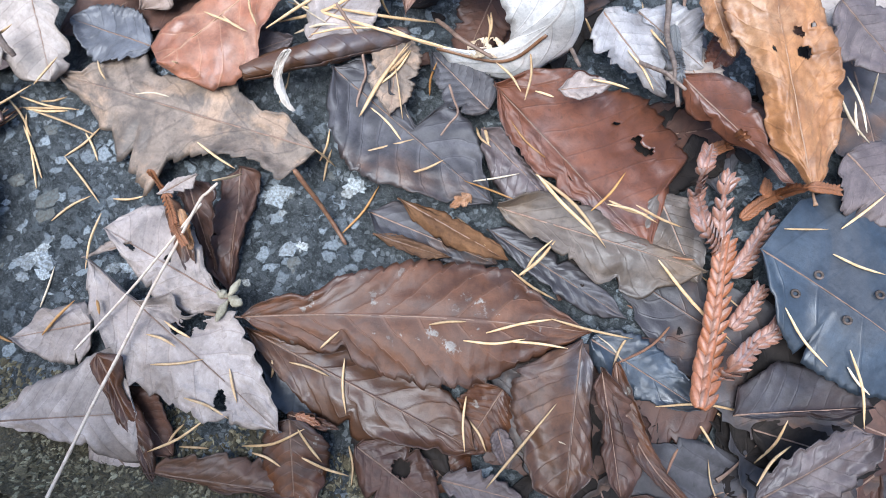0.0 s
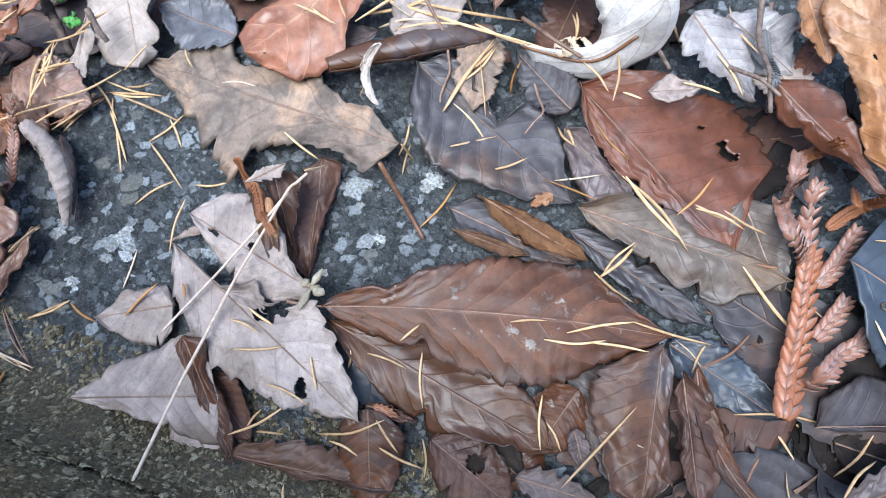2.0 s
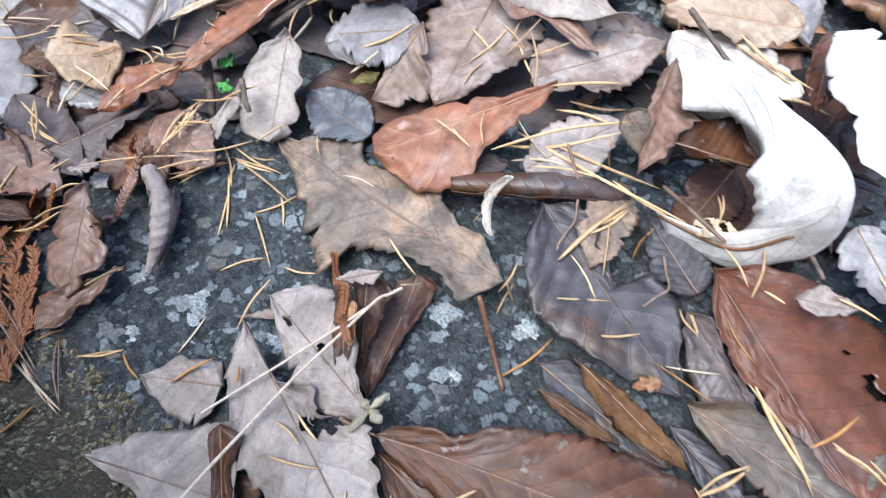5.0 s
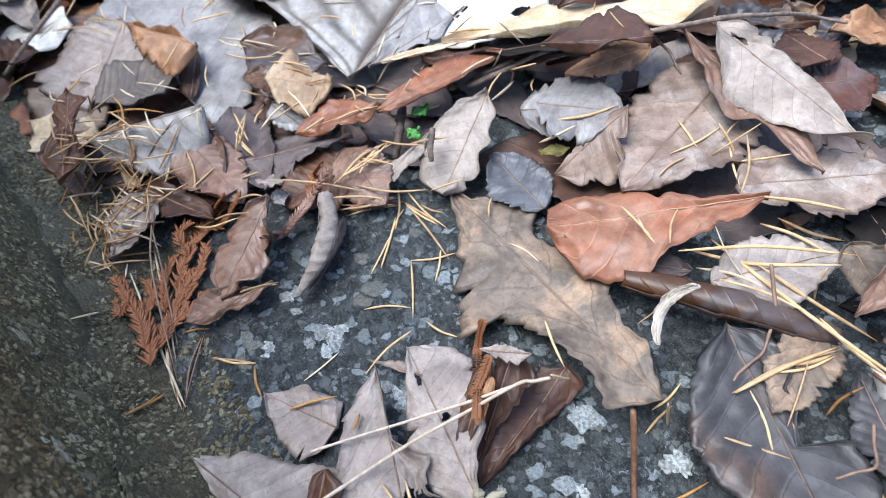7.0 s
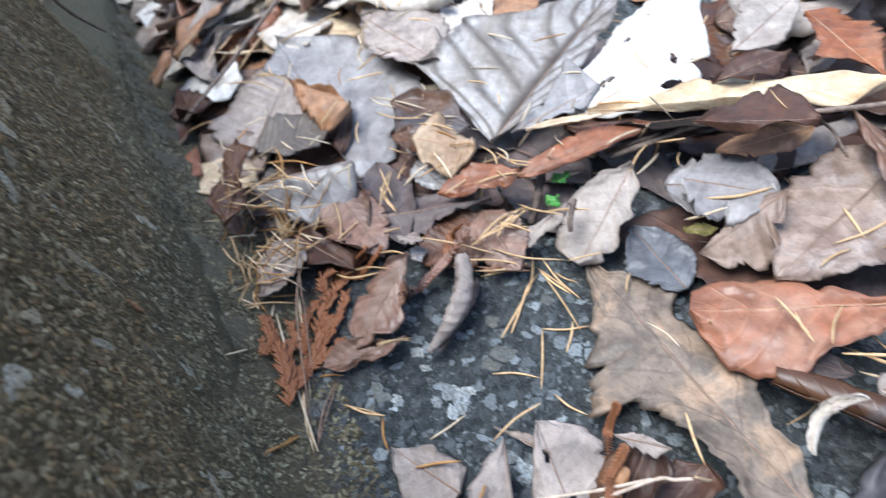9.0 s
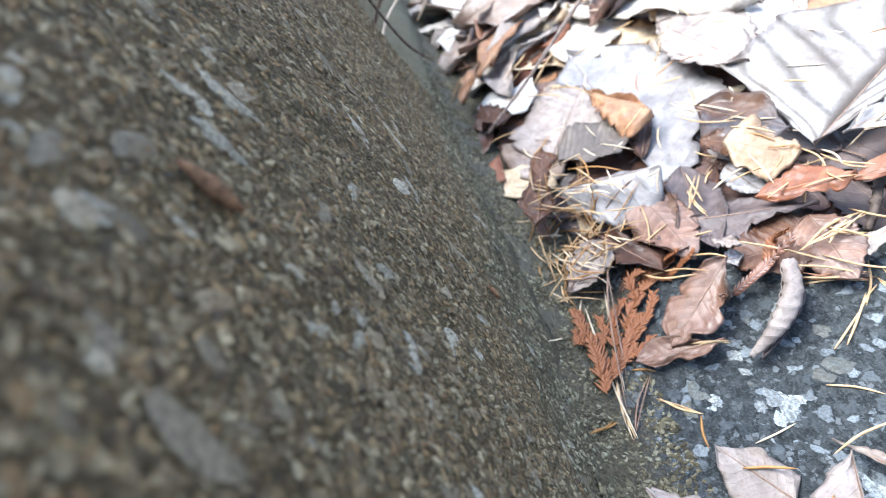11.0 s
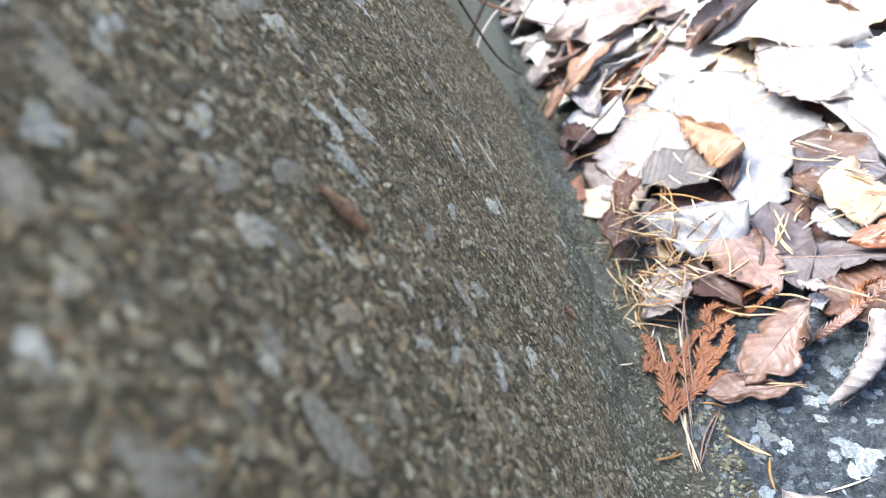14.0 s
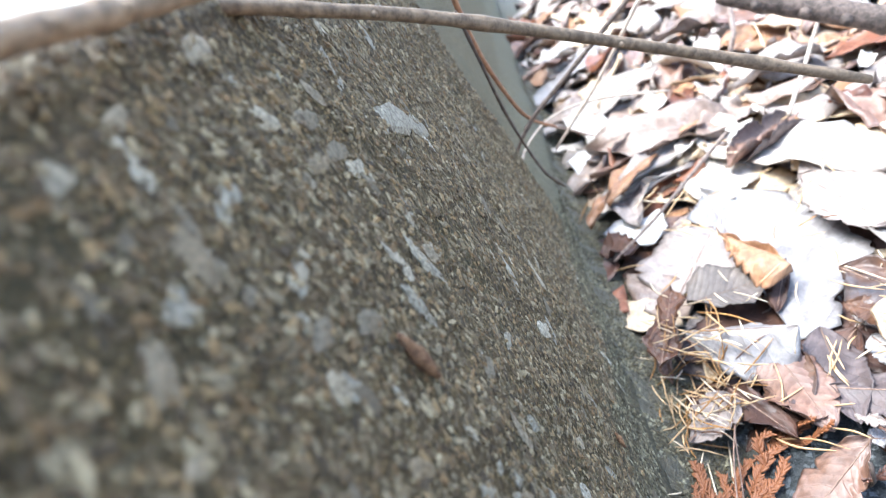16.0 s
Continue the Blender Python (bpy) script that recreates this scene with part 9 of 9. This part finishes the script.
# ---- stones: chips in the slab, pebbles and grit in the wall ----
def stone_mesh(seed, mat, flat=0.5, fine=1, odd=1.0):
    bm = bmesh.new()
    bmesh.ops.create_icosphere(bm, subdivisions=fine, radius=1.0)
    for v in bm.verts:
        k = 1 + 0.30 * odd * noise.noise(v.co * 1.1 + Vector((seed * 3.7, 0, 0))) + 0.16 * odd * noise.noise(v.co * 2.9 + Vector((0, seed * 1.9, 0)))
        v.co = Vector((v.co.x * k, v.co.y * k * 0.72, v.co.z * k * flat))
    me = bpy.data.meshes.new("stone")
    bm.to_mesh(me)
    bm.free()
    me.materials.append(mat)
    return me


CHIPS = [stone_mesh(i, SLABCHIP, 0.10, 3, 2.6) for i in range(6)]
CHIPS_DARK = [stone_mesh(i + 20, DULLCHIP, 0.12, 3, 2.4) for i in range(4)]
PEBBLES = [stone_mesh(i + 40, PEBBLE, 0.20, 2, 1.9) for i in range(7)]
PEBBLES_PALE = [stone_mesh(i + 60, LIGHTSTONE, 0.16, 2, 2.0) for i in range(5)]


def chip(x, y, size, turn, pale=True, k=0):
    me = (CHIPS if pale else CHIPS_DARK)[k % (6 if pale else 4)]
    ob = part("stone_chip", me, ground)
    ob.matrix_local = pose(x, y, fall(x, y) - size * 0.02, 0, 0, turn) @ Matrix.Diagonal((size, size, size, 1))
    return ob


def foot(x, y):
    return fall(x, y + 0.004) + lip(y + 0.004)


def pebble(x, z, size, turn, pale=False, k=0, long=1.0):
    """A stone set into the wall face."""
    me = (PEBBLES_PALE if pale else PEBBLES)[k % (5 if pale else 7)]
    ob = part("pebble", me, wall)
    p = Vector((x, wall_y(z), z))
    off = 0.0009 * noise.noise(p * 140) + 0.0014 * noise.noise(p * 40) + 0.004 * noise.noise(p * 6)
    ob.matrix_local = pose(x, wall_y(z) + off - size * 0.06, z, -90 + math.degrees(math.atan(LEAN_WALL)), 0, 0) @ pose(0, 0, 0, 0, 0, turn) @ Matrix.Diagonal((size * long, size, size, 1))
    return ob


pebble(-0.2258, 0.2022, 0.00720, 159, 1, 0, 2.03)
pebble(-0.1590, 0.2461, 0.00377, -179, 1, 1, 1.32)
pebble(-0.1126, 0.2434, 0.00399, -165, 1, 2, 0.99)
pebble(-0.1604, 0.2318, 0.00475, 153, 1, 3, 1.31)
pebble(-0.1094, 0.2261, 0.00318, 122, 1, 4, 1.07)
pebble(-0.1319, 0.2128, 0.00214, 170, 1, 5, 1.56)
pebble(-0.1794, 0.2137, 0.00346, -11, 0, 6, 1.74)
pebble(-0.1834, 0.2067, 0.00430, 6, 1, 7, 0.99)
pebble(-0.1582, 0.2175, 0.00317, -42, 0, 8, 0.89)
pebble(-0.2095, 0.2211, 0.00347, 165, 1, 9, 1.25)
pebble(-0.2424, 0.1927, 0.00563, 150, 1, 10, 1.98)
pebble(-0.1662, 0.2174, 0.00347, -10, 0, 11, 1.62)
pebble(-0.1285, 0.2444, 0.00242, 9, 0, 12, 1.31)
pebble(-0.1770, 0.2241, 0.00350, 166, 0, 13, 1.63)
pebble(-0.1357, 0.1971, 0.00368, -30, 0, 14, 1.22)
pebble(-0.1194, 0.1990, 0.00351, -48, 1, 15, 1.10)
pebble(-0.0969, 0.2300, 0.00137, 163, 1, 16, 0.96)
pebble(-0.1849, 0.1896, 0.00437, -16, 1, 17, 1.04)
pebble(-0.1820, 0.1800, 0.00401, -26, 1, 18, 1.84)
pebble(-0.1206, 0.2243, 0.00252, 166, 0, 19, 1.19)
pebble(-0.1099, 0.2263, 0.00303, -130, 1, 20, 0.91)
pebble(-0.1204, 0.2252, 0.00244, 5, 1, 21, 1.11)
pebble(-0.1377, 0.2137, 0.00243, 135, 1, 22, 1.61)
pebble(-0.1307, 0.2109, 0.00117, 170, 1, 23, 2.23)
pebble(-0.1808, 0.2084, 0.00329, 164, 1, 24, 1.26)
pebble(-0.1268, 0.2047, 0.00344, 178, 0, 25, 1.42)
pebble(-0.1208, 0.1980, 0.00362, -69, 1, 26, 1.04)
pebble(-0.1206, 0.2178, 0.00186, 20, 0, 27, 0.97)
pebble(-0.1821, 0.1804, 0.00434, 145, 0, 28, 1.50)
pebble(-0.1870, 0.1906, 0.00341, -37, 1, 29, 0.94)
pebble(-0.1343, 0.2283, 0.00256, 167, 1, 30, 1.16)
pebble(-0.0856, 0.2147, 0.00197, -132, 1, 31, 1.26)
pebble(-0.1003, 0.1920, 0.00283, -122, 1, 32, 0.82)
pebble(-0.1264, 0.1590, 0.00321, -48, 1, 33, 1.08)
pebble(-0.1304, 0.1479, 0.00340, -60, 1, 34, 0.97)
pebble(-0.1168, 0.1802, 0.00335, -58, 0, 35, 1.18)
pebble(-0.0925, 0.1941, 0.00203, -115, 0, 36, 0.89)
pebble(-0.0836, 0.1982, 0.00178, -97, 1, 37, 1.23)
pebble(-0.1358, 0.1326, 0.00387, 178, 1, 38, 1.01)
pebble(-0.1558, 0.1092, 0.00476, -32, 1, 39, 1.20)
pebble(-0.1332, 0.1437, 0.00354, -56, 0, 40, 1.04)
pebble(-0.0946, 0.2156, 0.00178, -178, 0, 41, 1.05)
pebble(-0.1269, 0.1280, 0.00337, -108, 1, 42, 1.08)
pebble(-0.1059, 0.1693, 0.00295, -73, 0, 43, 0.93)
pebble(-0.1844, 0.1434, 0.00355, -24, 1, 44, 1.34)
pebble(-0.1611, 0.1570, 0.00327, -8, 0, 45, 1.07)
pebble(-0.2145, 0.1189, 0.00444, -45, 1, 46, 1.18)
pebble(-0.1623, 0.1344, 0.00401, -48, 1, 47, 1.00)
pebble(-0.1370, 0.1491, 0.00354, -157, 1, 48, 0.82)
pebble(-0.1771, 0.1046, 0.00350, -78, 1, 49, 1.23)
pebble(-0.1483, 0.1235, 0.00355, -72, 0, 50, 0.97)
pebble(-0.2352, 0.1422, 0.00346, 159, 1, 51, 1.51)
pebble(-0.1608, 0.0954, 0.00315, -86, 1, 52, 1.37)
chip(-0.0816, 0.1092, 0.00583, 20, True, 53)
chip(-0.0863, 0.1083, 0.00319, 0, True, 54)
chip(-0.1622, 0.0813, 0.00462, 80, False, 55)
chip(-0.1597, 0.0635, 0.00368, 30, True, 56)
chip(-0.1587, 0.0673, 0.00282, 60, True, 57)
chip(-0.1547, 0.0589, 0.00258, 10, True, 58)
chip(-0.1838, 0.0589, 0.00329, 0, True, 59)
chip(-0.1884, 0.0609, 0.00242, 40, True, 60)
chip(-0.0709, 0.0911, 0.00353, 30, True, 61)
chip(-0.0645, 0.0933, 0.00310, 70, True, 62)
chip(-0.0543, 0.1198, 0.00378, 0, True, 63)
chip(-0.0568, 0.1162, 0.00251, 60, True, 64)
chip(-0.1706, 0.0183, 0.00358, 150, True, 65)
chip(-0.1602, 0.0355, 0.00275, 30, True, 66)
chip(-0.1765, 0.0399, 0.00473, 20, False, 67)
chip(-0.1575, 0.0140, 0.00623, 10, True, 68)
chip(-0.1261, 0.0025, 0.00603, 0, True, 69)
chip(-0.1162, 0.0000, 0.00299, 30, True, 70)
chip(-0.1483, -0.0240, 0.00499, 0, True, 71)
chip(-0.1793, 0.0900, 0.00336, 0, False, 72)
chip(-0.1740, 0.1115, 0.00249, 20, False, 73)
chip(-0.1694, 0.0445, 0.00279, 50, True, 74)
chip(-0.1622, 0.0492, 0.00214, 0, True, 75)
chip(-0.1312, 0.0675, 0.00277, 60, True, 76)
chip(-0.1236, 0.0712, 0.00191, 0, True, 77)
chip(-0.1211, 0.0857, 0.00282, 0, False, 78)
chip(-0.1634, 0.0858, 0.00493, 60, False, 79)
chip(-0.1263, 0.0689, 0.00258, 20, True, 80)
chip(-0.1225, 0.0690, 0.00296, 60, True, 81)
chip(-0.1626, 0.0612, 0.00373, 30, True, 82)
chip(-0.1567, 0.0638, 0.00351, 120, True, 83)
chip(-0.1614, 0.0557, 0.00205, 0, True, 84)
chip(-0.1639, 0.0443, 0.00183, 0, True, 85)
chip(-0.1712, 0.0444, 0.00308, 40, True, 86)
chip(-0.1718, 0.0343, 0.00405, 0, False, 87)
chip(-0.0659, 0.0936, 0.00318, 30, True, 88)
chip(-0.0779, 0.1031, 0.00193, 0, True, 89)
chip(-0.0679, 0.0867, 0.00278, 40, False, 90)
chip(-0.1561, 0.0626, 0.00286, 0, True, 91)
chip(-0.1574, 0.0725, 0.00246, 40, True, 92)
chip(-0.1505, 0.0526, 0.00226, 10, True, 93)
chip(-0.1667, 0.0903, 0.00289, 30, False, 94)
chip(-0.1758, 0.0583, 0.00208, 0, True, 95)
chip(-0.1677, 0.0421, 0.00246, 30, True, 96)
chip(-0.1988, 0.0384, 0.00348, 0, False, 97)
chip(-0.1724, 0.0213, 0.00278, 30, True, 98)
chip(-0.3072, 0.0294, 0.00337, 0, True, 99)
chip(-0.3343, 0.0349, 0.00327, 0, True, 100)


def scatter_stones():
    rnd = random.Random(11)
    for i in range(110):
        x, y = rnd.uniform(-0.36, 0.06), rnd.uniform(0.012, 0.15)
        chip(x, y, rnd.choice((0.0009, 0.0012, 0.0016, 0.0022)), rnd.uniform(0, 360), rnd.random() < 0.6, i)
    for i in range(247):
        x, z = rnd.uniform(-0.345, -0.05), rnd.uniform(0.03, WALL_TOP - 0.008)
        pebble(x, z, rnd.choice((0.0012, 0.0016, 0.0022, 0.0030, 0.0038)), rnd.gauss(75, 35), rnd.random() < 0.45, i, rnd.uniform(1.0, 2.0))


def grit_shape(seed):
    """A flat, angular grain: an uneven six-sided plate with bevelled edges, 1 across, lying in the xy plane."""
    rnd = random.Random(seed)
    ring = [(math.cos(a) * r, math.sin(a) * r) for a, r in ((math.radians(60 * k + rnd.uniform(-24, 24)), rnd.uniform(0.6, 1.1)) for k in range(6))]
    lean = rnd.uniform(-0.12, 0.12), rnd.uniform(-0.12, 0.12)
    co = [(x, y, -0.35) for x, y in ring] + [(x * 0.72, y * 0.72, 0.30 + lean[0] * x + lean[1] * y) for x, y in ring]
    tris = [t for k in range(6) for t in ((k, (k + 1) % 6, 6 + k), ((k + 1) % 6, 6 + (k + 1) % 6, 6 + k))] + [(6, 6 + k, 7 + k) for k in range(1, 5)]
    return np.array(co), np.array(tris)


def wall_grit():
    """Sand grains and fine gravel standing out of the binder, as one mass on the wall and one at its foot."""
    rnd = np.random.RandomState(5)
    shapes = [grit_shape(90 + s) for s in range(8)]
    count = 110000
    heaps = ([], []), ([], [])
    tilt = math.atan(LEAN_WALL)
    stand = np.array(pose(0, 0, 0, -90 + math.degrees(tilt), 0, 0).to_3x3())
    for i in range(count):
        size = (0.00042 if i % 4 == 0 else 0.00030) + 0.0013 * rnd.rand() ** 2.6
        co, tris = shapes[i % 8]
        turn = rnd.normal(math.pi / 2, 0.9)
        ca, sa = math.cos(turn), math.sin(turn)
        local = np.array([[ca, -sa, 0], [sa, ca, 0], [0, 0, 1]])
        wob = np.array(pose(0, 0, 0, rnd.normal(0, 11), rnd.normal(0, 11), 0).to_3x3())
        grain_co = (co * np.array([rnd.uniform(1.0, 1.9), rnd.uniform(0.6, 1.0), rnd.uniform(0.35, 0.8)]) * size) @ (wob @ local).T
        low = i % 4 == 0
        if low:
            x, y = -0.02 - 0.75 * rnd.rand() ** 1.4, -0.0041 + 0.032 * rnd.rand() ** 1.7
            k = min(max((0.030 - y - 0.004) / 0.030, 0.0), 0.97)
            rise = np.array(pose(0, 0, 0, -math.degrees(math.asin(k)), 0, 0).to_3x3())
            p = (x, y, foot(x, y))
            grain_co = grain_co @ rise.T
        else:
            x, z = -0.46 + 0.44 * rnd.rand() ** 0.8, 0.024 + (WALL_TOP - 0.026) * rnd.rand()
            q = Vector((x, wall_y(z), z))
            off = 0.0009 * noise.noise(q * 140) + 0.0014 * noise.noise(q * 40) + 0.004 * noise.noise(q * 6)
            deep = set_back(x, z)
            if deep > 0.2 and rnd.rand() < 0.9:
                continue
            p = (x, q.y + off * (1 - 0.7 * deep) - 0.011 * deep, z)
            grain_co = grain_co @ stand.T
            low = z + 0.03 * noise.noise(q * 30) < 0.050
        verts, faces = heaps[0 if low else 1]
        faces.append(tris + 12 * len(verts))
        verts.append(grain_co + np.array(p))
    for (verts, faces), mat, home in zip(heaps, (FOOTGRIT, GRIT), (ground, wall)):
        me = bpy.data.meshes.new("grit")
        me.from_pydata(np.concatenate(verts).tolist(), [], np.concatenate(faces).tolist())
        me.materials.append(mat)
        tagged(part("grit", me, home), kind="stuff")


scatter_stones()
wall_grit()
